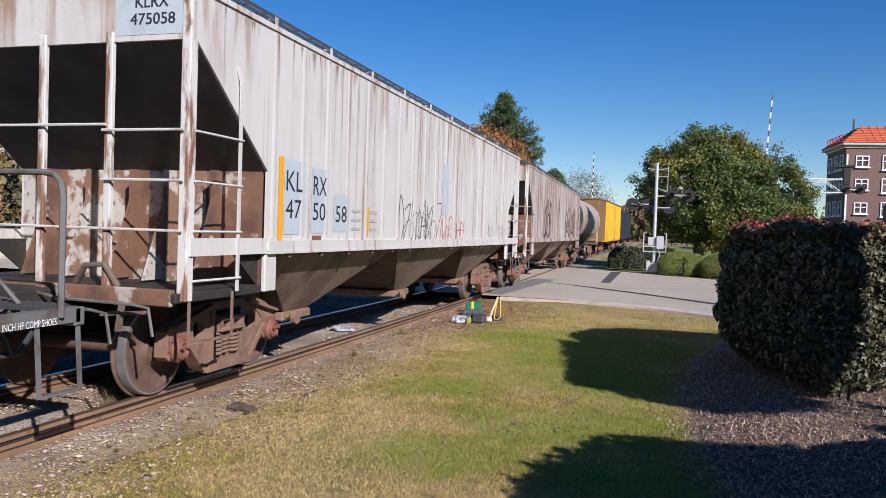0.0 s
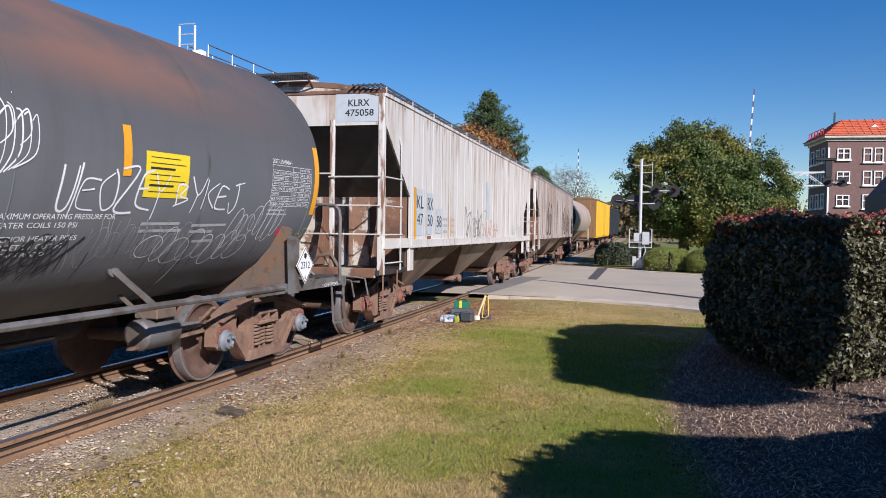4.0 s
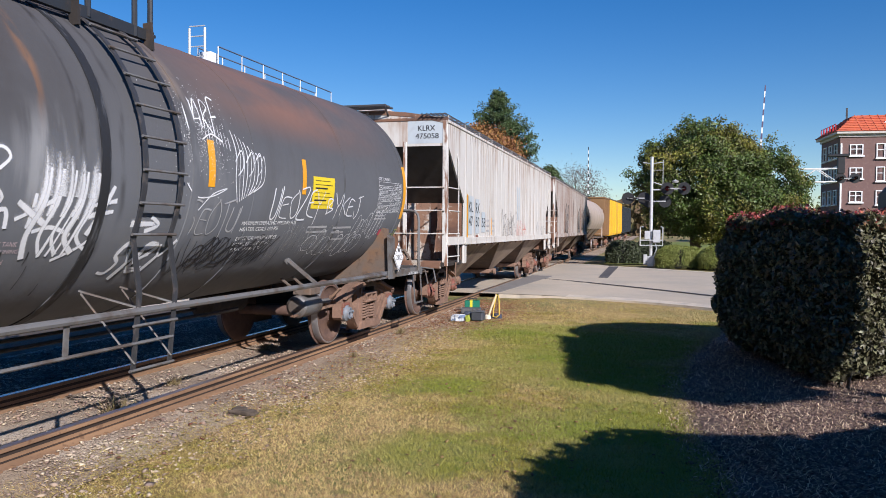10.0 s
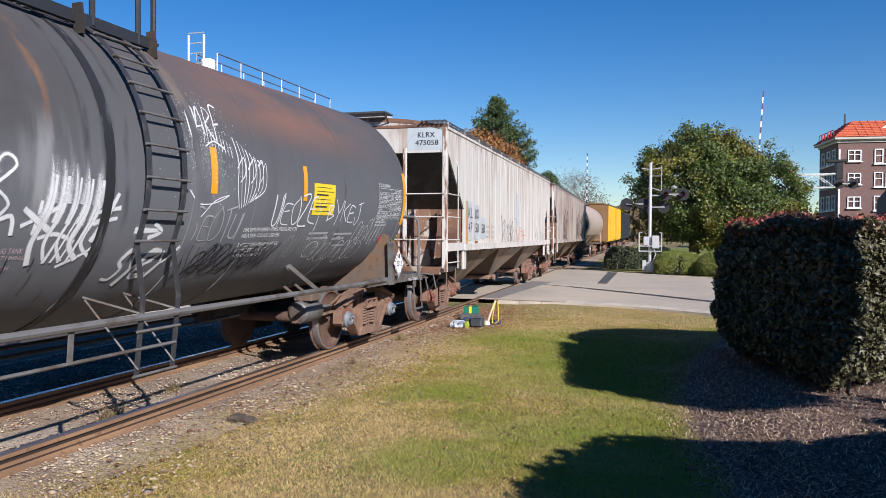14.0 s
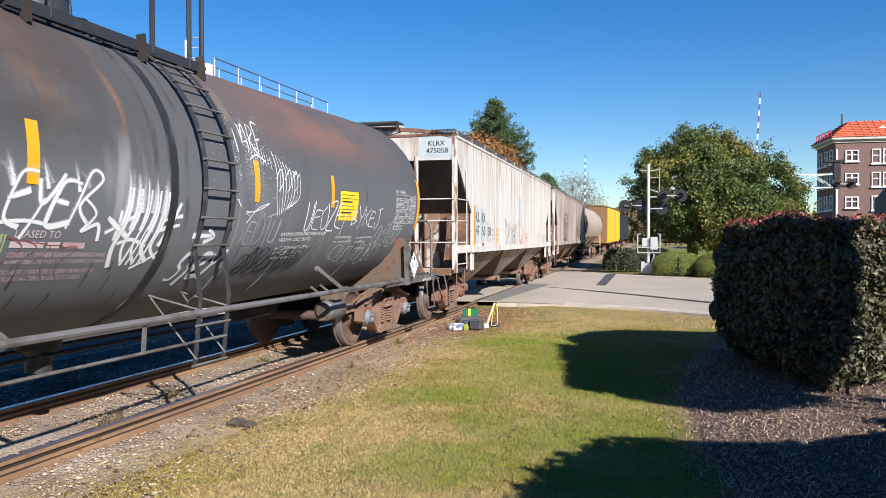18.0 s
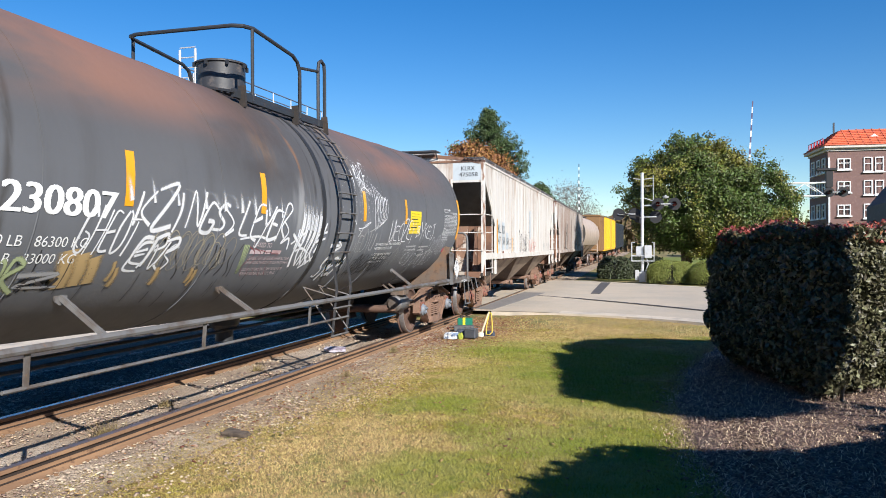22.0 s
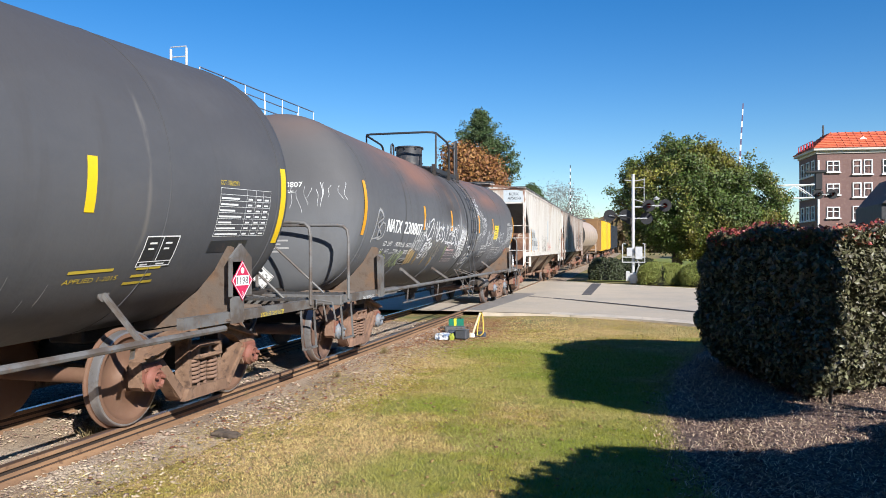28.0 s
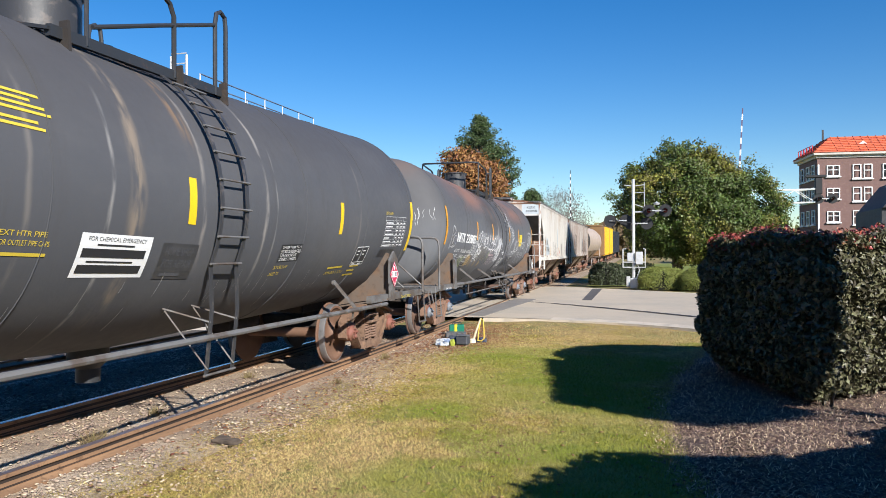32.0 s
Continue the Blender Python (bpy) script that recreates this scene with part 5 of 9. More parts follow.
def box_car(station, half, half_truck, skin, name, label, category, height, doors):
    car = thing(name, label, category, "freight cars")
    s = Shape()
    s.box((0, 0, (1.05 + height) / 2), (3.1, 2 * half, height - 1.05), bev=0.03)
    part("body", s, skin, car)
    r = Shape()
    r.prism([(-1.6, height), (-1.6, height + 0.06), (0, height + 0.24), (1.6, height + 0.06), (1.6, height)], -half - 0.15, half + 0.15, 'y')
    part("roof", r, GRATING, car)
    for sx in (-1, 1):
        for i in range(14):
            y = -half + 0.2 + (2 * half - 0.4) * i / 13
            if doors and abs(y) < 1.7:
                continue
            k = Shape()
            k.box((sx * 1.57, y, (1.15 + height) / 2), (0.06, 0.12, height - 1.3))
            part("side_rib", k, skin, car)
        if doors:
            d = Shape()
            d.box((sx * 1.60, 0, (1.1 + height) / 2), (0.08, 3.2, height - 1.25), bev=0.02)
            part("sliding_door", d, skin, car)
    for g in (-1, 1):
        for i in range(6):
            k = Shape()
            k.box((0, g * (half + 0.03), 1.35 + i * (height - 1.6) / 5), (2.9, 0.07, 0.12))
            part("end_rib", k, skin, car)
        for sx in (-1, 1):
            p = Shape()
            p.tube([(sx * 1.2, g * (half + 0.12), 1.0), (sx * 1.2, g * (half + 0.12), height)], 0.02, 6)
            part("end_grab_iron", p, skin, car)
        add_coupler(car, g * (half + 0.5), g)
    u = Shape()
    u.box((0, 0, 0.95), (0.4, 2 * half, 0.3))
    u.box((0, 0, 0.9), (2.6, half, 0.12))
    part("underframe", u, GRIME_SHADE, car)
    ws = add_truck(car, -half_truck) + add_truck(car, half_truck)
    ROLLING.append((car, station, half_truck, ws))
    return car


hop_c = round_hopper(58.0, 7.7, 5.9)
box_y = box_car(80.3, 8.3, 6.4, YELLOW_BOX, "boxcar", "yellow ribbed boxcar with plug doors", "boxcar", 4.45, True)
fr = Shape()
fr.box((0, -10.9, 2.75), (2.95, 5.0, 3.2), bev=0.03)
part("end_section", fr, BROWN_BOX, box_y, "brown end section")
for k in range(6):
    fr = Shape()
    fr.box((1.5, -13.2 + 0.9 * k, 2.75), (0.1, 0.14, 3.2))
    part("end_post", fr, BROWN_BOX, box_y)
fr = Shape()
fr.box((0, -10.9, 4.42), (3.1, 5.1, 0.14), bev=0.02)
part("end_roof", fr, BROWN_BOX, box_y)
loco = box_car(99.4, 8.4, 6.2, BLUE_LOCO, "boxcar", "dark blue boxcar at the head of the line", "boxcar", 4.1, False)

# ---- lettering and paint on the cars ----
def stripes(car, surf, rows, tape=YELLOW_REFLECT):
    for u, v, h, w in rows:
        decal("reflective_stripe", [(None, u, v, w, h)], surf, tape, car, "yellow reflective stripe")


def stencil_table(car, surf, u, v, w, h, rows=8, words=()):
    items = []
    for i in range(rows + 1):
        items.append((None, u, v + h * i / rows - 0.0022, w, 0.0044))
    for k in (0.0, 0.5, 0.68, 0.84, 1.0):
        items.append((None, u + w * k - 0.0022, v, 0.0044, h))
    rng = random.Random(9)
    hr = h / rows
    for i in range(rows - 1):
        z = v + hr * (rows - 2 - i + 0.22)
        if i < len(words):
            items.append((words[i], u + 0.02, z, min(0.46 * w, 0.026 * w * len(words[i])), hr * 0.52))
            for k, q in ((0.52, "TICX"), (0.70, "2008"), (0.86, "2018")):
                items.append((q, u + w * k, z, w * 0.11, hr * 0.52))
            continue
        items.append((None, u + 0.02, z, w * rng.uniform(0.25, 0.44), hr * 0.3))
        for k in (0.53, 0.71, 0.87):
            items.append((None, u + w * k, z, w * 0.09, hr * 0.3))
    if words:
        items += [("QUALIFIED", u + 0.69 * w, v + hr * (rows - 0.78), w * 0.14, hr * 0.5), ("DUE", u + 0.88 * w, v + hr * (rows - 0.78), w * 0.08, hr * 0.5)]
    decal("stencil_table", items, surf, WHITE_INK, car, "white stencilled inspection table")


def stroke_set(name, u, v, w, h, kind, count, thick, surf, material, parent, label, seed):
    """Sprayed lines in the manner of tall zigzags, rows of loops, or drips."""
    rng = random.Random(seed)
    s = Spray(surf)
    for i in range(count):
        a = u + w * (i + 0.5) / count
        lw = w / count
        line = []
        if kind == "zig":
            a0 = a + rng.uniform(-0.2, 0.2) * lw
            b0 = a + rng.uniform(-0.6, 0.9) * lw
            z1 = v + h * rng.uniform(0.7, 1.05)
            z0 = v + h * rng.uniform(-0.05, 0.3)
            for q in range(9):
                t = q / 8
                line.append((b0 + (a0 - b0) * t + 0.25 * lw * math.sin(t * 5 + i), z0 + (z1 - z0) * t))
        elif kind == "loop":
            cz = v + h * rng.uniform(0.35, 0.65)
            ra, rb = lw * rng.uniform(0.5, 0.8), h * rng.uniform(0.28, 0.5)
            st = rng.uniform(0, 6)
            for q in range(15):
                t = st + 6.6 * q / 14
                line.append((a + ra * math.cos(t) + 0.25 * rb * math.sin(t), cz + rb * math.sin(t)))
        elif kind == "drip":
            z1 = v + h * rng.uniform(0.3, 1.0)
            z0 = z1 - h * rng.uniform(0.15, 0.5)
            a += rng.uniform(-0.5, 0.5) * lw
            line = [(a + 0.003 * math.sin(q), z1 + (z0 - z1) * q / 4) for q in range(5)]
        s.line(line, thick * 1.15, (0.75, 1.0), 2)
    return s.mesh(name, material, parent, label)


def speckle(u, v, w, h, n, size, surf, material, parent, seed):
    """Fine overspray."""
    rng = random.Random(seed)
    s = Shape()
    for i in range(n):
        a, b = rng.gauss(u + w / 2, w / 4), rng.gauss(v + h / 2, h / 4)
        r = size * rng.uniform(0.4, 1.3)
        s.add([surf(a - r, b), surf(a, b - r), surf(a + r, b), surf(a, b + r)], [(0, 1, 2, 3)])
    me = bpy.data.meshes.new("overspray")
    s.bm.to_mesh(me)
    s.bm.free()
    me.materials.append(material)
    ob = part("overspray", me, material, parent, "fine specks of overspray")
    ob["kind"] = "stuff"


def diamond(parent, m, half, ground, words, ink, label):
    """A hazard placard that faces +x in its own space."""
    s = Shape()
    s.prism([(0, -half), (half, 0), (0, half), (-half, 0)], 0, 0.006, 'x')
    o = part("hazard_placard", s, ground, parent, label, m)

    def flat(u, v, lift=0.0):
        return Vector((0.0085 + lift, u, v))
    k = half
    e = Shape()
    for a, b in (((0, -0.92), (0.92, 0)), ((0.92, 0), (0, 0.92)), ((0, 0.92), (-0.92, 0)), ((-0.92, 0), (0, -0.92))):
        e.bar((0.0075, a[0] * k, a[1] * k), (0.0075, b[0] * k, b[1] * k), 0.008, 0.002, (1, 0, 0))
    part("placard_border", e, ink, o)
    if ground is DIAMOND_RED:
        decal("placard_band", [(None, -0.6 * k, -0.24 * k, 1.2 * k, 0.5 * k)], lambda u, v, lift=0.0: Vector((0.0075, u, v)), DIAMOND_WHITE, o)
    decal("placard_number", [(words[0], -0.52 * k, -0.17 * k, 1.04 * k, 0.36 * k)], flat, ink if ground is DIAMOND_WHITE else BLACK_INK, o)
    decal("placard_class", [(words[1], -0.07 * k, -0.75 * k, 0.14 * k, 0.2 * k)], flat, ink, o)
    sy = Shape()
    sy.lathe([(0.0065, 0.16 * k), (0.0085, 0.15 * k), (0.009, 0.0)], 12, 'x', (0, 0, 0.5 * k))
    part("placard_symbol", sy, ink, o)


# grey tank
stripes(tank_a, surf_a, [(3.38, -0.17, 0.42, 0.10), (1.46, -0.15, 0.45, 0.11), (6.92, -0.48, 0.86, 0.12), (-3.75, -0.23, 0.46, 0.11), (-1.54, -0.16, 0.45, 0.11), (-7.06, -0.45, 0.84, 0.12)])
decal("reporting_mark", [(w, u + 0.012 * k, -0.35, wide, 0.22, 0.001 * (k + 1)) for w, u, wide in (("NATX", -5.89, 0.76), ("230807", -4.96, 1.12)) for k in (-1, 0, 1)], surf_a, WHITE_INK, tank_a, "white reporting mark")
decal("load_stencil", [("LD  LMT    190300 LB   86300 KG", -5.86, -0.60, 1.80, 0.085), ("LT   WT      72700 LB   33000 KG", -5.88, -0.74, 1.75, 0.085)], surf_a, WHITE_INK, tank_a)
stencil_table(tank_a, surf_a, 5.85, -0.38, 0.98, 0.47, words=("TANK QUALIFICATION", "THICKNESS TEST", "SERVICE EQUIPMENT", "PRD: VALVE  75 PSI", "LINING", "88.B.2 INSPECTION", "STUB SILL INSPECTION"))
decal("specification_stencil", [("DOT 111A100W1", 5.85, 0.11, 0.46, 0.05)], surf_a, WHITE_INK, tank_a)
pl = decal("warning_panel", [(None, 3.66, -0.34, 0.62, 0.40)], surf_a, YELLOW_PANEL, tank_a, "yellow emergency contact panel")
decal("panel_line", [(None, 3.72, -0.34 + 0.05 * i, 0.5 - 0.08 * (i % 3), 0.018 if i in (2, 5) else 0.006) for i in range(1, 8)], lambda u, v, lift=0.0: surf_a(u, v, 0.003), BLACK_INK, pl)
decal("heater_stencil", [("MAXIMUM OPERATING PRESSURE FOR", 2.2, -0.54, 1.2, 0.045), ("HEATER COILS 150 PSI", 2.2, -0.61, 0.8, 0.045), ("EXTERIOR HEATER PIPES", 2.2, -0.72, 0.85, 0.045), ("NO INLET OR OUTLET", 2.2, -0.79, 0.75, 0.045), ("PIPE CAPS REQ'D", 2.2, -0.86, 0.6, 0.045)], surf_a, WHITE_INK, tank_a)
decal("small_stencil", [(None, 3.75, -0.60, 0.55, 0.03), (None, 3.75, -0.67, 0.62, 0.03), (None, 4.5, -0.62, 0.6, 0.03), (None, 4.5, -0.69, 0.4, 0.03), (None, 4.62, -0.8, 0.35, 0.03), (None, 5.85, -0.44, 0.4, 0.02), (None, 5.85, -0.49, 0.48, 0.02)], surf_a, STENCIL_DIM, tank_a)
decal("lease_stencil", [("LEASED TO", -1.55, -0.545, 0.41, 0.058), (None, -1.57, -0.625, 0.30, 0.05), (None, -1.24, -0.625, 0.12, 0.05), (None, -1.09, -0.625, 0.22, 0.05), ("CONSULT OWNER BEFORE REPAIRING TANK", -1.56, -0.70, 0.96, 0.042), ("SHARP OBJECTS MUST NOT CONTACT LINING", -1.56, -0.762, 0.99, 0.042), ("DO NOT STEAM OR CLEAN TANK WITH", -1.56, -0.845, 0.90, 0.042), ("BOILING WATER OR CAUSTIC SODA", -1.56, -0.905, 0.80, 0.042)], surf_a, STENCIL_PINK, tank_a, "faded pale pink stencil")
G = "sprayed graffiti on the shell"
FADED = "faded graffiti on the shell"
scribble("graffiti", 1.16, 0.40, 0.56, 0.34, "OARF", 0.034, surf_a, SPRAY, tank_a, G, 101)
# tall narrow scratches that run together below
sw = Spray(surf_a)
for k in range(9):
    b = 1.90 + 0.068 * k
    sw.line([(b, 0.44 - 0.035 * k), (b + 0.05, 0.20), (b + 0.03, -0.06), (2.00 + 0.035 * k, -0.30 + 0.015 * k)], 0.020, (1.15, 1.3))
    sw.line([(1.42 + 0.05 * k, 0.52 - 0.02 * k), (1.40 + 0.055 * k, 0.34 - 0.015 * k)], 0.016)
for b in (1.92, 2.12, 2.28):
    sw.line([(b, 0.12), (b + 0.13, 0.24), (b + 0.15, 0.08), (b + 0.05, -0.02)], 0.020, (1.2, 1.2))
sw.line([(1.13, -0.13), (1.30, -0.25), (1.55, -0.24), (1.78, -0.16), (1.55, -0.22), (1.36, -0.38)], 0.032)
sw.line([(1.40, 0.30), (1.55, 0.36), (1.72, 0.30)], 0.04)
sw.mesh("graffiti", SPRAY, tank_a, G)
speckle(0.95, -0.1, 0.95, 0.9, 900, 0.0045, surf_a, WHITE_INK, tank_a, 1)
scribble("graffiti", 2.68, -0.46, 1.30, 0.32, "UEOZEY", 0.034, surf_a, SPRAY, tank_a, G, 103)
scribble("graffiti", 4.10, -0.42, 1.10, 0.26, "BYKEJ", 0.030, surf_a, SPRAY, tank_a, G, 165)
scribble("graffiti", 1.42, -1.04, 1.40, 0.32, "ANUSRNYN", 0.036, surf_a, SPRAY_BLACK, tank_a, "black sprayed graffiti on the shell", 104, 0.9)
stroke_set("graffiti", 1.30, -1.10, 1.6, 0.42, "zig", 20, 0.020, surf_a, SPRAY_BLACK, tank_a, "black sprayed graffiti on the shell", 166)
stroke_set("graffiti", 1.50, -1.02, 1.3, 0.34, "loop", 7, 0.020, surf_a, SPRAY_BLACK, tank_a, "black sprayed graffiti on the shell", 167)
stroke_set("graffiti", 2.9, -1.05, 1.5, 0.50, "zig", 19, 0.016, surf_a, SPRAY_DIM, tank_a, FADED, 105)
stroke_set("graffiti", 3.9, -1.06, 1.7, 0.42, "loop", 8, 0.016, surf_a, SPRAY, tank_a, G, 106)
stroke_set("graffiti", 3.2, -0.98, 1.3, 0.40, "loop", 8, 0.015, surf_a, SPRAY_DIM, tank_a, FADED, 107)
stroke_set("graffiti", 4.4, -1.02, 1.2, 0.40, "zig", 15, 0.014, surf_a, SPRAY_DIM, tank_a, FADED, 168)
stroke_set("graffiti", 5.2, -0.85, 1.05, 0.50, "loop", 8, 0.014, surf_a, SPRAY, tank_a, G, 108)
scribble("graffiti", 6.42, -0.92, 0.62, 0.22, 4, 0.020, surf_a, SPRAY_LIME, tank_a, "lime sprayed graffiti on the shell", 109)
decal("red_tag", [(None, 6.25, -0.76, 0.15, 0.10)], surf_a, DIAMOND_RED, tank_a, "small red painted tag")
scribble("graffiti", 1.2, -0.62, 0.88, 0.30, "SEOTU", 0.040, surf_a, SPRAY_DIM, tank_a, FADED, 110)
scribble("graffiti", 0.34, -1.00, 0.50, 0.28, "SYE", 0.085, surf_a, SPRAY, tank_a, G, 111, 0.4)
scribble("graffiti", 0.66, -0.96, 0.40, 0.24, "ZY", 0.080, surf_a, SPRAY, tank_a, G, 169, 0.5)
scribble("graffiti", -0.06, -0.54, 0.27, 0.28, "=", 0.080, surf_a, SPRAY, tank_a, G, 112)
scribble("graffiti", 0.46, -0.60, 0.34, 0.16, ">", 0.095, surf_a, SPRAY, tank_a, G, 116)
scribble("graffiti", -0.70, -0.54, 0.26, 0.28, "*", 0.080, surf_a, SPRAY, tank_a, G, 160, 0.0)
# tall splash: a soft cloud above, heavy runs below
sw = Spray(surf_a)
rng_s = random.Random(163)
for k in range(4):
    b = -0.46 + 0.15 * k
    top = 0.30 + rng_s.uniform(-0.12, 0.06)
    sw.line([(b, top), (b + 0.01, 0.06), (b, -0.14), (b - 0.01, -0.30)], 0.30, (0.02, 0.62))
for k in range(5):
    b = -0.50 + 0.118 * k
    sw.line([(b, 0.04 - 0.02 * k), (b + 0.01, -0.14), (b + 0.01, -0.30), (b - 0.02, -0.46)], 0.13, (0.30, 1.1))
    sw.line([(b + 0.05, -0.10), (b + 0.03, -0.34), (b - 0.06, -0.60), (b - 0.02 + 0.03 * k, -0.80 + 0.015 * k)], 0.075, (0.7, 1.1))
for k in range(4):
    b = -0.42 + 0.07 * k
    sw.line([(b + 0.04, -0.78), (b + 0.10, -0.56), (b + 0.16, -0.40)], 0.055, (1.1, 0.7))
sw.line([(-0.52, -0.58), (-0.36, -0.54), (-0.16, -0.60)], 0.055)
sw.line([(-0.24, -0.82), (-0.02, -0.70), (0.10, -0.60), (0.14, -0.56)], 0.045)
sw.mesh("graffiti", SPRAY, tank_a, "white splash of spray paint with soft top")
# the large tag, hazy above and written over itself
scribble("graffiti", -3.62, -0.40, 1.42, 0.34, "KZINGS", 0.070, surf_a, SPRAY, tank_a, G, 114, 0.25, (0.7, 1.1))
scribble("graffiti", -1.96, -0.44, 1.04, 0.38, "LEYER", 0.072, surf_a, SPRAY, tank_a, G, 118, 0.35, (0.65, 1.1))
sw = Spray(surf_a)
for k, b in enumerate((-3.76, -3.46, -3.12, -2.68, -2.34, -2.02, -1.74, -1.44, -1.14)):
    sw.line([(b, 0.16 - 0.08 * (k % 2)), (b + 0.05, 0.0), (b + 0.10, -0.18)], 0.13, (-0.1, 0.75))
for k in range(7):
    b = -3.40 + 0.36 * k
    sw.line([(b, -0.02), (b + 0.22, -0.04), (b + 0.30, -0.14)], 0.18, (0.15, 0.40))
sw.line([(-2.24, -0.16), (-2.06, -0.30), (-2.20, -0.44), (-2.04, -0.36)], 0.06)
sw.line([(-0.98, -0.22), (-0.84, -0.34), (-0.96, -0.48), (-0.80, -0.42), (-0.76, -0.56)], 0.055)
sw.line([(-1.86, -0.46), (-1.5, -0.42), (-1.2, -0.46)], 0.045)
sw.mesh("graffiti", SPRAY, tank_a, G)
# pale strip and a red scrawl across the stencil
sw = Spray(surf_a)
for k in range(4):
    sw.line([(-1.72 + 0.03 * k, -0.52), (-1.70 + 0.025 * k, -0.68), (-1.66 + 0.01 * k, -0.88)], 0.07, (0.8, 0.5))
sw.mesh("graffiti", SPRAY_MOSS, tank_a, "pale greenish painted strip on the shell")
sw = Spray(surf_a)
for k in range(5):
    b = -1.62 + 0.13 * k
    sw.line([(b, -0.54 - 0.02 * k), (b + 0.16, -0.62), (b + 0.02, -0.78), (b + 0.10, -0.92)], 0.022, (0.9, 0.6))
sw.mesh("graffiti", SPRAY_WINE, tank_a, "thin wine red scrawl over the stencil")
# rounded letters outlined in tan with a dusty fill
sw = Spray(surf_a)
for k in range(6):
    b = -3.28 + 0.19 * k
    sw.line([(b, -0.76 + 0.03 * (k % 3)), (b + 0.01, -0.50), (b + 0.10, -0.41), (b + 0.19, -0.50), (b + 0.15, -0.66), (b + 0.20, -0.76)], 0.026, (0.95, 0.95))
sw.mesh("graffiti", SPRAY_DUST, tank_a, "dusty outlined graffiti on the shell")
stroke_set("graffiti", -3.2, -0.84, 1.25, 0.42, "loop", 9, 0.018, surf_a, SPRAY_DUST, tank_a, "dusty outlined graffiti on the shell", 175)
stroke_set("graffiti", -2.9, -0.92, 1.2, 0.40, "zig", 9, 0.028, surf_a, SPRAY_BLACK, tank_a, "black sprayed graffiti on the shell", 176)
sw = Spray(surf_a)
for k in range(7):
    b = -3.20 + 0.18 * k
    sw.line([(b, -0.46), (b + 0.02, -0.60), (b - 0.01, -0.80)], 0.22, (0.15, 0.48))
sw.mesh("graffiti", SPRAY_DIM, tank_a, FADED)
scribble("graffiti", -4.24, -0.64, 0.68, 0.34, "GHEOT", 0.040, surf_a, SPRAY, tank_a, G, 115, 0.3)
scribble("graffiti", -3.52, -0.74, 0.56, 0.30, "EPP", 0.066, surf_a, SPRAY, tank_a, G, 117, 0.35)
scribble("graffiti", -3.56, -0.80, 0.60, 0.26, "ENS", 0.050, surf_a, SPRAY, tank_a, G, 170, 0.5)
# tan and orange patches of old primer
sw = Spray(surf_a)
for k in range(3):
    b = -4.20 + 0.14 * k
    sw.line([(b, -0.62 - 0.03 * k), (b + 0.03, -0.78), (b + 0.05, -0.98 + 0.02 * k)], 0.34, (0.95, 1.1))
for b, v0 in ((-3.66, -0.72), (-3.60, -0.78), (-3.05, -0.78), (-2.50, -0.78), (-2.44, -0.82)):
    sw.line([(b, v0), (b + 0.02, v0 - 0.10), (b, v0 - 0.20)], 0.16, (0.8, 0.7))
sw.mesh("graffiti", SPRAY_TAN, tank_a, "tan painted patch on the shell")
scribble("graffiti", -6.00, -1.10, 0.56, 0.34, "OARB", 0.045, surf_a, SPRAY_LIME, tank_a, "lime sprayed graffiti on the shell", 119, 0.3)
stroke_set("graffiti", -6.0, -1.22, 0.60, 0.24, "zig", 6, 0.014, surf_a, SPRAY_LIME, tank_a, "lime sprayed graffiti on the shell", 171)
scribble("graffiti", -5.40, -1.00, 0.26, 0.26, "Z", 0.085, surf_a, SPRAY_DIM, tank_a, FADED, 120)
scribble("graffiti", -5.12, -1.00, 0.52, 0.26, "MOR", 0.070, surf_a, SPRAY_MOSS, tank_a, "faded greenish graffiti on the shell", 172)
stroke_set("graffiti", -5.10, -1.04, 0.42, 0.26, "zig", 8, 0.020, surf_a, SPRAY_MOSS, tank_a, "faded greenish graffiti on the shell", 173)
scribble("graffiti", -4.62, -0.96, 0.40, 0.12, "Z", 0.075, surf_a, SPRAY_DIM, tank_a, FADED, 174)
scribble("graffiti", -4.58, -0.98, 0.36, 0.12, "N", 0.09, surf_a, SPRAY_BLACK, tank_a, "black sprayed graffiti on the shell", 121)
scribble("graffiti", -6.58, -0.54, 0.46, 0.50, "B", 0.10, surf_a, SPRAY_DIM, tank_a, FADED, 122)
scribble("graffiti", -6.34, -0.50, 0.30, 0.26, "O", 0.09, surf_a, SPRAY_DIM, tank_a, FADED, 177)
stroke_set("graffiti", -7.0, -1.0, 0.42, 0.27, "zig", 9, 0.010, surf_a, SPRAY_DIM, tank_a, "faded graffiti on the shell", 123)
for k, (uu, ww, nn) in enumerate(((-6.0, 3.5, 14), (-2.4, 2.6, 12), (1.3, 3.6, 14), (4.6, 2.0, 8))):
    stroke_set("drip_stain", uu, -1.35, ww, 0.75, "drip", nn, 0.016, surf_a, SPRAY_BLACK, tank_a, "thin black drips down the shell", 130 + k)


def head_a(u, v, lift=0.0):
    z = v - axis_a(7.0)
    r2 = min(0.999, (u * u + z * z) / (1.44 * 1.44))
    return Vector((u, -7.0 - 0.64 * math.sqrt(1 - r2) - 0.006 - lift, v))


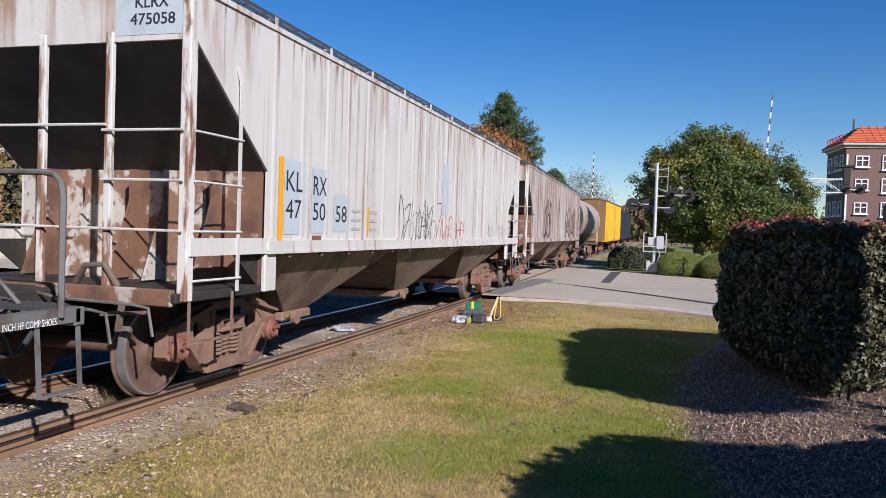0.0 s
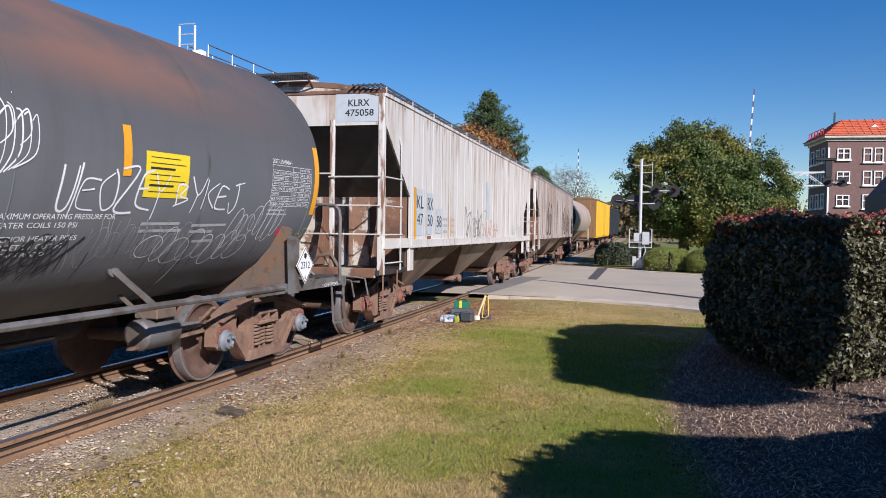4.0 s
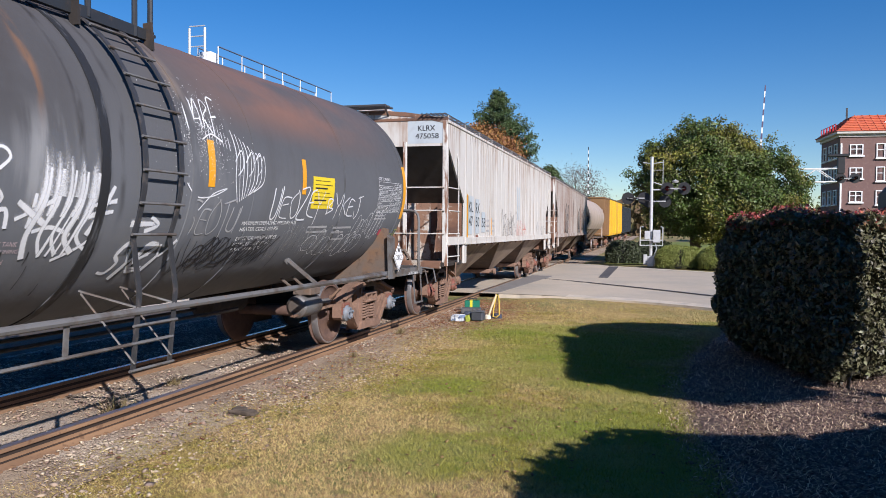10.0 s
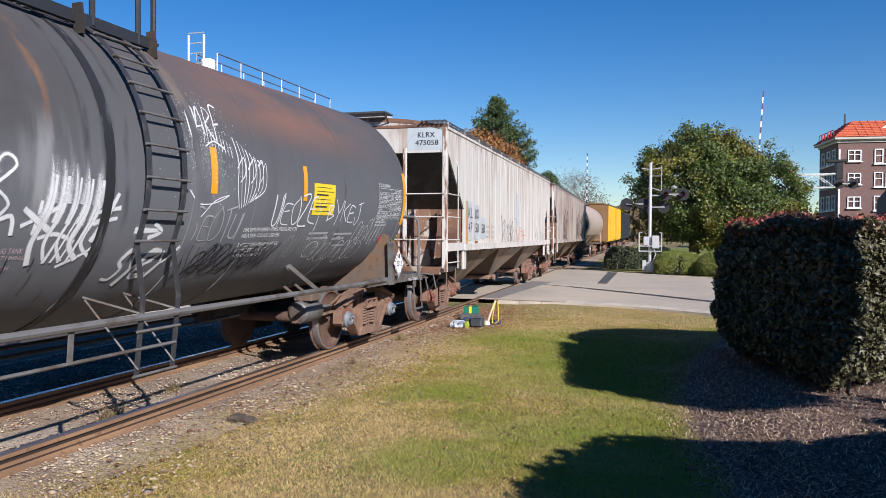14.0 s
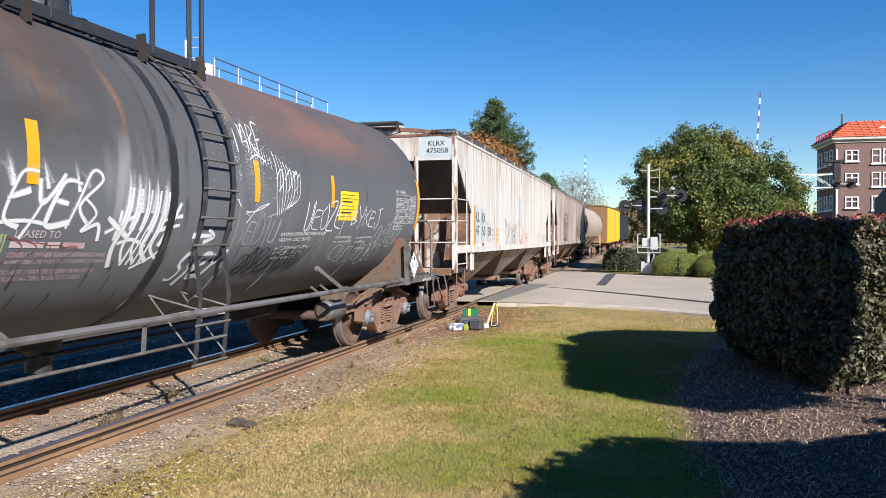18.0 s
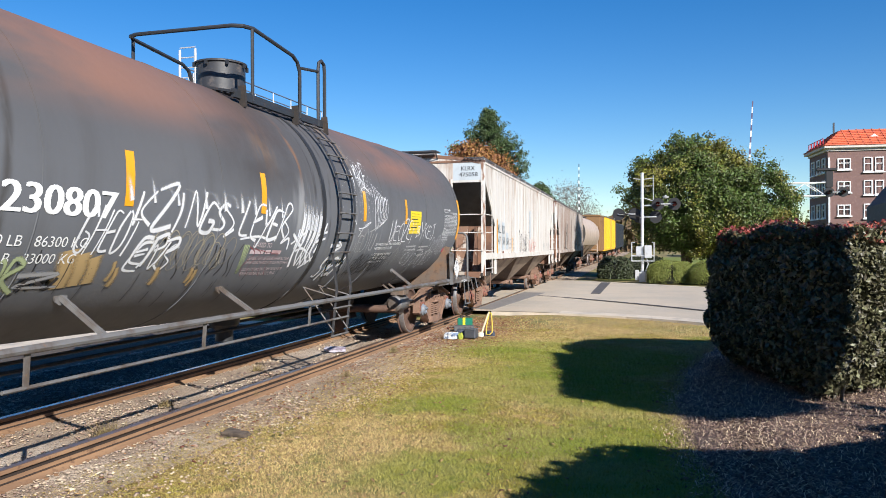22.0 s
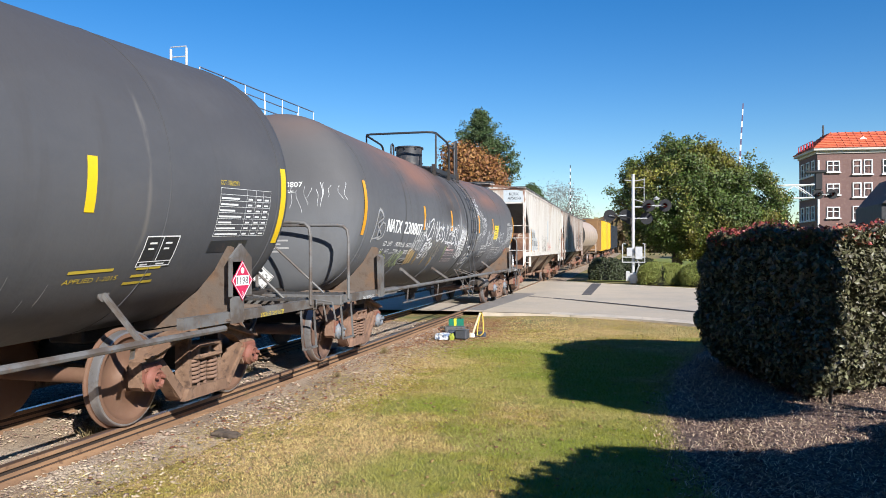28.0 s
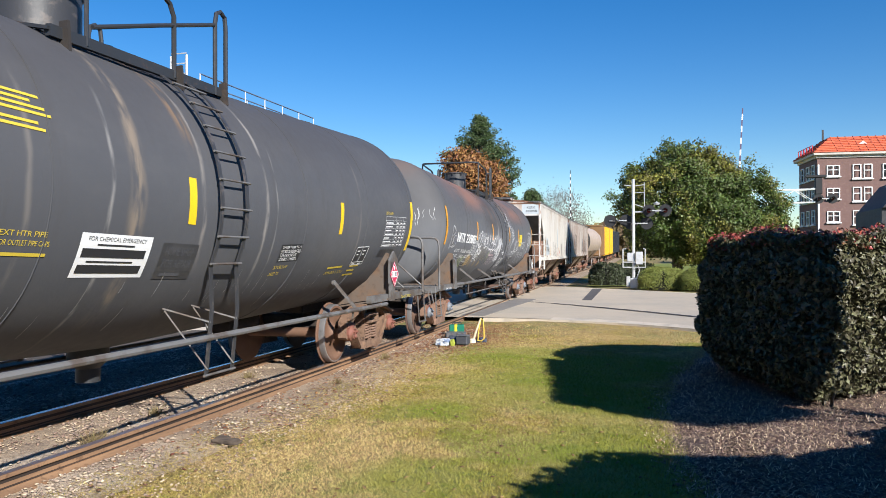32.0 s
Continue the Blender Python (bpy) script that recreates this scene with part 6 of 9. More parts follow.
decal("reporting_mark", [("NATX  230807", -0.13, 2.60, 0.78, 0.080), ("CAPY  23540  US GAL", -0.10, 2.515, 0.64, 0.043), ("CAPY  89 109    L", -0.11, 2.425, 0.52, 0.043)], head_a, WHITE_INK, tank_a, "white lettering on the tank head")
stroke_set("graffiti", 0.46, 2.22, 0.50, 0.48, "zig", 6, 0.008, head_a, SPRAY, tank_a, "white scratched graffiti on the tank head", 140)
stroke_set("graffiti", 0.92, 2.42, 0.34, 0.26, "zig", 4, 0.008, head_a, SPRAY, tank_a, "white scratched graffiti on the tank head", 141)
decal("small_stencil", [(None, 0.02, 1.80 - 0.055 * i, 0.40 - 0.12 * (i % 2), 0.026) for i in range(4)], head_a, STENCIL_DIM, tank_a)
diamond(tank_a, Matrix.Translation(head_a(-0.06, 1.27, 0.05)) @ Matrix.Rotation(radians(-90), 4, 'Z') @ Matrix.Rotation(radians(12), 4, 'Y'), 0.20, DIAMOND_WHITE, ("2312", "6"), BLACK_INK, "white diamond hazard placard")
diamond(tank_a, Matrix.Translation((1.50, 6.55, 1.25)), 0.23, DIAMOND_WHITE, ("2312", "6"), BLACK_INK, "white diamond hazard placard")
decal("shoe_stencil", [("2 INCH HF COMP SHOES", 7.2, 0.93, 0.5, 0.05), ("2 INCH HF COMP SHOES", -7.12, 0.93, 0.5, 0.045)], lambda u, v, lift=0.0: Vector((1.434, u, v)), WHITE_INK, tank_a)

# dark grey tank
stripes(tank_b, surf_b, [(3.14, -0.34, 0.44, 0.11), (6.26, -0.66, 0.88, 0.12), (-0.42, -0.25, 0.44, 0.12), (-3.9, -0.3, 0.44, 0.11), (-6.35, -0.66, 0.88, 0.12)], YELLOW_FRESH)
stencil_table(tank_b, surf_b, 5.0, -0.56, 1.02, 0.50)
decal("specification_stencil", [("DOT 111A100W1", 5.0, -0.03, 0.34, 0.05)], surf_b, YELLOW_INK, tank_b)
decal("stencil_ground", [(None, 3.98, -0.85, 0.48, 0.31)], surf_b, BLACK_INK, tank_b, "black stencil panel")
decal("wheel_stencil", [(None, 3.98, -0.85, 0.48, 0.012), (None, 3.98, -0.552, 0.48, 0.012), (None, 3.98, -0.85, 0.012, 0.31), (None, 4.45, -0.85, 0.012, 0.31), (None, 4.215, -0.79, 0.01, 0.24), (None, 3.98, -0.80, 0.48, 0.01)] + [(None, u, -0.62 - 0.055 * q, 0.10 - 0.02 * q, 0.018) for u in (4.05, 4.27) for q in range(2)] + [(None, 4.03, -0.832, 0.1, 0.016), (None, 4.25, -0.832, 0.12, 0.016)], lambda u, v, lift=0.0: surf_b(u, v, 0.003), WHITE_INK, tank_b, "white framed stencil box")
decal("lining_stencil", [(None, 3.2, -0.87, 0.52, 0.03), ("APPLIED 1-2015", 3.2, -0.97, 0.62, 0.05), (None, 4.02, -0.88, 0.34, 0.03), (None, 4.0, -0.96, 0.28, 0.03), (None, 3.95, -1.04, 0.4, 0.03)], surf_b, YELLOW_INK, tank_b, "yellow stencil on the shell")
decal("ownership_panel", [(None, 1.55, -0.68, 0.56, 0.22)], surf_b, BLACK_INK, tank_b, "black ownership panel")
decal("ownership_stencil", [("OWNERSHIP SUBJECT TO A", 1.57, -0.52, 0.50, 0.04), ("SECURITY AGREEMENT FILED", 1.57, -0.57, 0.52, 0.04), ("WITH THE INTERSTATE", 1.57, -0.62, 0.42, 0.04), ("COMMERCE COMMISSION", 1.57, -0.67, 0.46, 0.04)], lambda u, v, lift=0.0: surf_b(u, v, 0.003), WHITE_INK, tank_b)
decal("small_stencil", [("DOT-OPR. VALVE", 1.54, -0.78, 0.34, 0.045), ("LEASED TO", 1.5, -0.87, 0.24, 0.045)], surf_b, YELLOW_INK, tank_b)
ph = decal("emergency_panel", [(None, -1.74, -0.78, 0.86, 0.38)], surf_b, WHITE_INK, tank_b, "white emergency contact panel")
decal("panel_line", [("FOR CHEMICAL EMERGENCY", -1.66, -0.46, 0.7, 0.035), (None, -1.70, -0.60, 0.76, 0.075), (None, -1.70, -0.74, 0.76, 0.075), (None, -1.55, -0.50, 0.45, 0.015), (None, -1.62, -0.645, 0.55, 0.015)], lambda u, v, lift=0.0: surf_b(u, v, 0.003), BLACK_INK, ph)
decal("shop_panel", [(None, -0.72, -0.80, 0.55, 0.36)], surf_b, mat("painted out panel", (0.045, 0.046, 0.052), 0.45, 0, [(5, (0.065, 0.065, 0.07), 0.45, 0.65, 0.7)]), tank_b, "painted out dark panel")
decal("shop_line", [("HOME SHOP", -0.66, -0.56, 0.42, 0.085), ("FOR REPAIR", -0.66, -0.68, 0.44, 0.085), (None, -0.64, -0.765, 0.3, 0.03)], lambda u, v, lift=0.0: surf_b(u, v, 0.003), GREY_TANK2, tank_b)
decal("heater_stencil", [(None, -2.55, 0.30, 0.42, 0.022), (None, -2.55, 0.345, 0.36, 0.022), (None, -2.55, 0.42, 0.5, 0.022), (None, -2.55, 0.465, 0.45, 0.022), (None, -2.55, 0.51, 0.33, 0.022), (None, -2.55, 0.555, 0.42, 0.022), ("EXT HTR PIPE", -2.5, -0.46, 0.42, 0.04), ("NO INLET OR OUTLET PIPE CAPS", -2.7, -0.53, 0.66, 0.04), (None, -2.5, -0.61, 0.45, 0.026)], surf_b, YELLOW_INK, tank_b, "yellow stencil on the shell")
decal("faded_patch", [(None, 5.0, -0.74, 0.72, 0.13)], surf_b, DARK_PIPE, tank_b, "painted over dark patch")
diamond(tank_b, Matrix.Translation((1.475, 5.43, 1.36)), 0.21, DIAMOND_RED, ("1198", "3"), DIAMOND_WHITE, "red diamond hazard placard")
ws_ = Shape()
ws_.prism([(5.22, 1.2), (5.64, 1.2), (5.64, 1.6), (5.43, 1.75), (5.22, 1.6)], 1.44, 1.47, 'x')
part("placard_holder", ws_, FRAME_GREY, tank_b)
decal("shoe_stencil", [("2 INCH HF COMP SHOES", 5.9, 0.93, 0.55, 0.05)], lambda u, v, lift=0.0: Vector((1.434, u, v)), YELLOW_INK, tank_b)
for k, (uu, ww, nn) in enumerate(((-2.5, 3.0, 10), (0.2, 3.0, 12))):
    stroke_set("drip_stain", uu, -1.4, ww, 0.7, "drip", nn, 0.014, surf_b, SPRAY_DIM, tank_b, "pale dried drips down the shell", 150 + k)

# white hopper
decal("reflective_stripe", [(None, -6.03, 1.54, 0.11, 0.90)], surf_h, YELLOW_REFLECT, hop_a, "yellow reflective stripe")
for u, z, w, h in ((-5.90, 1.60, 0.50, 0.82), (-5.24, 1.62, 0.47, 0.76), (-4.62, 1.64, 0.50, 0.47), (0.10, 1.98, 0.42, 0.95)):
    decal("stencil_panel", [(None, u, z, w, h)], surf_h, PLATE_GREY, hop_a, "pale grey repainted panel")
over_h = lambda u, v, lift=0.0: surf_h(u, v, 0.003 + lift)
decal("reporting_mark", [("KL", -5.86, 2.08, 0.38, 0.22), ("47", -5.86, 1.78, 0.36, 0.21), ("RX", -5.20, 2.07, 0.36, 0.22), ("50", -5.20, 1.77, 0.34, 0.21), ("58", -4.56, 1.76, 0.34, 0.21)], over_h, BLACK_INK, hop_a, "black reporting mark")
decal("reflective_stripe", [(None, -3.55, 1.58, 0.10, 0.40)], surf_h, YELLOW_REFLECT, hop_a, "yellow reflective stripe")
decal("data_plate", [(None, -5.2, 1.45, 0.24, 0.14)], over_h, TRUCK_RED, hop_a, "small rusty data plate")
decal("small_stencil", [(None, -4.05 + 0.6 * (i % 2), 1.9 - 0.12 * (i // 2), 0.3, 0.04) for i in range(6)], surf_h, STENCIL_DIM, hop_a)
scribble("graffiti", -2.3, 1.50, 2.3, 0.62, 8, 0.030, surf_h, SPRAY_BLACK, hop_a, "black sprayed graffiti on the side", 201)
scribble("graffiti", 0.0, 1.52, 1.7, 0.42, 6, 0.028, surf_h, SPRAY_RED, hop_a, "red sprayed graffiti on the side", 202)
stroke_set("graffiti", -1.9, 1.46, 1.6, 0.5, "loop", 5, 0.016, surf_h, SPRAY_BLACK, hop_a, "black sprayed graffiti on the side", 203)
scribble("graffiti", 3.9, 1.6, 0.5, 0.3, 3, 0.03, surf_h, SPRAY_DIM, hop_a, "faded graffiti on the side", 204)
scribble("graffiti", 4.8, 1.5, 1.2, 0.3, 4, 0.03, surf_h, SPRAY_DIM, hop_a, "faded graffiti on the side", 205)
def rust_runs(car, surf, u, w, top, low, high, count, thick, label, seed):
    """Rust that starts at an edge and dies out downwards, in loose groups."""
    rng = random.Random(seed)
    sp = Spray(surf)
    for i in range(count):
        a = u + w * (i + rng.random()) / count + 0.25 * math.sin(i * 1.7)
        ln, wd = rng.uniform(low, high), thick * rng.uniform(0.5, 1.3)
        sp.line([(a, top), (a + 0.006, top - ln * 0.5), (a, top - ln)], wd, (rng.uniform(0.35, 0.65), 0.0), 4)
    sp.mesh("rust_run", RUST_RUN, car, label)


rust_runs(hop_a, surf_h, -7.2, 14.0, 3.70, 0.10, 0.40, 60, 0.11, "brown rust under the roof edge", 210)
rust_runs(hop_a, surf_h, -7.3, 4.0, 3.70, 0.15, 0.50, 14, 0.20, "brown rust under the roof edge", 212)
rust_runs(hop_a, surf_h, -5.6, 12.6, 3.66, 0.6, 1.9, 34, 0.035, "thin rust runs down the side", 211)
end_h = lambda u, v, lift=0.0: Vector((u, -7.58 - 0.024 - lift, v))
rust_runs(hop_a, end_h, 0.35, 1.0, 3.84, 0.08, 0.20, 14, 0.16, "orange rust over the end panel", 213)
pe = decal("end_plate", [(None, 0.80, 3.34, 0.70, 0.44)], end_h, PLATE_GREY, hop_a, "pale grey repainted end panel")
decal("end_mark", [("KLRX", 1.00 + 0.005 * k, 3.58, 0.34, 0.10, 0.001 * k) for k in (0, 1)] + [("475058", 0.95 + 0.005 * k, 3.43, 0.46, 0.10, 0.001 * k) for k in (0, 1)], lambda u, v, lift=0.0: end_h(u, v, 0.003 + lift), BLACK_INK, pe)
# far cars
for u in (-5.0, 2.0, 4.5):
    stroke_set("graffiti", u, 1.5, 1.6, 1.3, "loop", 4, 0.16, surf_h2, SPRAY_BLACK, hop_b, "large black sprayed graffiti on the side", int(210 + u))

# ---- ground ----
def land_z(x, y):
    """The lawn is level; it rises to the road, and beyond it follows the line."""
    z = 0.0
    if y > 17:
        z += 0.09 * min(1.0, (y - 17) / 3)
    if y > 40:
        z += 0.0001 * (min(y, 130) - 40) ** 2
    return z


def near_kerb(x):
    d = max(0.0, x + 4)
    return 20.1 - (0.077 * d * d if d < 6 else 2.77 + 0.92 * (d - 6))


def far_kerb(x):
    d = x + 4
    return 39.3 - (0.85 * d if d > 0 else 0.0)


ROAD = mat("worn pale asphalt", (0.47, 0.395, 0.305), 0.85, 0, [(0.35, (0.38, 0.335, 0.275), 0.4, 0.65, 0.8), (6, (0.50, 0.44, 0.36), 0.5, 0.7, 0.5), (60, (0.38, 0.35, 0.31), 0.55, 0.7, 0.6)], (90, 0.004))
CONCRETE = mat("pale concrete", (0.58, 0.50, 0.40), 0.85, 0, [(1.2, (0.37, 0.33, 0.28), 0.45, 0.65, 0.8), (40, (0.34, 0.31, 0.27), 0.55, 0.7, 0.5)], (70, 0.003))
TAR = mat("dark tar patch", (0.07, 0.065, 0.065), 0.8, 0, [(5, (0.11, 0.10, 0.10), 0.45, 0.65, 0.8)], (60, 0.004))
EARTH = mat("dry lawn soil", (0.30, 0.215, 0.08), 0.95, 0, [(0.45, (0.10, 0.13, 0.03), 0.42, 0.62, 0.9), (2.2, (0.23, 0.18, 0.09), 0.48, 0.66, 0.8), (25, (0.09, 0.085, 0.035), 0.5, 0.7, 0.6)], (40, 0.01))
BALLAST = mat("dusty ballast bed", (0.40, 0.305, 0.215), 0.95, 0, [(1.3, (0.27, 0.20, 0.145), 0.44, 0.60, 0.9), (0.7, (0.58, 0.48, 0.38), 0.52, 0.66, 0.75), (22, (0.50, 0.41, 0.31), 0.52, 0.68, 0.7), (60, (0.14, 0.10, 0.075), 0.50, 0.62, 0.85)], (45, 0.02))
STONE = mat("ballast stone", (0.45, 0.36, 0.275), 0.9, 0, [(0.8, (0.29, 0.18, 0.125), 0.42, 0.6, 0.8), (9, (0.30, 0.235, 0.185), 0.45, 0.65, 0.8)], (50, 0.003), island=0.45)
# Darker copies of stone and bed, to deepen the train's shade in colour.
STONE_SHADE = mat("ballast stone darkened for shade", (0.30, 0.27, 0.25), 0.9, 0, [(0.8, (0.12, 0.105, 0.10), 0.42, 0.6, 0.85)], (50, 0.003), island=0.55)
BED_SHADE = mat("ballast bed darkened for shade", (0.085, 0.066, 0.052), 0.95, 0, [(2, (0.055, 0.044, 0.036), 0.42, 0.62, 0.8), (30, (0.17, 0.135, 0.11), 0.55, 0.7, 0.8)], (45, 0.02))
MULCH = mat("purple brown mulch", (0.075, 0.048, 0.042), 0.95, 0, [(3, (0.12, 0.08, 0.065), 0.45, 0.65, 0.8), (30, (0.045, 0.03, 0.026), 0.5, 0.68, 0.8)], (40, 0.015))
CHIP = mat("mulch chip", (0.155, 0.098, 0.076), 0.9, 0, (), (), island=0.8)
BLADE = mat("grass blade", (0.305, 0.236, 0.058), 0.75, 0, [(0.55, (0.47, 0.335, 0.155), 0.40, 0.58, 0.95), (3.5, (0.45, 0.31, 0.145), 0.48, 0.62, 0.8), (0.33, (0.16, 0.225, 0.016), 0.56, 0.66, 0.6), (6.0, (0.09, 0.13, 0.015), 0.56, 0.68, 0.7)], (), island=0.5, spec=0.25)


def patch(m, x, y, r, colour, strength):
    """A worn or lush patch of another tint on the ground, round a place, with a ragged edge."""
    n, l = m.node_tree.nodes, m.node_tree.links
    bs = n["Principled BSDF"]
    out = bs.inputs["Base Color"].links[0].from_socket
    tc = n.new("ShaderNodeTexCoord")
    nz = n.new("ShaderNodeTexNoise")
    nz.inputs["Scale"].default_value, nz.inputs["Detail"].default_value = 1.7, 6.0
    l.new(tc.outputs["Object"], nz.inputs["Vector"])
    sh = n.new("ShaderNodeVectorMath")
    sh.operation = 'MULTIPLY_ADD'
    sh.inputs[1].default_value = (r, r, 0)
    l.new(nz.outputs["Color"], sh.inputs[0])
    l.new(tc.outputs["Object"], sh.inputs[2])
    ds = n.new("ShaderNodeVectorMath")
    ds.operation = 'DISTANCE'
    ds.inputs[1].default_value = (x + r / 2, y + r / 2, 0)
    l.new(sh.outputs[0], ds.inputs[0])
    mr = n.new("ShaderNodeMapRange")
    mr.interpolation_type = 'SMOOTHSTEP'
    for i, v in enumerate((r * 0.35, r, strength, 0.0)):
        mr.inputs[i + 1].default_value = v
    l.new(ds.outputs["Value"], mr.inputs[0])
    mx = n.new("ShaderNodeMix")
    mx.data_type = 'RGBA'
    l.new(mr.outputs[0], mx.inputs["Factor"])
    l.new(out, mx.inputs[6])
    mx.inputs[7].default_value = (*colour, 1)
    l.new(mx.outputs[2], bs.inputs["Base Color"])


# The first three retone the shaded lawn in colour; the rest are growth.
for m, lush in ((BLADE, (0.185, 0.235, 0.020)), (EARTH, (0.12, 0.16, 0.028))):
    for x, y, r in ((-0.5, 12.9, 1.3), (-0.5, 9.4, 1.1), (-0.35, 6.5, 1.2), (-1.6, 10.5, 1.6), (-0.3, 7.7, 0.9), (-2.4, 13.5, 1.7), (-1.9, 5.9, 0.7), (-0.2, 5.6, 0.8), (-0.7, 12.2, 1.6), (-2.6, 8.6, 0.7)):
        patch(m, x, y, r * 1.25, lush, 0.55)
LEAF_FALL = mat("fallen brown leaf", (0.26, 0.15, 0.07), 0.8, 0, (), (), island=0.55)


def ground_sheet():
    xs = np.concatenate([[-2600, -900, -300, -120, -60, -40], np.arange(-30, 30.1, 1.0), [40, 60, 120, 300, 900, 2600]])
    ys = np.concatenate([[-2600, -900, -300, -100, -40, -20], np.arange(-10, 60.1, 1.0), [65, 70, 80, 90, 100, 115, 130, 200, 400, 900, 2600]])
    v, f = [], []
    for y in ys:
        for x in xs:
            z = land_z(x, y)
            if x < -3.4 and abs(x) < 200:
                z -= 0.05 + (0.25 if x < -9 and y < 36 else 0.0)
            v.append((x, y, z - (0.03 if 19 < y < 45 else 0)))
    n = len(xs)
    for j in range(len(ys) - 1):
        for i in range(n - 1):
            f.append((j * n + i, j * n + i + 1, (j + 1) * n + i + 1, (j + 1) * n + i))
    ob = new("ground", soup("ground", v, f, EARTH, True))
    return tagged(ob, "patchy dry lawn and bare earth", "ground", kind="structure")


ground_sheet()


def strip(name, material, left, right, ys, lift, label, category):
    """A sheet between two lines x = left(y), right(y)."""
    v, f = [], []
    for i, y in enumerate(ys):
        for x in (left(y), right(y)):
            v.append((x, y, lift(x, y)))
    for i in range(len(ys) - 1):
        f.append((2 * i, 2 * i + 1, 2 * i + 3, 2 * i + 2))
    ob = new(name, soup(name, v, f, material, True))
    return tagged(ob, label, category, kind="structure")


EDGE = [0.35 * math.sin(y * 0.9) + 0.2 * math.sin(y * 2.3 + 1) for y in range(-40, 60)]


def ballast_edge(y):
    i = int(math.floor(y)) + 40
    k = y - math.floor(y)
    e = EDGE[i % 100] * (1 - k) + EDGE[(i + 1) % 100] * k
    return line_x(y) + 1.72 + 0.35 * e


strip("ballast", BED_SHADE, lambda y: line_x(y) - 3.25, lambda y: line_x(y) - 0.8, [-30 + 0.5 * i for i in range(102)], lambda x, y: -0.008, "stone ballast behind the track, darkened for shade", "ballast")
# Added dark strip: the train's shade on the street, put into colour.
strip("gutter", BED_SHADE, lambda y: line_x(y) - 6.3, lambda y: line_x(y) - 4.25, [-19.5 + 0.5 * i for i in range(76)], lambda x, y: -0.184, "dark strip for the train's shade along the street edge", "gutter")
strip("ballast", BED_SHADE, lambda y: line_x(y) - 4.6, lambda y: line_x(y) - 3.25, [-30 + 0.5 * i for i in range(102)], lambda x, y: -0.008 if x > line_x(y) - 3.5 else -0.27, "ballast shoulder darkened for shade, falling to the street", "ballast")
strip("ballast", BALLAST, lambda y: line_x(y) - 0.84, ballast_edge, [-30 + 0.5 * i for i in range(102)], lambda x, y: -0.012, "dusty stone ballast under the track", "ballast")
strip("ballast", BALLAST, lambda y: line_x(y) - 2.6, lambda y: line_x(y) + 1.9, [39 + i for i in range(100)], lambda x, y: line_z(y) - 0.12, "dusty stone ballast under the track", "ballast")


def road():
    v, f = [], []
    xs = [-60, -40, -30, -20, -15] + [-12 + 0.5 * i for i in range(45)] + [12, 15, 20, 30]
    for x in xs:
        a, b = near_kerb(x), far_kerb(x)
        for k in (0, 0.03, 0.5, 0.97, 1.0):
            y = a + (b - a) * k
            v.append((x, y, 0.125 if abs(x - line_x(y)) < 3 else 0.105))
    for i in range(len(xs) - 1):
        for k in range(4):
            f.append((i * 5 + k, (i + 1) * 5 + k, (i + 1) * 5 + k + 1, i * 5 + k + 1))
    tagged(new("road", soup("road", v, f, ROAD, True)), "pale worn asphalt road crossing the track", "road", kind="structure")
    for name, edge, w in (("near", near_kerb, 0.75), ("far", lambda x: far_kerb(x) - 0.75, 0.75)):
        s = Shape()
        xk = [-4.5 + 0.6 * i for i in range(26)]
        for a, b in zip(xk, xk[1:]):
            p = [(a + 0.004, edge(a)), (b - 0.004, edge(b)), (b - 0.004, edge(b) + w), (a + 0.004, edge(a) + w)]
            s.prism(p, -0.05, 0.112, 'z')
        single("gutter", s, CONCRETE, "pale concrete gutter along the road", "gutter", kind="structure")
    k = Shape()
    pts = [(-5.2 + 0.6 * i, 27.6 - 0.45 * i - 0.062 * max(0, i - 3) ** 1.5) for i in range(16)]
    for a, b in zip(pts, pts[1:]):
        k.bar((a[0], a[1], 0.128), (b[0], b[1], 0.122), 0.16, 0.006)
    single("tar_seam", k, TAR, "dark tar seam across the road", "seam", kind="structure")
    k = Shape()
    k.prism([(-2.62, 28.6), (-2.28, 28.6), (-2.5, 37.6), (-2.95, 37.6)], 0.10, 0.123, 'z')
    single("tar_patch", k, TAR, "dark tar patch on the road", "patch", kind="structure")
    k = Shape()
    k.prism([(-5.25, 20.6), (-4.55, 20.5), (-4.3, 28.4), (-5.1, 28.6)], 0.12, 0.137, 'z')
    single("asphalt_patch", k, mat("grey asphalt patch", (0.2, 0.185, 0.175), 0.85, 0, [(4, (0.25, 0.23, 0.21), 0.45, 0.65, 0.7)], (80, 0.004)), "grey asphalt patch beside the rail", "patch", kind="structure")


road()


def verge():
    grass = mat("green verge grass", (0.15, 0.19, 0.03), 0.9, 0, [(0.6, (0.26, 0.22, 0.06), 0.48, 0.66, 0.8), (9, (0.09, 0.13, 0.02), 0.5, 0.7, 0.6)], (30, 0.02))
    strip("verge", grass, lambda y: -3.6 + 0.03 * (y - 39), lambda y: 30.0, [41 + i for i in range(60)], lambda x, y: land_z(x, y) + 0.03, "green mown grass beyond the crossing", "grass")


verge()


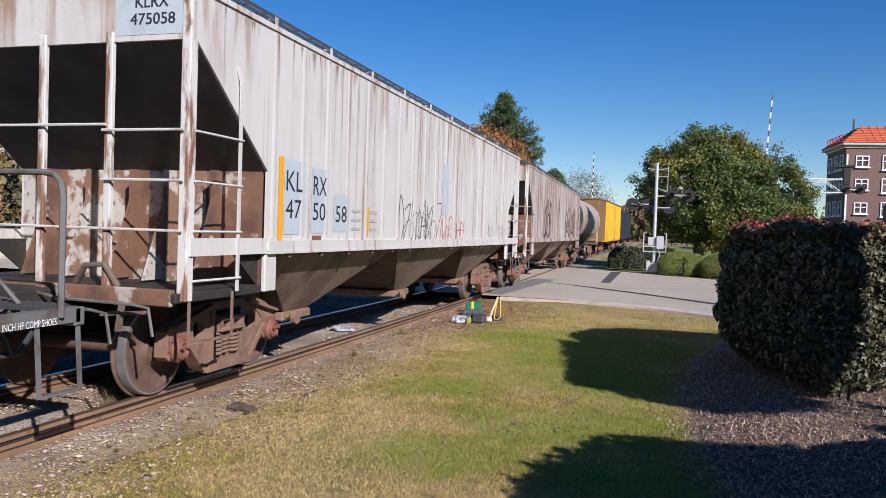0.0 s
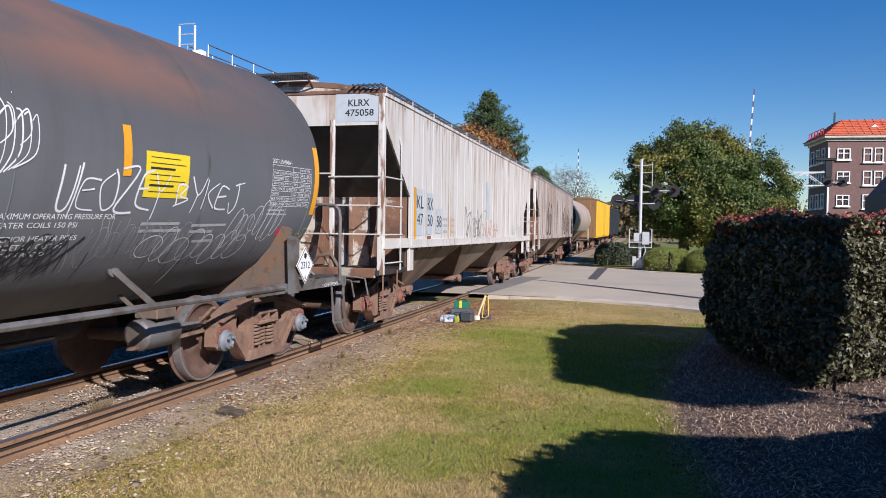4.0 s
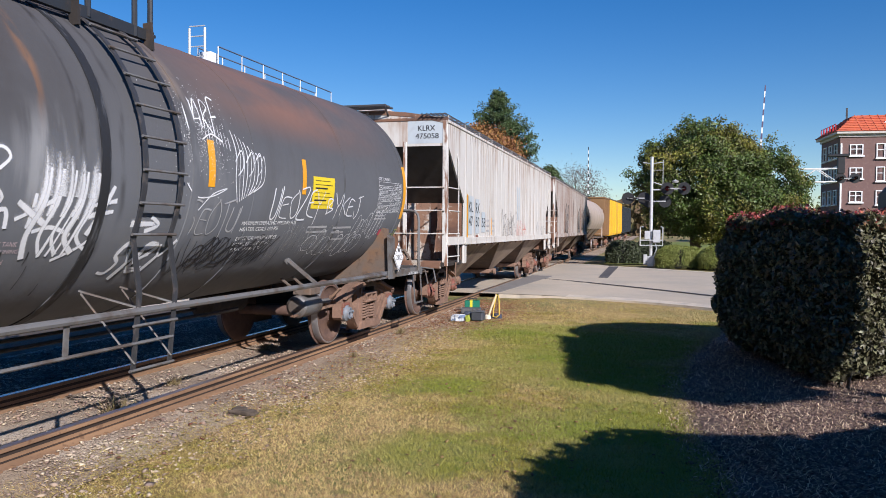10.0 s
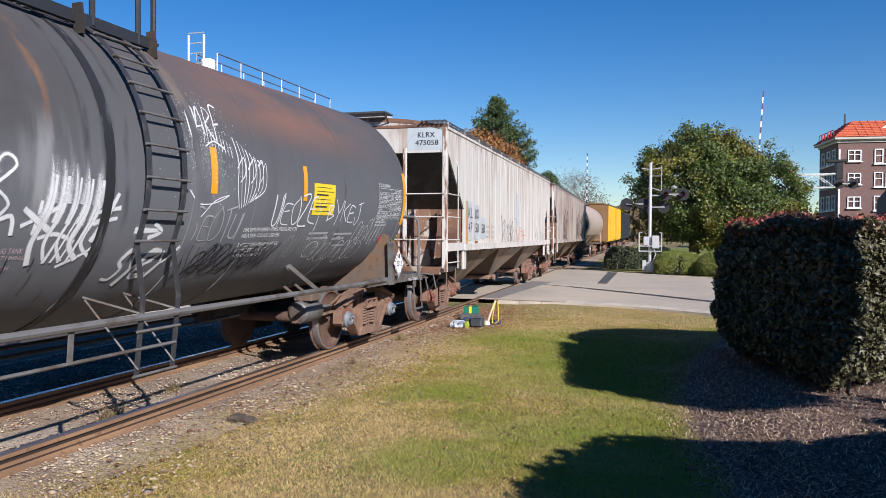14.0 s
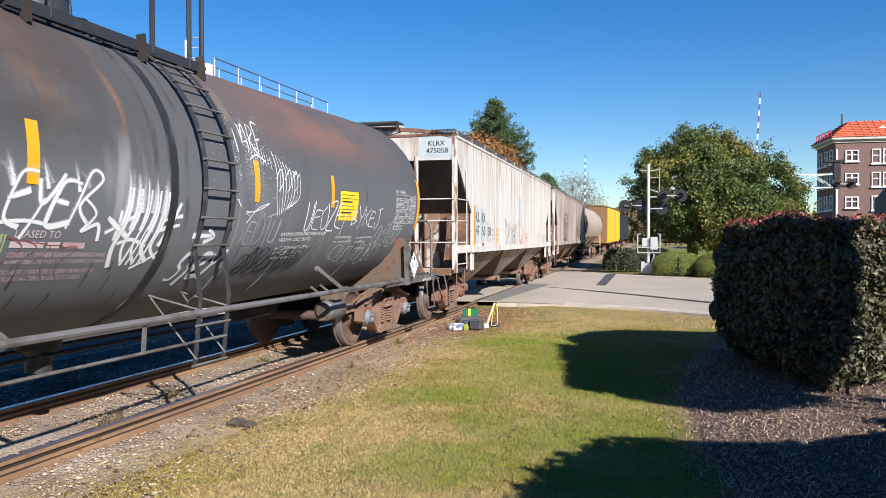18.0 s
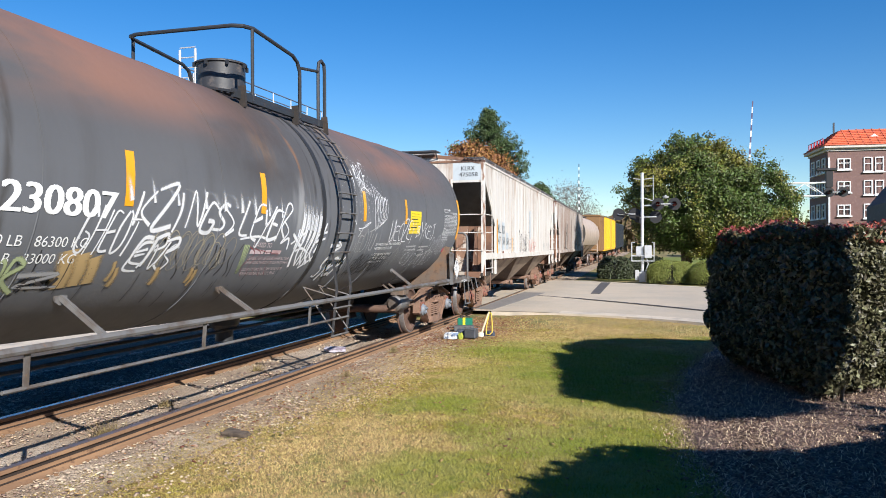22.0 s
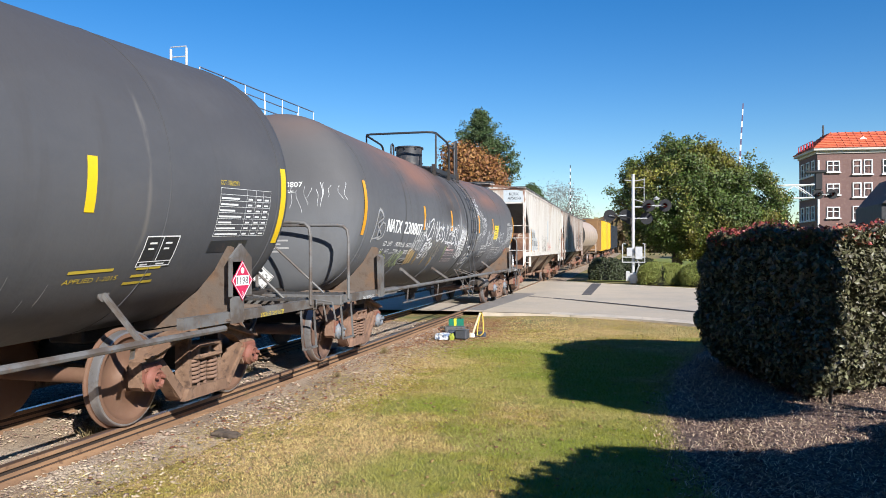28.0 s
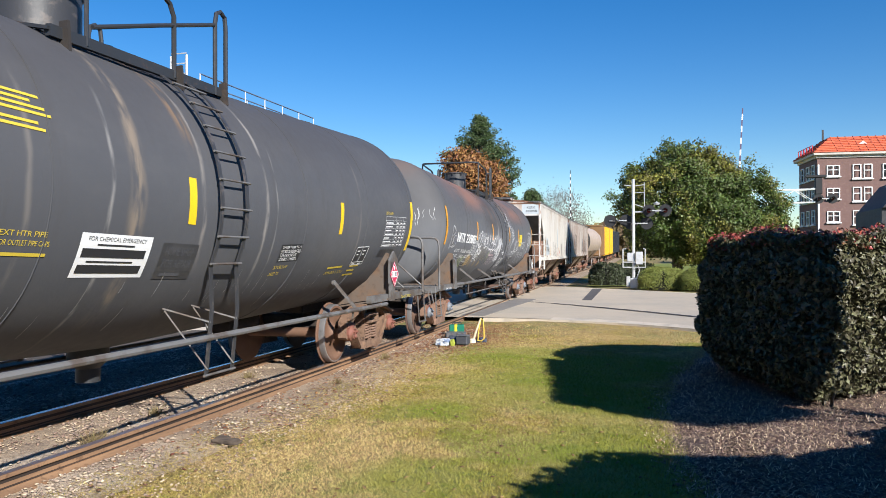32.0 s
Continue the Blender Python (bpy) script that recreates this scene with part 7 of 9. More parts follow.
def rails():
    prof = [(-0.07, -0.17), (0.07, -0.17), (0.07, -0.158), (0.012, -0.135), (0.012, -0.045), (0.036, -0.036), (0.036, -0.004), (-0.036, -0.004), (-0.036, -0.036), (-0.012, -0.045), (-0.012, -0.135), (-0.07, -0.158)]
    ys = [-30 + i for i in range(80)] + [50 + 2 * i for i in range(50)]
    for g, nm in ((-1, "far"), (1, "near")):
        s = Shape()
        rings = []
        for y in ys:
            o = on_line(y, g * 0.7525)
            rings.append([s.bm.verts.new((o.x + px, y, o.z + pz)) for px, pz in prof])
        for a, b in zip(rings, rings[1:]):
            for k in range(len(prof)):
                s.bm.faces.new((a[k], a[(k + 1) % len(prof)], b[(k + 1) % len(prof)], b[k]))
        r = thing("rail", "rusty steel rail with a worn brown head", "rail", "rails", kind="structure")
        part("rail_bar", s, RAIL_SIDE, r)
        # dark strips painted where the head and the foot shade the web
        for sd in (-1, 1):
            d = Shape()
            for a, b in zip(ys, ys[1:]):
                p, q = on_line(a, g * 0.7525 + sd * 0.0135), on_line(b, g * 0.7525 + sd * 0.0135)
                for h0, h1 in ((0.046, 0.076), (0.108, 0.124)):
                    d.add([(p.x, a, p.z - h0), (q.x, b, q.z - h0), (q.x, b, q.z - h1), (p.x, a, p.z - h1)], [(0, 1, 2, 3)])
            part("web_shade", d, RAIL_SHADE, r, "dark strips for the shade on the web")
        t = Shape()
        for a, b in zip(ys, ys[1:]):
            p, q = on_line(a, g * 0.7525), on_line(b, g * 0.7525)
            t.add([(p.x - 0.034, a, p.z), (p.x + 0.034, a, p.z), (q.x + 0.034, b, q.z), (q.x - 0.034, b, q.z), (p.x - 0.036, a, p.z - 0.006), (p.x + 0.036, a, p.z - 0.006), (q.x + 0.036, b, q.z - 0.006), (q.x - 0.036, b, q.z - 0.006)], [(0, 1, 2, 3), (0, 3, 7, 4), (1, 5, 6, 2)])
        part("rail_head", t, RAIL_TOP if g > 0 else RAIL_BRIGHT, r, "worn brown rail head" if g > 0 else "polished rail head")


rails()


# ---- rough plants ----
LEAF_HEDGE = mat("dark glossy hedge leaf", (0.10, 0.094, 0.05), 0.48, 0, (), (), island=0.65)
LEAF_RED = mat("red young hedge leaf", (0.30, 0.05, 0.05), 0.45, 0, [(7, (0.14, 0.13, 0.06), 0.46, 0.58, 0.85)], (), island=0.5)
LEAF_TREE = mat("green tree leaf", (0.066, 0.097, 0.015), 0.5, 0, [(0.35, (0.195, 0.168, 0.024), 0.45, 0.63, 0.9)], (), island=0.55)
# Leaf green darkened to stand for shade; also on the unseen tree.
LEAF_SHADE = mat("leaf darkened for shade", (0.035, 0.045, 0.018), 0.6, 0, (), (), island=0.4)
LEAF_OLIVE = mat("olive autumn leaf", (0.15, 0.115, 0.04), 0.6, 0, [(0.5, (0.2, 0.10, 0.035), 0.5, 0.65, 0.9)], (), island=0.45)
LEAF_PINE = mat("pine needle", (0.055, 0.085, 0.025), 0.6, 0, (), (), island=0.4)
LEAF_RUST = mat("rust brown leaf", (0.23, 0.10, 0.03), 0.6, 0, (), (), island=0.4)
LEAF_BUSH = mat("clipped bush leaf", (0.17, 0.19, 0.035), 0.6, 0, (), (), island=0.35)
LEAF_GREY = mat("grey bare twig", (0.16, 0.135, 0.11), 0.8, 0, (), (), island=0.4)
BARK = mat("tree bark", (0.11, 0.085, 0.065), 0.9, 0, [((6, 6, 1.5), (0.06, 0.045, 0.035), 0.45, 0.65, 0.9)], (25, 0.02))


def leaf_cloud(name, centres, normals, size, material, rng, fold=0.25, long=1.6, loose=0.8):
    """Small folded leaves, each of two triangles pairs, at given places."""
    n = len(centres)
    d = rng.normal(size=(n, 3))
    d /= np.linalg.norm(d, axis=1)[:, None]
    nn = normals + loose * rng.normal(size=(n, 3))
    nn /= np.linalg.norm(nn, axis=1)[:, None]
    a = np.cross(nn, d)
    a /= np.maximum(1e-6, np.linalg.norm(a, axis=1))[:, None]
    b = np.cross(nn, a)
    s = size * rng.uniform(0.6, 1.35, size=(n, 1))
    v = np.empty((n, 4, 3))
    v[:, 0] = centres - a * s * long / 2
    v[:, 1] = centres + b * s * 0.5 + nn * s * fold
    v[:, 2] = centres + a * s * long / 2
    v[:, 3] = centres - b * s * 0.5 + nn * s * fold
    i = np.arange(n)[:, None] * 4
    f = np.concatenate([i + np.array([[0, 1, 2]]), i + np.array([[0, 2, 3]])], 0)
    return soup(name, v.reshape(-1, 3), f, material)


def motions():
    times = [0.2 * i for i in range(161)]
    far = [rolled(t) for t in times]
    for car, station, half, wheels in ROLLING:
        walk(car, [(t, car_pose(station + s, half)) for t, s in zip(times, far)])
        for w, y in wheels:
            walk(w, [(t, pose(0, y, WR, -math.degrees(s / WR))) for t, s in zip(times, far)])

# ---- plants ----
def lump(rng, pts):
    """A soft uneven push for places on a plant."""
    p = np.asarray(pts)
    return (np.sin(p[:, 0] * 2.1 + 1.3) * np.sin(p[:, 1] * 1.7 + 0.4) + np.sin(p[:, 2] * 2.9 + p[:, 0] * 1.1) * 0.6 + np.sin(p[:, 1] * 5.3 + p[:, 2] * 4.1) * 0.35)


def hedge(name, label, a, b, width, height, n, size, seed, red=0, group="", low=0.08, lean=0.0):
    """A clipped hedge: its left face runs from a to b, its body lies to the right of that line."""
    rng = np.random.default_rng(seed)
    a, b = np.array(a, float), np.array(b, float)
    L = np.linalg.norm(b - a)
    d = (b - a) / L
    r = np.array([-d[1], d[0]])
    if r[0] < 0:
        r = -r
    th = thing(name, label, "hedge", group)

    def place(s, w, z, off=0.0):
        s = s + lean * (z / height) ** 2 * np.clip(1 - s / 1.5, 0, 1)
        k = np.stack([a[0] + d[0] * s + r[0] * w, a[1] + d[1] * s + r[1] * w, z], 1)
        return k
    # surface samples on a rounded box: left face, both ends, top
    m = n
    s = rng.uniform(0, L, m)
    w = rng.uniform(0, width, m)
    z = rng.uniform(low, height, m)
    pick = rng.uniform(size=m)
    areas = np.array([L * height, width * height, width * height, L * width])
    areas = areas / areas.sum()
    cut = np.cumsum(areas)
    face = np.searchsorted(cut, pick)
    nrm = np.zeros((m, 3))
    w = np.where(face == 0, 0.0, w)
    s = np.where(face == 1, 0.0, np.where(face == 2, L, s))
    z = np.where(face == 3, height, z)
    nrm[face == 0] = (-r[0], -r[1], 0)
    nrm[face == 1] = (-d[0], -d[1], 0)
    nrm[face == 2] = (d[0], d[1], 0)
    nrm[face == 3] = (0, 0, 1)
    # round the corners: pull in near the ends and the top
    round_ = 0.45
    ds, dw, dz = np.minimum(s, L - s), np.minimum(w, width - w), height - z
    pull = np.zeros(m)
    for q in (np.where(face != 1, np.where(face != 2, ds, 9), 9), np.where(face != 0, dw, 9), np.where(face != 3, dz, 9)):
        e = np.clip(1 - q / round_, 0, 1)
        pull += 0.28 * e * e
    foot = np.clip(1 - (z - low) / 0.5, 0, 1)
    pull += 0.25 * foot * foot
    p = place(s, w, z)
    pull += 0.07 * lump(rng, p) + np.abs(rng.normal(0, 0.07, m)) - 0.05
    p = p - nrm * pull[:, None]
    part("leaves", leaf_cloud("leaves", p, nrm, size, LEAF_HEDGE, rng), LEAF_HEDGE, th)["kind"] = "stuff"
    # solid block that closes the view through, inner shade in its colour
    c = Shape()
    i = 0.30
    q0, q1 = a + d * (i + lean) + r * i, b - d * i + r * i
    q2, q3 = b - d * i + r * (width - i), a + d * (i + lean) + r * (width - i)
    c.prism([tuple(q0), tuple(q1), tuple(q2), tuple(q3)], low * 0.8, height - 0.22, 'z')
    part("shade_core", c, INNER_SHADE, th, "solid near-black core for the shade inside")
    if red:
        s = L * rng.beta(1.0, 1.6, red)
        w = width * rng.beta(0.9, 1.6, red)
        z = height + rng.uniform(-0.1, 0.14, red) * (1 - 0.35 * s / L)
        p = place(s, w, z)
        part("young_shoot", leaf_cloud("young_shoot", p, np.tile((0, 0, 1.0), (red, 1)), size * 0.85, LEAF_RED, rng), LEAF_RED, th, "red young shoots")["kind"] = "stuff"
    return th


# Near-black colour stands in for the shade inside hedges and bushes.
INNER_SHADE = mat("hedge inner shade", (0.012, 0.014, 0.009), 0.95, 0, [(6, (0.02, 0.022, 0.012), 0.4, 0.65, 0.8)], (20, 0.03))


def inside(poly, x, y):
    c = np.zeros(len(x), bool)
    for (xa, ya), (xb, yb) in zip(poly, np.roll(poly, -1, 0)):
        t = ((ya > y) != (yb > y)) & (x < (xb - xa) * (y - ya) / ((yb - ya) if yb != ya else 1e-9) + xa)
        c ^= t
    return c


def grown_hedge(label, outline, height, n, size, seed, red=0, low=0.2):
    """A clipped hedge with any outline, its corners rounded off."""
    rng = np.random.default_rng(seed)
    poly = np.array(outline, float)
    for i in range(2):
        nx = np.roll(poly, -1, 0)
        poly = np.stack([poly * 0.8 + nx * 0.2, poly * 0.2 + nx * 0.8], 1).reshape(-1, 2)
    nx = np.roll(poly, -1, 0)
    ln = np.linalg.norm(nx - poly, axis=1)
    area = 0.5 * np.sum(poly[:, 0] * nx[:, 1] - nx[:, 0] * poly[:, 1])
    out = np.stack([(nx - poly)[:, 1], -(nx - poly)[:, 0]], 1) / ln[:, None] * np.sign(area)
    mid = poly.mean(0)
    th = thing("hedge", label, "hedge")
    share = ln.sum() * (height - low) / (ln.sum() * (height - low) + abs(area))
    m = int(n * share)
    e = rng.choice(len(poly), m, p=ln / ln.sum())
    k = rng.random(m)[:, None]
    z = low + (height - low) * rng.random(m) ** 0.9
    p = np.column_stack([poly[e] * (1 - k) + nx[e] * k, z])
    nr = np.column_stack([out[e], np.zeros(m)])
    top = np.clip(1 - (height - z) / 0.5, 0, 1)
    foot = np.clip(1 - (z - low) / 0.7, 0, 1)
    pull = 0.36 * top ** 2 + 0.30 * foot ** 2 + 0.06 * lump(rng, p * 1.6) + 0.05 * lump(rng, p * 5.5) + np.abs(rng.normal(0, 0.13, m)) - 0.09
    p -= nr * pull[:, None]
    nr[:, 2] = 0.25 + top
    t = n - m
    q = rng.uniform(poly.min(0), poly.max(0), (t * 3, 2))
    q = q[inside(poly, q[:, 0], q[:, 1])][:t]
    zt = height - np.abs(rng.normal(0, 0.07, len(q))) + 0.06 * lump(rng, np.column_stack([q * 2.2, q[:, 0]]))
    p = np.concatenate([p, np.column_stack([q, zt])])
    nr = np.concatenate([nr, np.tile((0, 0, 1.0), (len(q), 1))])
    part("leaves", leaf_cloud("leaves", p, nr, size, LEAF_HEDGE, rng, 0.2, 2.0, 1.5), LEAF_HEDGE, th)["kind"] = "stuff"
    # same dark block, inset, in place of shaded twigs
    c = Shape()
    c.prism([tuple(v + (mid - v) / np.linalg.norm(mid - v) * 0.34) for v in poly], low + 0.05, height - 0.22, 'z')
    part("shade_core", c, INNER_SHADE, th, "solid near-black core for the shade inside")
    for i in range(14):
        s = Shape()
        b = poly[rng.integers(len(poly))]
        b = b + (mid - b) * rng.uniform(0.15, 0.35)
        s.tube([(b[0], b[1], 0.0), (b[0] + rng.normal(0, 0.05), b[1] + rng.normal(0, 0.05), low + 0.3)], 0.02, 6)
        part("stem", s, BARK, th)
    if red:
        q = rng.uniform(poly.min(0), poly.max(0), (red * 8, 2))
        q = q[inside(poly, q[:, 0], q[:, 1])]
        w = np.exp(-np.linalg.norm(q - np.array(outline[0]), axis=1) / 1.5)
        q = q[rng.random(len(q)) < 0.10 + 0.90 * w][:red]
        z = height - 0.05 + rng.uniform(-0.09, 0.12, len(q)) + 0.06 * lump(rng, np.column_stack([q * 2.2, q[:, 0]]))
        part("young_shoot", leaf_cloud("young_shoot", np.column_stack([q, z]), np.tile((0, 0, 1.0), (len(q), 1)), size * 0.9, LEAF_RED, rng), LEAF_RED, th, "red young shoots")["kind"] = "stuff"
    return th


grown_hedge("tall clipped dark green hedge with red young shoots on top", [(0.56, 11.95), (1.52, 9.50), (1.72, 9.22), (1.98, 9.40), (4.2, 11.7), (3.8, 13.3), (1.5, 13.2)], 2.03, 135000, 0.037, 3, red=12000, low=0.16)
hedge("shrub", "small dark green shrub beside the mulch bed", (1.92, 6.95), (2.2, 8.5), 0.6, 0.34, 5000, 0.045, 4)
# unseen shrubs added at the right of the lawn, for the shade across it
grown_hedge("unseen clipped rounded hedge, placed to shade the lawn", [(1.62, 2.1), (1.66, 3.45), (1.86, 4.05), (2.2, 4.5), (2.7, 4.62), (4.2, 4.4), (4.2, 2.0)], 2.15, 26000, 0.06, 5)
hedge("hedge", "unseen low clipped hedge, placed to shade the mulch bed", (2.2, 5.35), (3.95, 6.85), 0.7, 1.34, 12000, 0.06, 6)


def shade_casting_tree(outline, low, deep, clumps, leaves, size, seed, x, y):
    """An unseen small tree added to shade the bed, its crown leaned towards the sun; outline: where its shade falls."""
    rng = np.random.default_rng(seed)
    poly = np.array(outline)
    th = thing("unseen_tree", "unseen tree with a raised crown shaped to shade the mulch bed", "tree", at=pose(x, y, 0.0))
    q = rng.uniform(poly.min(0), poly.max(0), (clumps * 6, 2))
    q = q[inside(poly, q[:, 0], q[:, 1])][:clumps]
    # each clump is set back along the sun from its spot of shade
    h = np.maximum(low, (0.285 * q[:, 1] - q[:, 0]) / 1.62 + 0.14) + deep * rng.random(len(q))
    c = np.column_stack([q[:, 0] + SUN.x / SUN.z * h - x, q[:, 1] + SUN.y / SUN.z * h - y, h])
    off = rng.normal(size=(len(c), leaves, 3)) * 0.06
    p = (c[:, None] + off).reshape(-1, 3)
    part("crown", leaf_cloud("crown", p, off.reshape(-1, 3) * 8, size, LEAF_SHADE, rng), LEAF_SHADE, th)["kind"] = "stuff"
    t = Shape()
    t.tube([(0, 0, 0.0), (0.03, 0, 0.9), (-0.03, 0.05, 1.7), (0, 0, low)], [0.07, 0.055, 0.05, 0.035], 10)
    part("trunk", t, BARK, th)
    for i in range(9):
        e = c[rng.integers(len(c))]
        l = Shape()
        l.tube([(0, 0, low * rng.uniform(0.8, 1.0)), (e[0] * 0.5, e[1] * 0.5, low + 0.02), tuple(e)], [0.03, 0.02, 0.008], 6)
        part("limb", l, BARK, th)


shade_casting_tree([(-1.74, 13.25), (-1.34, 11.2), (-1.10, 9.45), (-0.7, 9.36), (-0.4, 9.02), (0.13, 8.72), (0.35, 8.48), (0.75, 8.66), (1.45, 9.3), (1.0, 10.1), (-0.3, 11.5)], 2.35, 0.6, 2300, 24, 0.06, 8, 5.2, 6.5)


def tree(name, label, x, y, z, blobs, clumps, leaves, size, leaf, seed, trunk_r, trunk_h, spread=0.55, category="tree"):
    """blobs: (dx, dy, z, rx, ry, rz) of the crown. Leaves sit in clumps near the crown's outside."""
    rng = np.random.default_rng(seed)
    th = thing(name, label, category, at=pose(x, y, z))
    cs, ns = [], []
    vol = np.array([b[3] * b[4] * b[5] for b in blobs])
    for b, k in zip(blobs, np.round(clumps * vol / vol.sum()).astype(int)):
        v = rng.normal(size=(k, 3))
        v /= np.linalg.norm(v, axis=1)[:, None]
        rad = rng.uniform(0.55, 1.04, k) ** 0.6
        rad *= 1 + 0.10 * np.sin(v[:, 0] * 5 + seed) * np.sin(v[:, 2] * 6) + 0.08 * rng.normal(size=k)
        c = np.array(b[:3]) + v * rad[:, None] * np.array(b[3:])
        cs.append(c)
        ns.append(v)
    c, nv = np.concatenate(cs), np.concatenate(ns)
    q = rng.normal(size=(len(c), leaves, 3)) * spread * np.array([1, 1, 0.75]) * 0.55
    p = (c[:, None, :] + q).reshape(-1, 3)
    nr = (nv[:, None, :] * 0.7 + q).reshape(-1, 3)
    p[:, 2] = np.maximum(p[:, 2], 0.3)
    part("crown", leaf_cloud("crown", p, nr, size, leaf, rng), leaf, th)["kind"] = "stuff"
    t = Shape()
    t.tube([(0, 0, -0.1), (0.03, 0, trunk_h * 0.3), (-0.04, 0.05, trunk_h * 0.7), (0, 0, trunk_h)], [trunk_r * 1.3, trunk_r, trunk_r * 0.85, trunk_r * 0.6], 10)
    part("trunk", t, BARK, th)
    for i in range(9):
        l = Shape()
        e = c[rng.integers(len(c))]
        h = trunk_h * rng.uniform(0.55, 1.0)
        mid = (e * 0.5 + np.array((0, 0, h * 0.6)))
        l.tube([(0, 0, h), tuple(mid), tuple(e)], [trunk_r * 0.5, trunk_r * 0.3, trunk_r * 0.1], 6)
        part("limb", l, BARK, th)
    return th


tree("tree", "broad round green tree behind the crossing signal", 1.15, 44, 0.12, [(0.1, 0, 4.5, 3.3, 3.2, 3.0), (1.5, 0, 5.1, 2.0, 2.0, 2.3), (3.9, 0.4, 3.7, 1.9, 1.8, 2.5), (2.1, -0.4, 2.8, 3.5, 2.6, 1.8)], 1700, 100, 0.078, LEAF_TREE, 11, 0.28, 3.4, 0.36)


def pine(label, x, y, z, top, foot, wide, seed, size=0.085):
    """A conifer: whorls of branches that carry tufts of needles."""
    rng = np.random.default_rng(seed)
    th = thing("pine_tree", label, "tree", at=pose(x, y, z))
    tufts = []
    zz = foot
    while zz < top - 0.3:
        reach = wide * min(1.0, (top - zz) / (top - foot) * 1.45) ** 0.8
        k = rng.integers(5, 9)
        a0 = rng.uniform(0, 6.3)
        for i in range(k):
            a = a0 + 6.283 * i / k + rng.normal(0, 0.2)
            r = reach * rng.uniform(0.62, 1.12)
            rise = rng.uniform(0.05, 0.45)
            tip = np.array((r * math.cos(a), r * math.sin(a), zz + rise * r))
            root = np.array((0, 0, zz))
            b = Shape()
            b.tube([tuple(root), tuple(root * 0.5 + tip * 0.5 - np.array((0, 0, 0.08 * r))), tuple(tip)], [0.05, 0.035, 0.012], 5)
            part("branch", b, BARK, th)
            for q in np.linspace(0.42, 1.0, max(3, int(r * 2.6))):
                tufts.append(root + (tip - root) * q + rng.normal(0, 0.16, 3))
        zz += rng.uniform(0.32, 0.5)
    tufts.append(np.array((0, 0, top - 0.15)))
    c = np.array(tufts)
    off = rng.normal(size=(len(c), 46, 3)) * np.array((0.20, 0.20, 0.17))
    p = (c[:, None] + off).reshape(-1, 3)
    part("needles", leaf_cloud("needles", p, off.reshape(-1, 3), size, LEAF_PINE, rng, 0.1, 3.2), LEAF_PINE, th)["kind"] = "stuff"
    t = Shape()
    t.tube([(0, 0, -0.1), (0.05, 0, top * 0.5), (0, 0, top - 0.2)], [0.28, 0.18, 0.03], 10)
    part("trunk", t, BARK, th)


pine("tall dark green pine tree", -16.3, 72, 0.3, 14.8, 4.5, 4.3, 12)
tree("tree", "autumn tree with rust brown leaves", -16.9, 66, 0.3, [(0.5, 0, 9.0, 1.9, 2.0, 1.9), (1.4, 0, 7.4, 2.9, 2.8, 2.4)], 520, 34, 0.15, LEAF_RUST, 13, 0.25, 6.0, 0.7)
pine("small dark green pine tree", -11.9, 76, 0.3, 8.0, 3.0, 2.2, 14)
tree("tree", "grey nearly bare tree", -11.3, 92, 0.5, [(0, 0, 6.0, 3.2, 3.0, 3.0), (1.5, 0, 4.5, 2.6, 2.6, 2.4)], 420, 16, 0.10, LEAF_GREY, 15, 0.2, 5.0, 0.9)
tree("tree", "olive tree behind the street", -33, 24, -0.25, [(0, 0, 3.4, 4.2, 4.0, 2.8), (3, 4, 3.2, 3.5, 3.5, 2.4)], 260, 26, 0.22, LEAF_OLIVE, 16, 0.3, 3.0, 0.8)
tree("tree", "autumn tree behind the street", -30, 36, -0.25, [(0, 0, 3.6, 3.6, 3.6, 2.8)], 160, 26, 0.24, LEAF_RUST, 17, 0.3, 3.0, 0.8)


def bush(label, x, y, rx, ry, h, n, seed, size=0.07, leaf=LEAF_BUSH):
    rng = np.random.default_rng(seed)
    v = rng.normal(size=(n, 3))
    v[:, 2] = np.abs(v[:, 2])
    v /= np.linalg.norm(v, axis=1)[:, None]
    w = np.sign(v) * np.abs(v) ** 0.6
    p = w * np.array([rx, ry, h]) * (1 + 0.03 * rng.normal(size=n) + 0.04 * lump(rng, w * 3))[:, None]
    th = thing("bush", label, "bush", "clipped bushes", at=pose(x, y, 0.1))
    part("leaves", leaf_cloud("leaves", p, v, size, leaf, rng), leaf, th)["kind"] = "stuff"
    # dark inner shell that stands for the bush's shaded inside
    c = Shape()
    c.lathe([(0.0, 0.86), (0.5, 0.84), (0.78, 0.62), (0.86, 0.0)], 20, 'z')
    me = c.mesh("shade_core", INNER_SHADE)
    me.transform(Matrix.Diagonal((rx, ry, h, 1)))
    part("shade_core", me, INNER_SHADE, th, "solid near-black core for the shade inside")


bush("low clipped olive green bush beside the signal mast", 0.35, 38.2, 1.15, 1.2, 1.0, 26000, 21, 0.036)
bush("low clipped olive green bush beside the signal mast", 2.3, 37.5, 1.2, 1.2, 1.02, 26000, 22, 0.036)
bush("low clipped olive green bush beside the signal mast", 4.5, 36.8, 1.3, 1.2, 1.0, 22000, 23, 0.036)
# The tree's shade on these two is put into the leaf colour.
bush("clipped bush beside the track, shade in its leaf colour", -2.55, 42.5, 0.95, 1.2, 1.15, 6000, 24, leaf=LEAF_SHADE)
bush("clipped bush beside the track, shade in its leaf colour", -1.0, 43.5, 1.2, 1.2, 1.15, 6000, 25, leaf=LEAF_SHADE)


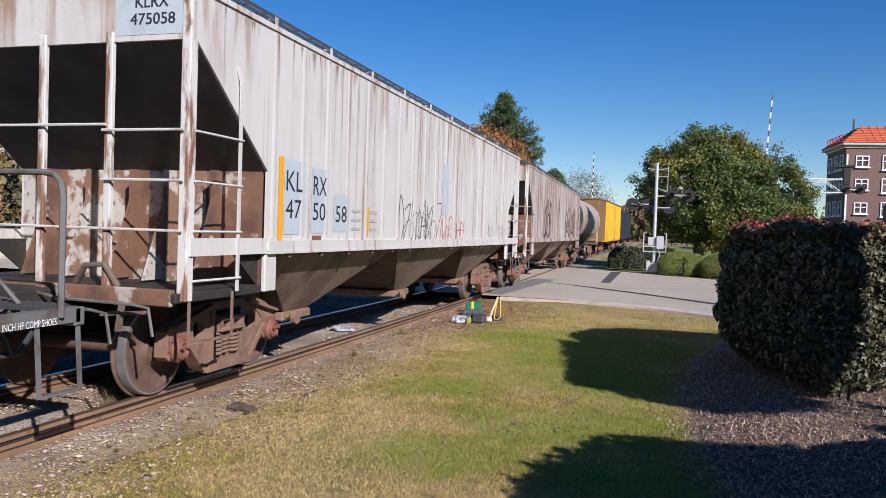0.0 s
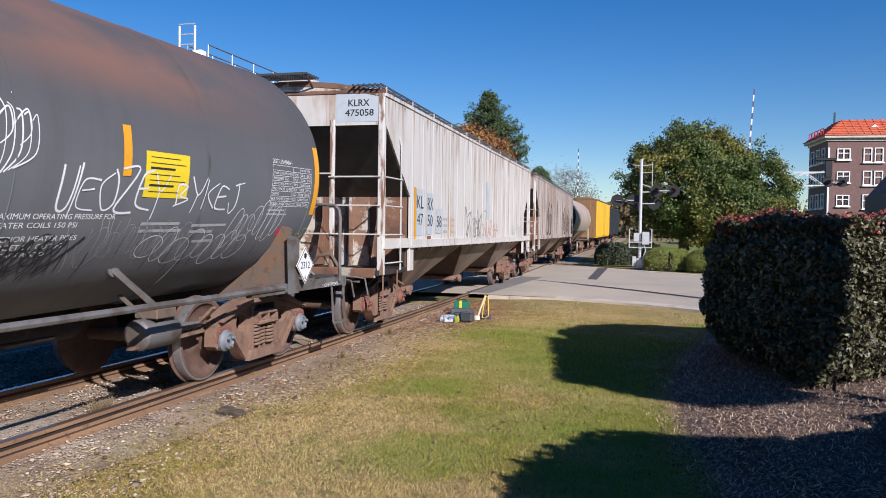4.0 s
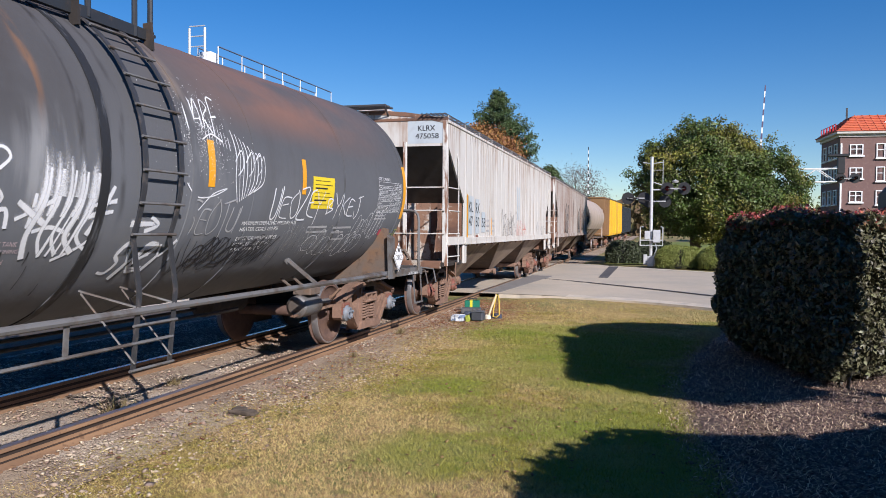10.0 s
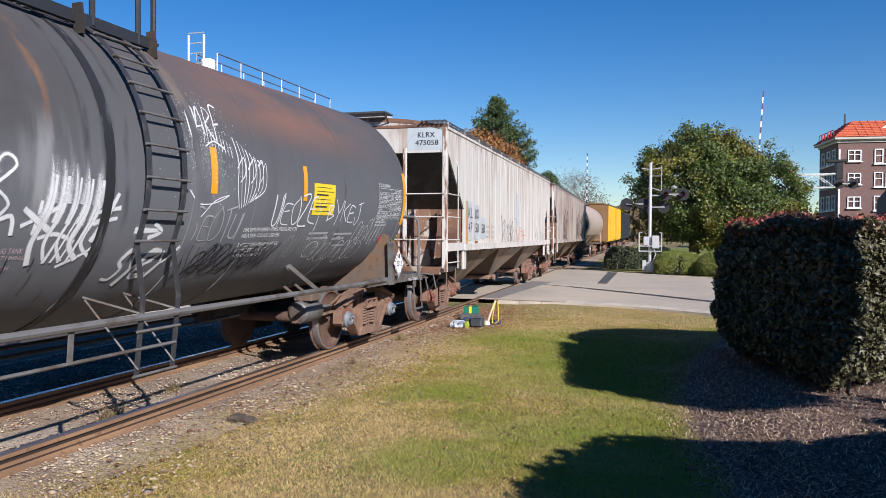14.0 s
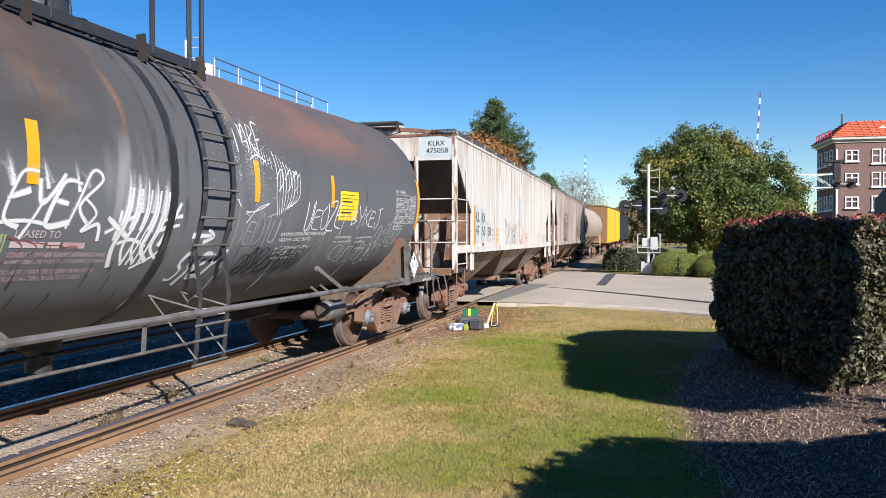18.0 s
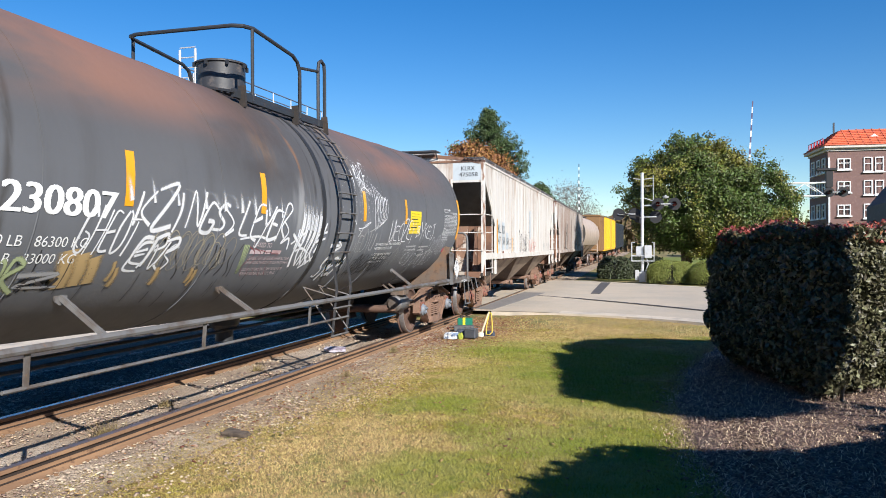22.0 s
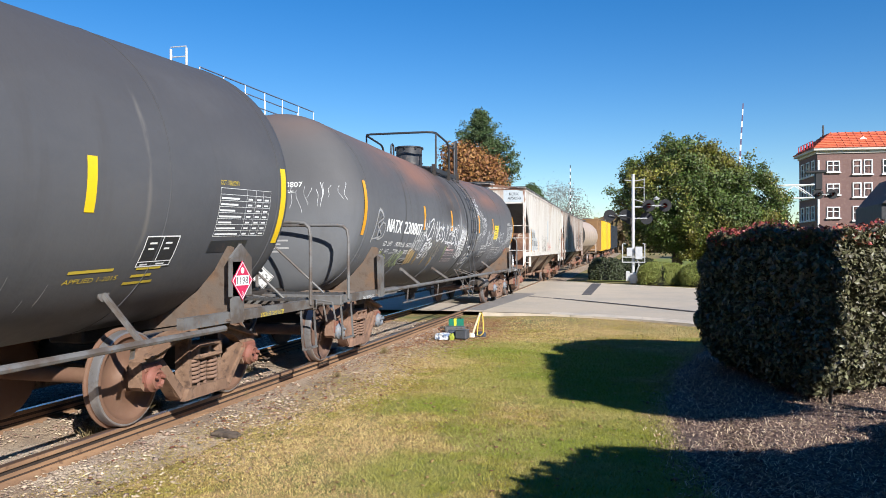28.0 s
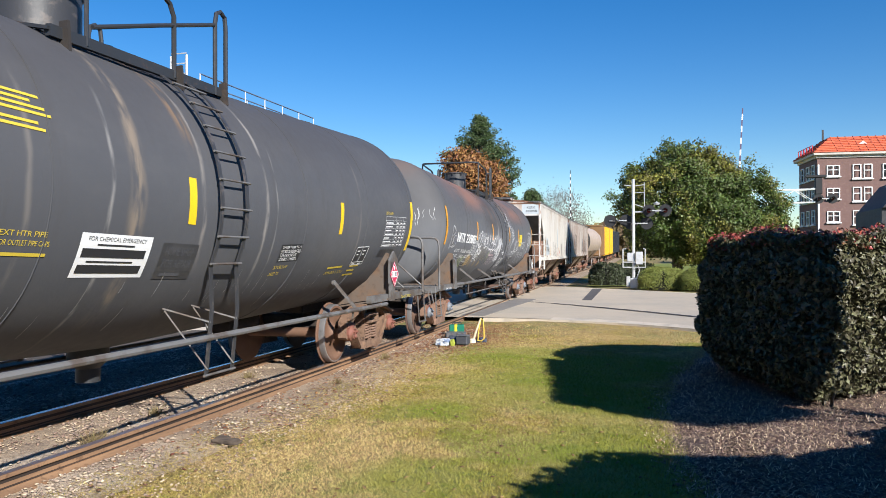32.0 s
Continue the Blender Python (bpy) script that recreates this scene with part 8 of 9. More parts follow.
def far_woods():
    """Low woods and shrubs along the horizon."""
    rng = np.random.default_rng(31)
    cs, ns = [], []
    for x0, x1, y0, y1, h, k in ((-120, -22, 95, 140, 7, 500), (-9, 60, 150, 190, 6.5, 420), (60, 200, 120, 200, 9, 300), (-140, -40, 30, 95, 8, 380), (-8.2, -4.6, 128, 150, 6.5, 50)):
        c = np.stack([rng.uniform(x0, x1, k), rng.uniform(y0, y1, k), h * rng.beta(1.2, 1.6, k)], 1)
        q = rng.normal(size=(k, 24, 3)) * np.array([1.3, 1.3, 0.9])
        p = (c[:, None] + q).reshape(-1, 3)
        p[:, 2] = np.maximum(0.2, p[:, 2]) + 0.6
        cs.append(p)
        ns.append(q.reshape(-1, 3))
    ob = new("woods", leaf_cloud("woods", np.concatenate(cs), np.concatenate(ns), 0.85, mat("far foliage", (0.10, 0.105, 0.035), 0.8, 0, [(0.05, (0.15, 0.10, 0.045), 0.45, 0.6, 0.9)], (), island=0.5), rng))
    tagged(ob, "distant woods in autumn colours", "woods", kind="stuff")


far_woods()


# ---- lawn, mulch, stones ----
def blades():
    rng = np.random.default_rng(41)
    n = 640000
    y = 2.6 + 17.2 * rng.beta(0.9, 1.9, n)
    x = rng.uniform(-4.6, 2.6, n)
    e = np.array([ballast_edge(v) for v in np.linspace(2, 21, 400)])
    edge = np.interp(y, np.linspace(2, 21, 400), e) + 0.15
    bed = np.interp(y, [2, 6, 7.1, 8.3, 9.4, 12, 14, 16, 20], [0.7, 0.42, 0.22, 0.14, 0.1, 0.3, 0.75, 1.0, 1.6])
    kerb = np.array([near_kerb(v) for v in np.linspace(-5, 3, 200)])
    ok = (x > edge - 1.0 * rng.random(n) ** 2) & (x < bed + 0.12 * rng.normal(size=n)) & (y < np.interp(x, np.linspace(-5, 3, 200), kerb) - 0.03)
    x, y = x[ok], y[ok]
    n = len(x)
    thin = 0.35 + 0.65 * np.clip((x - np.interp(y, np.linspace(2, 21, 400), e)) / 1.3, 0, 1)
    h = 0.018 * rng.uniform(0.5, 1.5, n) * thin * (1 + 0.9 * np.exp(-np.abs(x - np.interp(y, [2, 6, 7.1, 8.3, 9.4, 12, 14, 16, 20], [0.7, 0.42, 0.22, 0.14, 0.1, 0.3, 0.75, 1.0, 1.6])) / 0.15))
    a = rng.uniform(0, 2 * math.pi, n)
    w = 0.0021 * (1 + y / 7)
    lean = rng.normal(0, 0.021, (n, 2))
    z = np.where(y > 17, 0.09 * np.minimum(1, (y - 17) / 3) - 0.03 * np.clip(y - 19, 0, 1), 0.0)
    v = np.empty((n, 3, 3))
    v[:, 0] = np.stack([x - w * np.cos(a), y - w * np.sin(a), z - 0.004], 1)
    v[:, 1] = np.stack([x + w * np.cos(a), y + w * np.sin(a), z - 0.004], 1)
    v[:, 2] = np.stack([x + lean[:, 0], y + lean[:, 1], z + h], 1)
    ob = new("grass", soup("grass", v.reshape(-1, 3), np.arange(3 * n).reshape(-1, 3), BLADE))
    tagged(ob, "short patchy green and straw coloured grass", "grass", kind="stuff")


blades()

STONE_V = np.array([(1, 0, 0.1), (0.3, 0.95, -0.1), (-0.8, 0.6, 0.1), (-0.85, -0.55, -0.05), (0.25, -0.95, 0.1), (0.1, 0.05, 0.8), (0, 0, -0.6)])
STONE_F = np.array([(0, 1, 5), (1, 2, 5), (2, 3, 5), (3, 4, 5), (4, 0, 5), (1, 0, 6), (2, 1, 6), (3, 2, 6), (4, 3, 6), (0, 4, 6)])


def scatter(name, label, category, x, y, z, size, material, rng, flat=0.7):
    n = len(x)
    a = rng.uniform(0, 2 * math.pi, n)
    s = size * rng.uniform(0.5, 1.5, n)
    v = STONE_V[None] * (1 + 0.25 * rng.normal(size=(n, 7, 3)))
    v[:, :, 2] *= flat
    t = rng.normal(0, 0.35, n)
    v = np.stack([v[:, :, 0], v[:, :, 1] * np.cos(t)[:, None] - v[:, :, 2] * np.sin(t)[:, None], v[:, :, 1] * np.sin(t)[:, None] + v[:, :, 2] * np.cos(t)[:, None]], 2) * s[:, None, None]
    c, k = np.cos(a)[:, None], np.sin(a)[:, None]
    v = np.stack([v[:, :, 0] * c - v[:, :, 1] * k, v[:, :, 0] * k + v[:, :, 1] * c, v[:, :, 2]], 2)
    v += np.stack([x, y, z], 1)[:, None]
    f = STONE_F[None] + 7 * np.arange(n)[:, None, None]
    ob = new(name, soup(name, v.reshape(-1, 3), f.reshape(-1, 3), material))
    return tagged(ob, label, category, kind="stuff")


def stones():
    rng = np.random.default_rng(51)
    n = 95000
    y = 1.5 + 19 * rng.beta(0.9, 1.5, n)
    lx = np.array([line_x(v) for v in np.linspace(0, 42, 200)])
    cx = np.interp(y, np.linspace(0, 42, 200), lx)
    off = rng.uniform(-4.6, 2.35, n)
    ok = (np.abs(np.abs(off) - 0.7525) > 0.085) & (off < 1.9 + 0.25 * rng.normal(size=n))
    # stones lie in drifts, with bare dusty earth between
    drift = np.sin(y * 2.1 + off * 3.0) + np.sin(y * 0.83 - off * 4.1 + 1.0) + 0.8 * np.sin(y * 5.1 + off * 7.3)
    ok &= rng.random(n) < np.where(off < -0.9, 0.9, np.clip(0.32 + 0.34 * drift, 0.08, 0.9))
    x, y, off = (cx + off)[ok], y[ok], off[ok]
    size = 0.018 * rng.choice([0.45, 0.7, 1.0, 1.5], len(x), p=[0.42, 0.33, 0.20, 0.05])
    for lab, mt, k in (("loose tan and brown ballast stones", STONE, off > -0.8), ("loose ballast stones darkened for shade", STONE_SHADE, off < -0.8)):
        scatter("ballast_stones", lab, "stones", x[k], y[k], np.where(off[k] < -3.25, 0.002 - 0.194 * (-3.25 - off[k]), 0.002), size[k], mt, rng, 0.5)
    n = 2600
    y = 2.5 + 17 * rng.random(n)
    x = np.array([ballast_edge(v) for v in y]) + np.abs(rng.normal(0, 0.4, n))
    scatter("ballast_stones", "stray stones at the edge of the lawn", "stones", x, y, np.full(n, 0.004), 0.011, STONE, rng)


stones()


def mulch_bed():
    ys = [-6, 0, 3, 6.05, 7.1, 8.3, 9.4, 12, 14, 16, 18]
    xs = [1.2, 0.9, 0.62, 0.41, 0.2, 0.14, 0.1, 0.3, 0.75, 1.0, 1.3]
    s = Shape()
    n = 60
    v, f = [], []
    for i in range(n + 1):
        y = -6 + 24 * i / n
        x = np.interp(y, ys, xs) + 0.05 * math.sin(y * 3.1)
        for k in range(9):
            u = k / 8
            xx = x + (7.5 - x) * u ** 1.6
            v.append((xx, y, 0.006 + 0.06 * min(1, (xx - x) / 0.6)))
    for i in range(n):
        for k in range(8):
            f.append((i * 9 + k, i * 9 + k + 1, (i + 1) * 9 + k + 1, (i + 1) * 9 + k))
    tagged(new("mulch_bed", soup("mulch_bed", v, f, MULCH, True)), "dark purple brown mulch bed under the hedge", "mulch bed", kind="structure")
    rng = np.random.default_rng(61)
    n = 90000
    y = 3.0 + 13 * rng.beta(1.1, 1.6, n)
    x0 = np.interp(y, ys, xs)
    x = x0 + 3.2 * rng.random(n) ** 1.2 - 0.05 - 0.25 * rng.random(n) ** 4
    z = 0.006 + 0.06 * np.clip((x - x0) / 0.6, 0, 1)
    scatter("mulch_chips", "loose bark chips on the mulch bed", "mulch", x, y, z, 0.011, CHIP, rng, 0.4)
    n = 28000
    y = 3.0 + 13 * rng.beta(1.1, 1.6, n)
    x0 = np.interp(y, ys, xs)
    x = x0 + 3.0 * rng.random(n) ** 1.2 - 0.30 * rng.random(n) ** 3
    z = 0.018 + 0.06 * np.clip((x - x0) / 0.6, 0, 1) + 0.012 * rng.random(n)
    a = rng.uniform(0, 2 * math.pi, n)
    ln = rng.uniform(0.008, 0.024, n)
    c, tip = np.stack([x, y, z], 1), np.stack([np.cos(a) * ln, np.sin(a) * ln, rng.normal(0, 0.008, n)], 1)
    wd = np.stack([-np.sin(a), np.cos(a), np.zeros(n)], 1) * rng.uniform(0.0012, 0.004, (n, 1))
    v = np.stack([c - tip - wd, c - tip + wd, c + tip + wd, c + tip - wd], 1)
    straw = mat("dry straw bit", (0.45, 0.325, 0.25), 0.85, 0, (), (), island=0.75)
    tagged(new("pine_straw", soup("pine_straw", v.reshape(-1, 3), np.arange(4 * n).reshape(-1, 4), straw)), "dry straw and twigs strewn over the mulch", "straw", kind="stuff")
    n = 900
    y = 3 + 16 * rng.beta(1, 1.3, n)
    x = rng.uniform(-4.4, 0.2, n)
    scatter("fallen_leaves", "dry brown fallen leaves on the lawn", "leaves", x, y, np.full(n, 0.02) + np.where(y > 17, 0.05, 0), 0.016, LEAF_FALL, rng, 0.3)
    n = 5200
    y = np.where(rng.random(n) < 0.75, rng.normal(16.6, 1.7, n), 5 + 14 * rng.random(n) ** 0.6)
    x = np.where(y < 13.5, -4.7 + np.abs(rng.normal(0, 0.5, n)), -4.35 + rng.normal(0, 0.55, n) + 0.5 * rng.random(n))
    ok = (y < 19.6) & (y > 5) & (np.abs(np.abs(x - XC) - 0.7525) > 0.09)
    scatter("fallen_leaves", "drift of rust brown leaves beside the track", "leaves", x[ok], y[ok], 0.01 + np.where(y[ok] > 17, 0.03, 0), 0.016, mat("rust leaf", (0.25, 0.11, 0.055), 0.85, 0, (), (), island=0.5), rng, 0.35)


mulch_bed()


def ties():
    bed = thing("track_ties", "weathered wooden ties bedded in ballast", "ties", kind="structure")
    s = Shape()
    s.box((0, 0, 0), (2.6, 0.22, 0.14), bev=0.012)
    me = s.mesh("tie", TIE)
    p = Shape()
    for g in (-1, 1):
        p.box((g * 0.7525, 0, 0.072), (0.34, 0.19, 0.012))
        for dx in (-0.10, 0.10):
            for dy in (-0.06, 0.06):
                p.box((g * 0.7525 + dx, dy, 0.092), (0.035, 0.025, 0.035))
    pm = p.mesh("tie_plate", RAIL_SIDE, 0)
    rng = random.Random(5)
    for i in range(62):
        y = -9 + 0.52 * i
        if 20 < y < 39:
            continue
        o = part("tie", me, TIE, bed, "", pose(line_x(y) + rng.uniform(-0.03, 0.03), y + rng.uniform(-0.02, 0.02), RAIL - 0.17 - 0.082, 0, 0, rng.uniform(-1.5, 1.5)))
        part("tie_plate", pm, RAIL_SIDE, o)


ties()


def weeds():
    rng = np.random.default_rng(77)
    dry = mat("dry weed stalk", (0.20, 0.15, 0.07), 0.85, 0, (), (), island=0.5)
    for x, y, r, n in ((-5.22, 6.2, 0.16, 260), (-4.95, 8.4, 0.09, 120), (-4.6, 12.6, 0.12, 160), (-5.6, 7.6, 0.10, 120), (-4.4, 10.1, 0.08, 100), (-5.9, 10.2, 0.10, 110)):
        a = rng.uniform(0, 2 * math.pi, n)
        d = np.abs(rng.normal(0, 0.5, n)) * r
        b = np.stack([x + d * np.cos(a), y + d * np.sin(a), np.full(n, 0.0)], 1)
        t = b + np.stack([rng.normal(0, 0.5, n) * r, rng.normal(0, 0.5, n) * r, r * rng.uniform(0.4, 1.3, n)], 1)
        w = np.stack([0.004 * np.sin(a), 0.004 * np.cos(a), np.zeros(n)], 1)
        v = np.stack([b - w, b + w, t], 1)
        single("weed", soup("weed", v.reshape(-1, 3), np.arange(3 * n).reshape(-1, 3), dry), dry, "dry brown weed between the stones", "weed", "weeds")


weeds()

# ---- crossing signals ----
ALU = mat("aluminium paint", (0.55, 0.56, 0.57), 0.45, 0.3, [(5, (0.42, 0.42, 0.42), 0.5, 0.7, 0.6)])
BLACK = mat("matt black", (0.015, 0.015, 0.017), 0.6)
LENS = mat("dark red lens", (0.10, 0.008, 0.008), 0.25)
WHITE = mat("white paint", (0.78, 0.78, 0.77), 0.5, 0, [(4, (0.66, 0.65, 0.63), 0.5, 0.7, 0.6)])
GATE_BLUE = mat("blue grey rail paint", (0.10, 0.13, 0.19), 0.5, 0, [(5, (0.16, 0.18, 0.22), 0.5, 0.7, 0.6)])
RED_PAINT = mat("red paint", (0.5, 0.03, 0.04), 0.5)


def lamp_pair(parent, x, z, y, face):
    """Two hooded lights on a cross arm."""
    a = Shape()
    a.tube([(x - 0.42, y, z), (x + 0.42, y, z)], 0.03, 8)
    part("lamp_arm", a, ALU, parent)
    for dx in (-0.38, 0.38):
        b = Shape()
        b.lathe([(0.0, 0.30), (0.03, 0.30), (0.035, 0.13), (0.12, 0.12), (0.18, 0.05)], 24, 'y', (x + dx, y, z))
        part("lamp_disc", b, BLACK, parent)
        h = Shape()
        for r, k in ((0.13, 0.0),):
            pts = [(x + dx + r * math.cos(t), z + r * math.sin(t)) for t in [math.pi * (-0.15 + 1.3 * i / 12) for i in range(13)]]
            inn = [(x + dx + (r - 0.012) * math.cos(t), z + (r - 0.012) * math.sin(t)) for t in [math.pi * (-0.15 + 1.3 * i / 12) for i in range(13)]]
            h.prism(pts + inn[::-1], y + face * 0.02, y + face * 0.34, 'y')
        part("lamp_hood", h, BLACK, parent)
        g = Shape()
        g.lathe([(face * 0.005, 0.11), (face * 0.02, 0.10), (face * 0.03, 0.0)], 20, 'y', (x + dx, y, z))
        part("lamp_lens", g, LENS, parent)


def signal_mast(x, y, z):
    m = thing("crossing_signal", "silver crossing signal mast with black hooded lights", "signal", at=pose(x, y, z))
    s = Shape()
    s.tube([(0, 0, 0.5), (0, 0, 5.3)], 0.075, 14)
    s.lathe([(5.3, 0.085), (5.34, 0.085), (5.36, 0.0)], 14, 'z')
    part("mast", s, ALU, m)
    b = Shape()
    b.box((0, 0, 0.27), (0.34, 0.34, 0.5), bev=0.03)
    part("base", b, ALU, m)
    for dx in (-0.26, 0.24):
        c = Shape()
        c.box((dx, -0.05, 0.36), (0.18, 0.24, 0.5), bev=0.02)
        part("junction_box", c, ALU, m)
    for dx, dz, w, h in ((-0.17, 1.55, 0.26, 0.42), (0.27, 1.5, 0.34, 0.62)):
        c = Shape()
        c.box((dx, -0.14, dz), (w, 0.24, h), bev=0.02)
        part("control_box", c, ALU, m)
    r = Shape()
    for dz in (0.0,):
        r.tube([(-0.50, -0.2, 1.05), (0.55, -0.2, 1.05), (0.55, -0.2, 1.95), (0.45, -0.2, 1.95)], 0.03, 6)
        r.tube([(-0.50, -0.2, 1.05), (-0.50, -0.2, 1.95), (-0.35, -0.2, 1.95)], 0.03, 6)
        r.tube([(-0.50, -0.2, 1.3), (0.55, -0.2, 1.3)], 0.03, 6)
    part("guard_frame", r, ALU, m)
    k = Shape()
    k.tube([(0.2, -0.1, 1.2), (0.28, -0.15, 0.9), (0.15, -0.1, 0.55)], 0.03, 6)
    part("conduit", k, ALU, m)
    t = Shape()
    t.tube([(-0.42, 0, 5.08), (0.0, 0, 5.02), (0.52, 0, 5.08)], 0.02, 6)
    t.tube([(0.52, 0, 3.9), (0.52, 0, 5.2)], 0.016, 6)
    t.tube([(0, 0, 4.7), (0.52, 0, 4.7)], 0.014, 6)
    part("bell_bracket", t, ALU, m)
    l = Shape()
    l.lathe([(4.06, 0.0), (4.08, 0.12), (4.16, 0.16), (4.20, 0.05), (4.25, 0.0)], 16, 'z', (1.1, -0.1, 0))
    part("bell", l, ALU, m)
    ar = Shape()
    ar.tube([(0, 0, 3.75), (1.5, -0.1, 3.75)], 0.035, 8)
    ar.tube([(0, 0, 4.15), (1.0, -0.1, 3.78)], 0.02, 6)
    part("lamp_bracket", ar, ALU, m)
    lamp_pair(m, 1.12, 3.8, -0.12, -1)
    lamp_pair(m, 0.25, 3.2, 0.25, 1)
    ar2 = Shape()
    ar2.tube([(0, 0, 3.2), (-1.1, 0.1, 3.4)], 0.03, 6)
    part("lamp_bracket", ar2, BLACK, m)
    lamp_pair(m, -0.75, 3.35, 0.2, 1)


signal_mast(-1.02, 38.3, 0.1)


def gate_arm(x, y, z, length, lean, label, dark):
    g = thing("gate_arm", label, "crossing gate", at=pose(x, y, z))
    p = Shape()
    p.box((0, 0, 0.6), (0.3, 0.3, 1.2), bev=0.03)
    part("gate_motor", p, ALU, g)
    n = 26
    for i in range(n):
        s = Shape()
        a, b = 1.1 + length * i / n, 1.1 + length * (i + 1) / n
        w = 0.16 - 0.09 * i / n
        s.bar((lean * (a - 1.1), 0, a), (lean * (b - 1.1), 0, b), w, 0.05, (0, 1, 0))
        part("gate_stripe", s, dark if i % 2 else WHITE, g)


gate_arm(5.1, 54.0, 0.15, 10.2, 0.055, "raised crossing gate striped dark purple and white", mat("dark gate stripe", (0.10, 0.07, 0.13), 0.6))
gate_arm(-8.5, 80.0, 0.4, 9.0, 0.0, "raised crossing gate striped white and black", BLACK)


def cantilever(name, label, x, y, z, length, dirn, height, depth, walkway):
    """A post with a truss arm; dirn: the way of the arm."""
    c = thing(name, label, "signal bridge", at=pose(x, y, z))
    d = Vector((*dirn, 0)).normalized()
    q = Vector((-d.y, d.x, 0))
    p = Shape()
    p.tube([(0, 0, 0), (0, 0, height + depth)], 0.14, 12)
    part("post", p, ALU, c)
    for side in (-1, 1):
        for h in (0, depth):
            s = Shape()
            a = q * (0.3 * side) + Vector((0, 0, height + h))
            s.tube([a, a + d * length], 0.04, 6)
            part("chord", s, WHITE, c)
        n = int(length / 0.9)
        for i in range(n):
            s = Shape()
            a = q * (0.3 * side) + Vector((0, 0, height + (depth if i % 2 else 0))) + d * (length * i / n)
            b = q * (0.3 * side) + Vector((0, 0, height + (0 if i % 2 else depth))) + d * (length * (i + 1) / n)
            s.tube([a, b], 0.025, 6)
            part("lattice_bar", s, WHITE, c)
    if walkway:
        s = Shape()
        s.box(tuple(d * (length / 2) + Vector((0, 0, height + depth + 0.05))), (0.6, length, 0.05))
        part("walkway", s, ALU, c)
        for side in (-1, 1):
            for i in range(7):
                s = Shape()
                a = q * (0.32 * side) + Vector((0, 0, height + depth)) + d * (0.2 + (length - 0.2) * i / 6)
                s.tube([a, a + Vector((0, 0, 1.05))], 0.018, 6)
                part("rail_post", s, ALU, c)
            for h in (0.5, 1.05):
                s = Shape()
                a = q * (0.32 * side) + Vector((0, 0, height + depth + h)) + d * 0.2
                s.tube([a, a + d * (length - 0.2)], 0.022, 6)
                part("hand_rail", s, GATE_BLUE, c)
        for side in (-1, 1):
            s = Shape()
            a = q * (0.24 * side) - d * 0.3
            s.tube([a + Vector((0, 0, 0.5)), a + Vector((0, 0, height + depth + 1.45))], 0.035, 6)
            part("ladder_rail", s, ALU, c)
        for i in range(26):
            s = Shape()
            a = -d * 0.3 + Vector((0, 0, 0.7 + (height + depth + 0.8) * i / 25))
            s.tube([a - q * 0.24, a + q * 0.24], 0.016, 6)
            part("ladder_rung", s, ALU, c)
        b = Shape()
        b.box(tuple(d * 0.25 + Vector((0, 0, height + depth + 0.45))), (0.4, 0.4, 0.9), bev=0.03)
        part("relay_box", b, WHITE, c)
    return c


cantilever("signal_bridge", "white signal bridge with a railed walkway over the road", -12.35, 18.1, -0.22, 7.4, (0, 1), 5.3, 0.7, True)
br = cantilever("signal_bridge", "white truss arm over the road with black signal lights", 5.1, 51.0, 0.15, 4.3, (1, 0), 4.75, 0.8, False)
lamp_pair(br, 4.9, 4.95, -0.2, -1)
bt = Shape()
bt.box((4.4, 0, 6.35), (1.2, 0.4, 0.16), bev=0.03)
bt.box((4.55, 0, 5.75), (0.4, 0.35, 1.0), bev=0.03)
part("signal_housing", bt, BLACK, br)


# ---- buildings ----
BRICK = mat("brown brick wall", (0.16, 0.095, 0.085), 0.85, 0, [((1.2, 1.2, 9), (0.15, 0.085, 0.07), 0.45, 0.65, 0.8), (3, (0.24, 0.15, 0.125), 0.5, 0.7, 0.5)], (30, 0.006))
TILE = mat("red roof tile", (0.50, 0.105, 0.05), 0.75, 0, [((2, 2, 3), (0.36, 0.07, 0.04), 0.45, 0.65, 0.8)], (10, 0.02), vary=0.12)
GLASS = mat("dark window glass", (0.05, 0.06, 0.07), 0.12)
SLATE = mat("dark slate", (0.035, 0.035, 0.042), 0.7, 0, [(2, (0.055, 0.055, 0.06), 0.45, 0.65, 0.7)], (15, 0.01))


def window(parent, m, w, h, panes):
    """A window in a wall that faces -y in its own space, let into a reveal."""
    f = Shape()
    t = 0.10
    v = []
    for y in (-0.12, 0.04):
        for a, b in ((w / 2, h / 2), (w / 2 - t, h / 2 - t)):
            v += [(-a, y, -b), (a, y, -b), (a, y, b), (-a, y, b)]
    q = []
    for k in range(4):
        n = (k + 1) % 4
        q += [(k, n, n + 4, k + 4), (k, k + 8, n + 8, n), (k + 4, n + 4, n + 12, k + 12), (k + 8, k + 12, n + 12, n + 8)]
    f.add(v, q)
    o = part("window", f, WHITE, parent, "white framed sash window", m)
    for i in range(1, panes):
        k = Shape()
        k.box((-w / 2 + w * i / panes, -0.03, 0), (0.12, 0.12, h - 2 * t))
        part("mullion", k, WHITE, o)
    k = Shape()
    k.box((0, -0.03, 0.1), (w - 2 * t, 0.1, 0.08))
    part("transom", k, WHITE, o)
    k = Shape()
    k.box((0, -0.10, -h / 2 - 0.06), (w + 0.2, 0.3, 0.12))
    part("window_sill", k, WHITE, o)
    g = Shape()
    g.box((0, 0.02, 0), (w - 2 * t, 0.04, h - 2 * t))
    part("pane", g, GLASS, o)


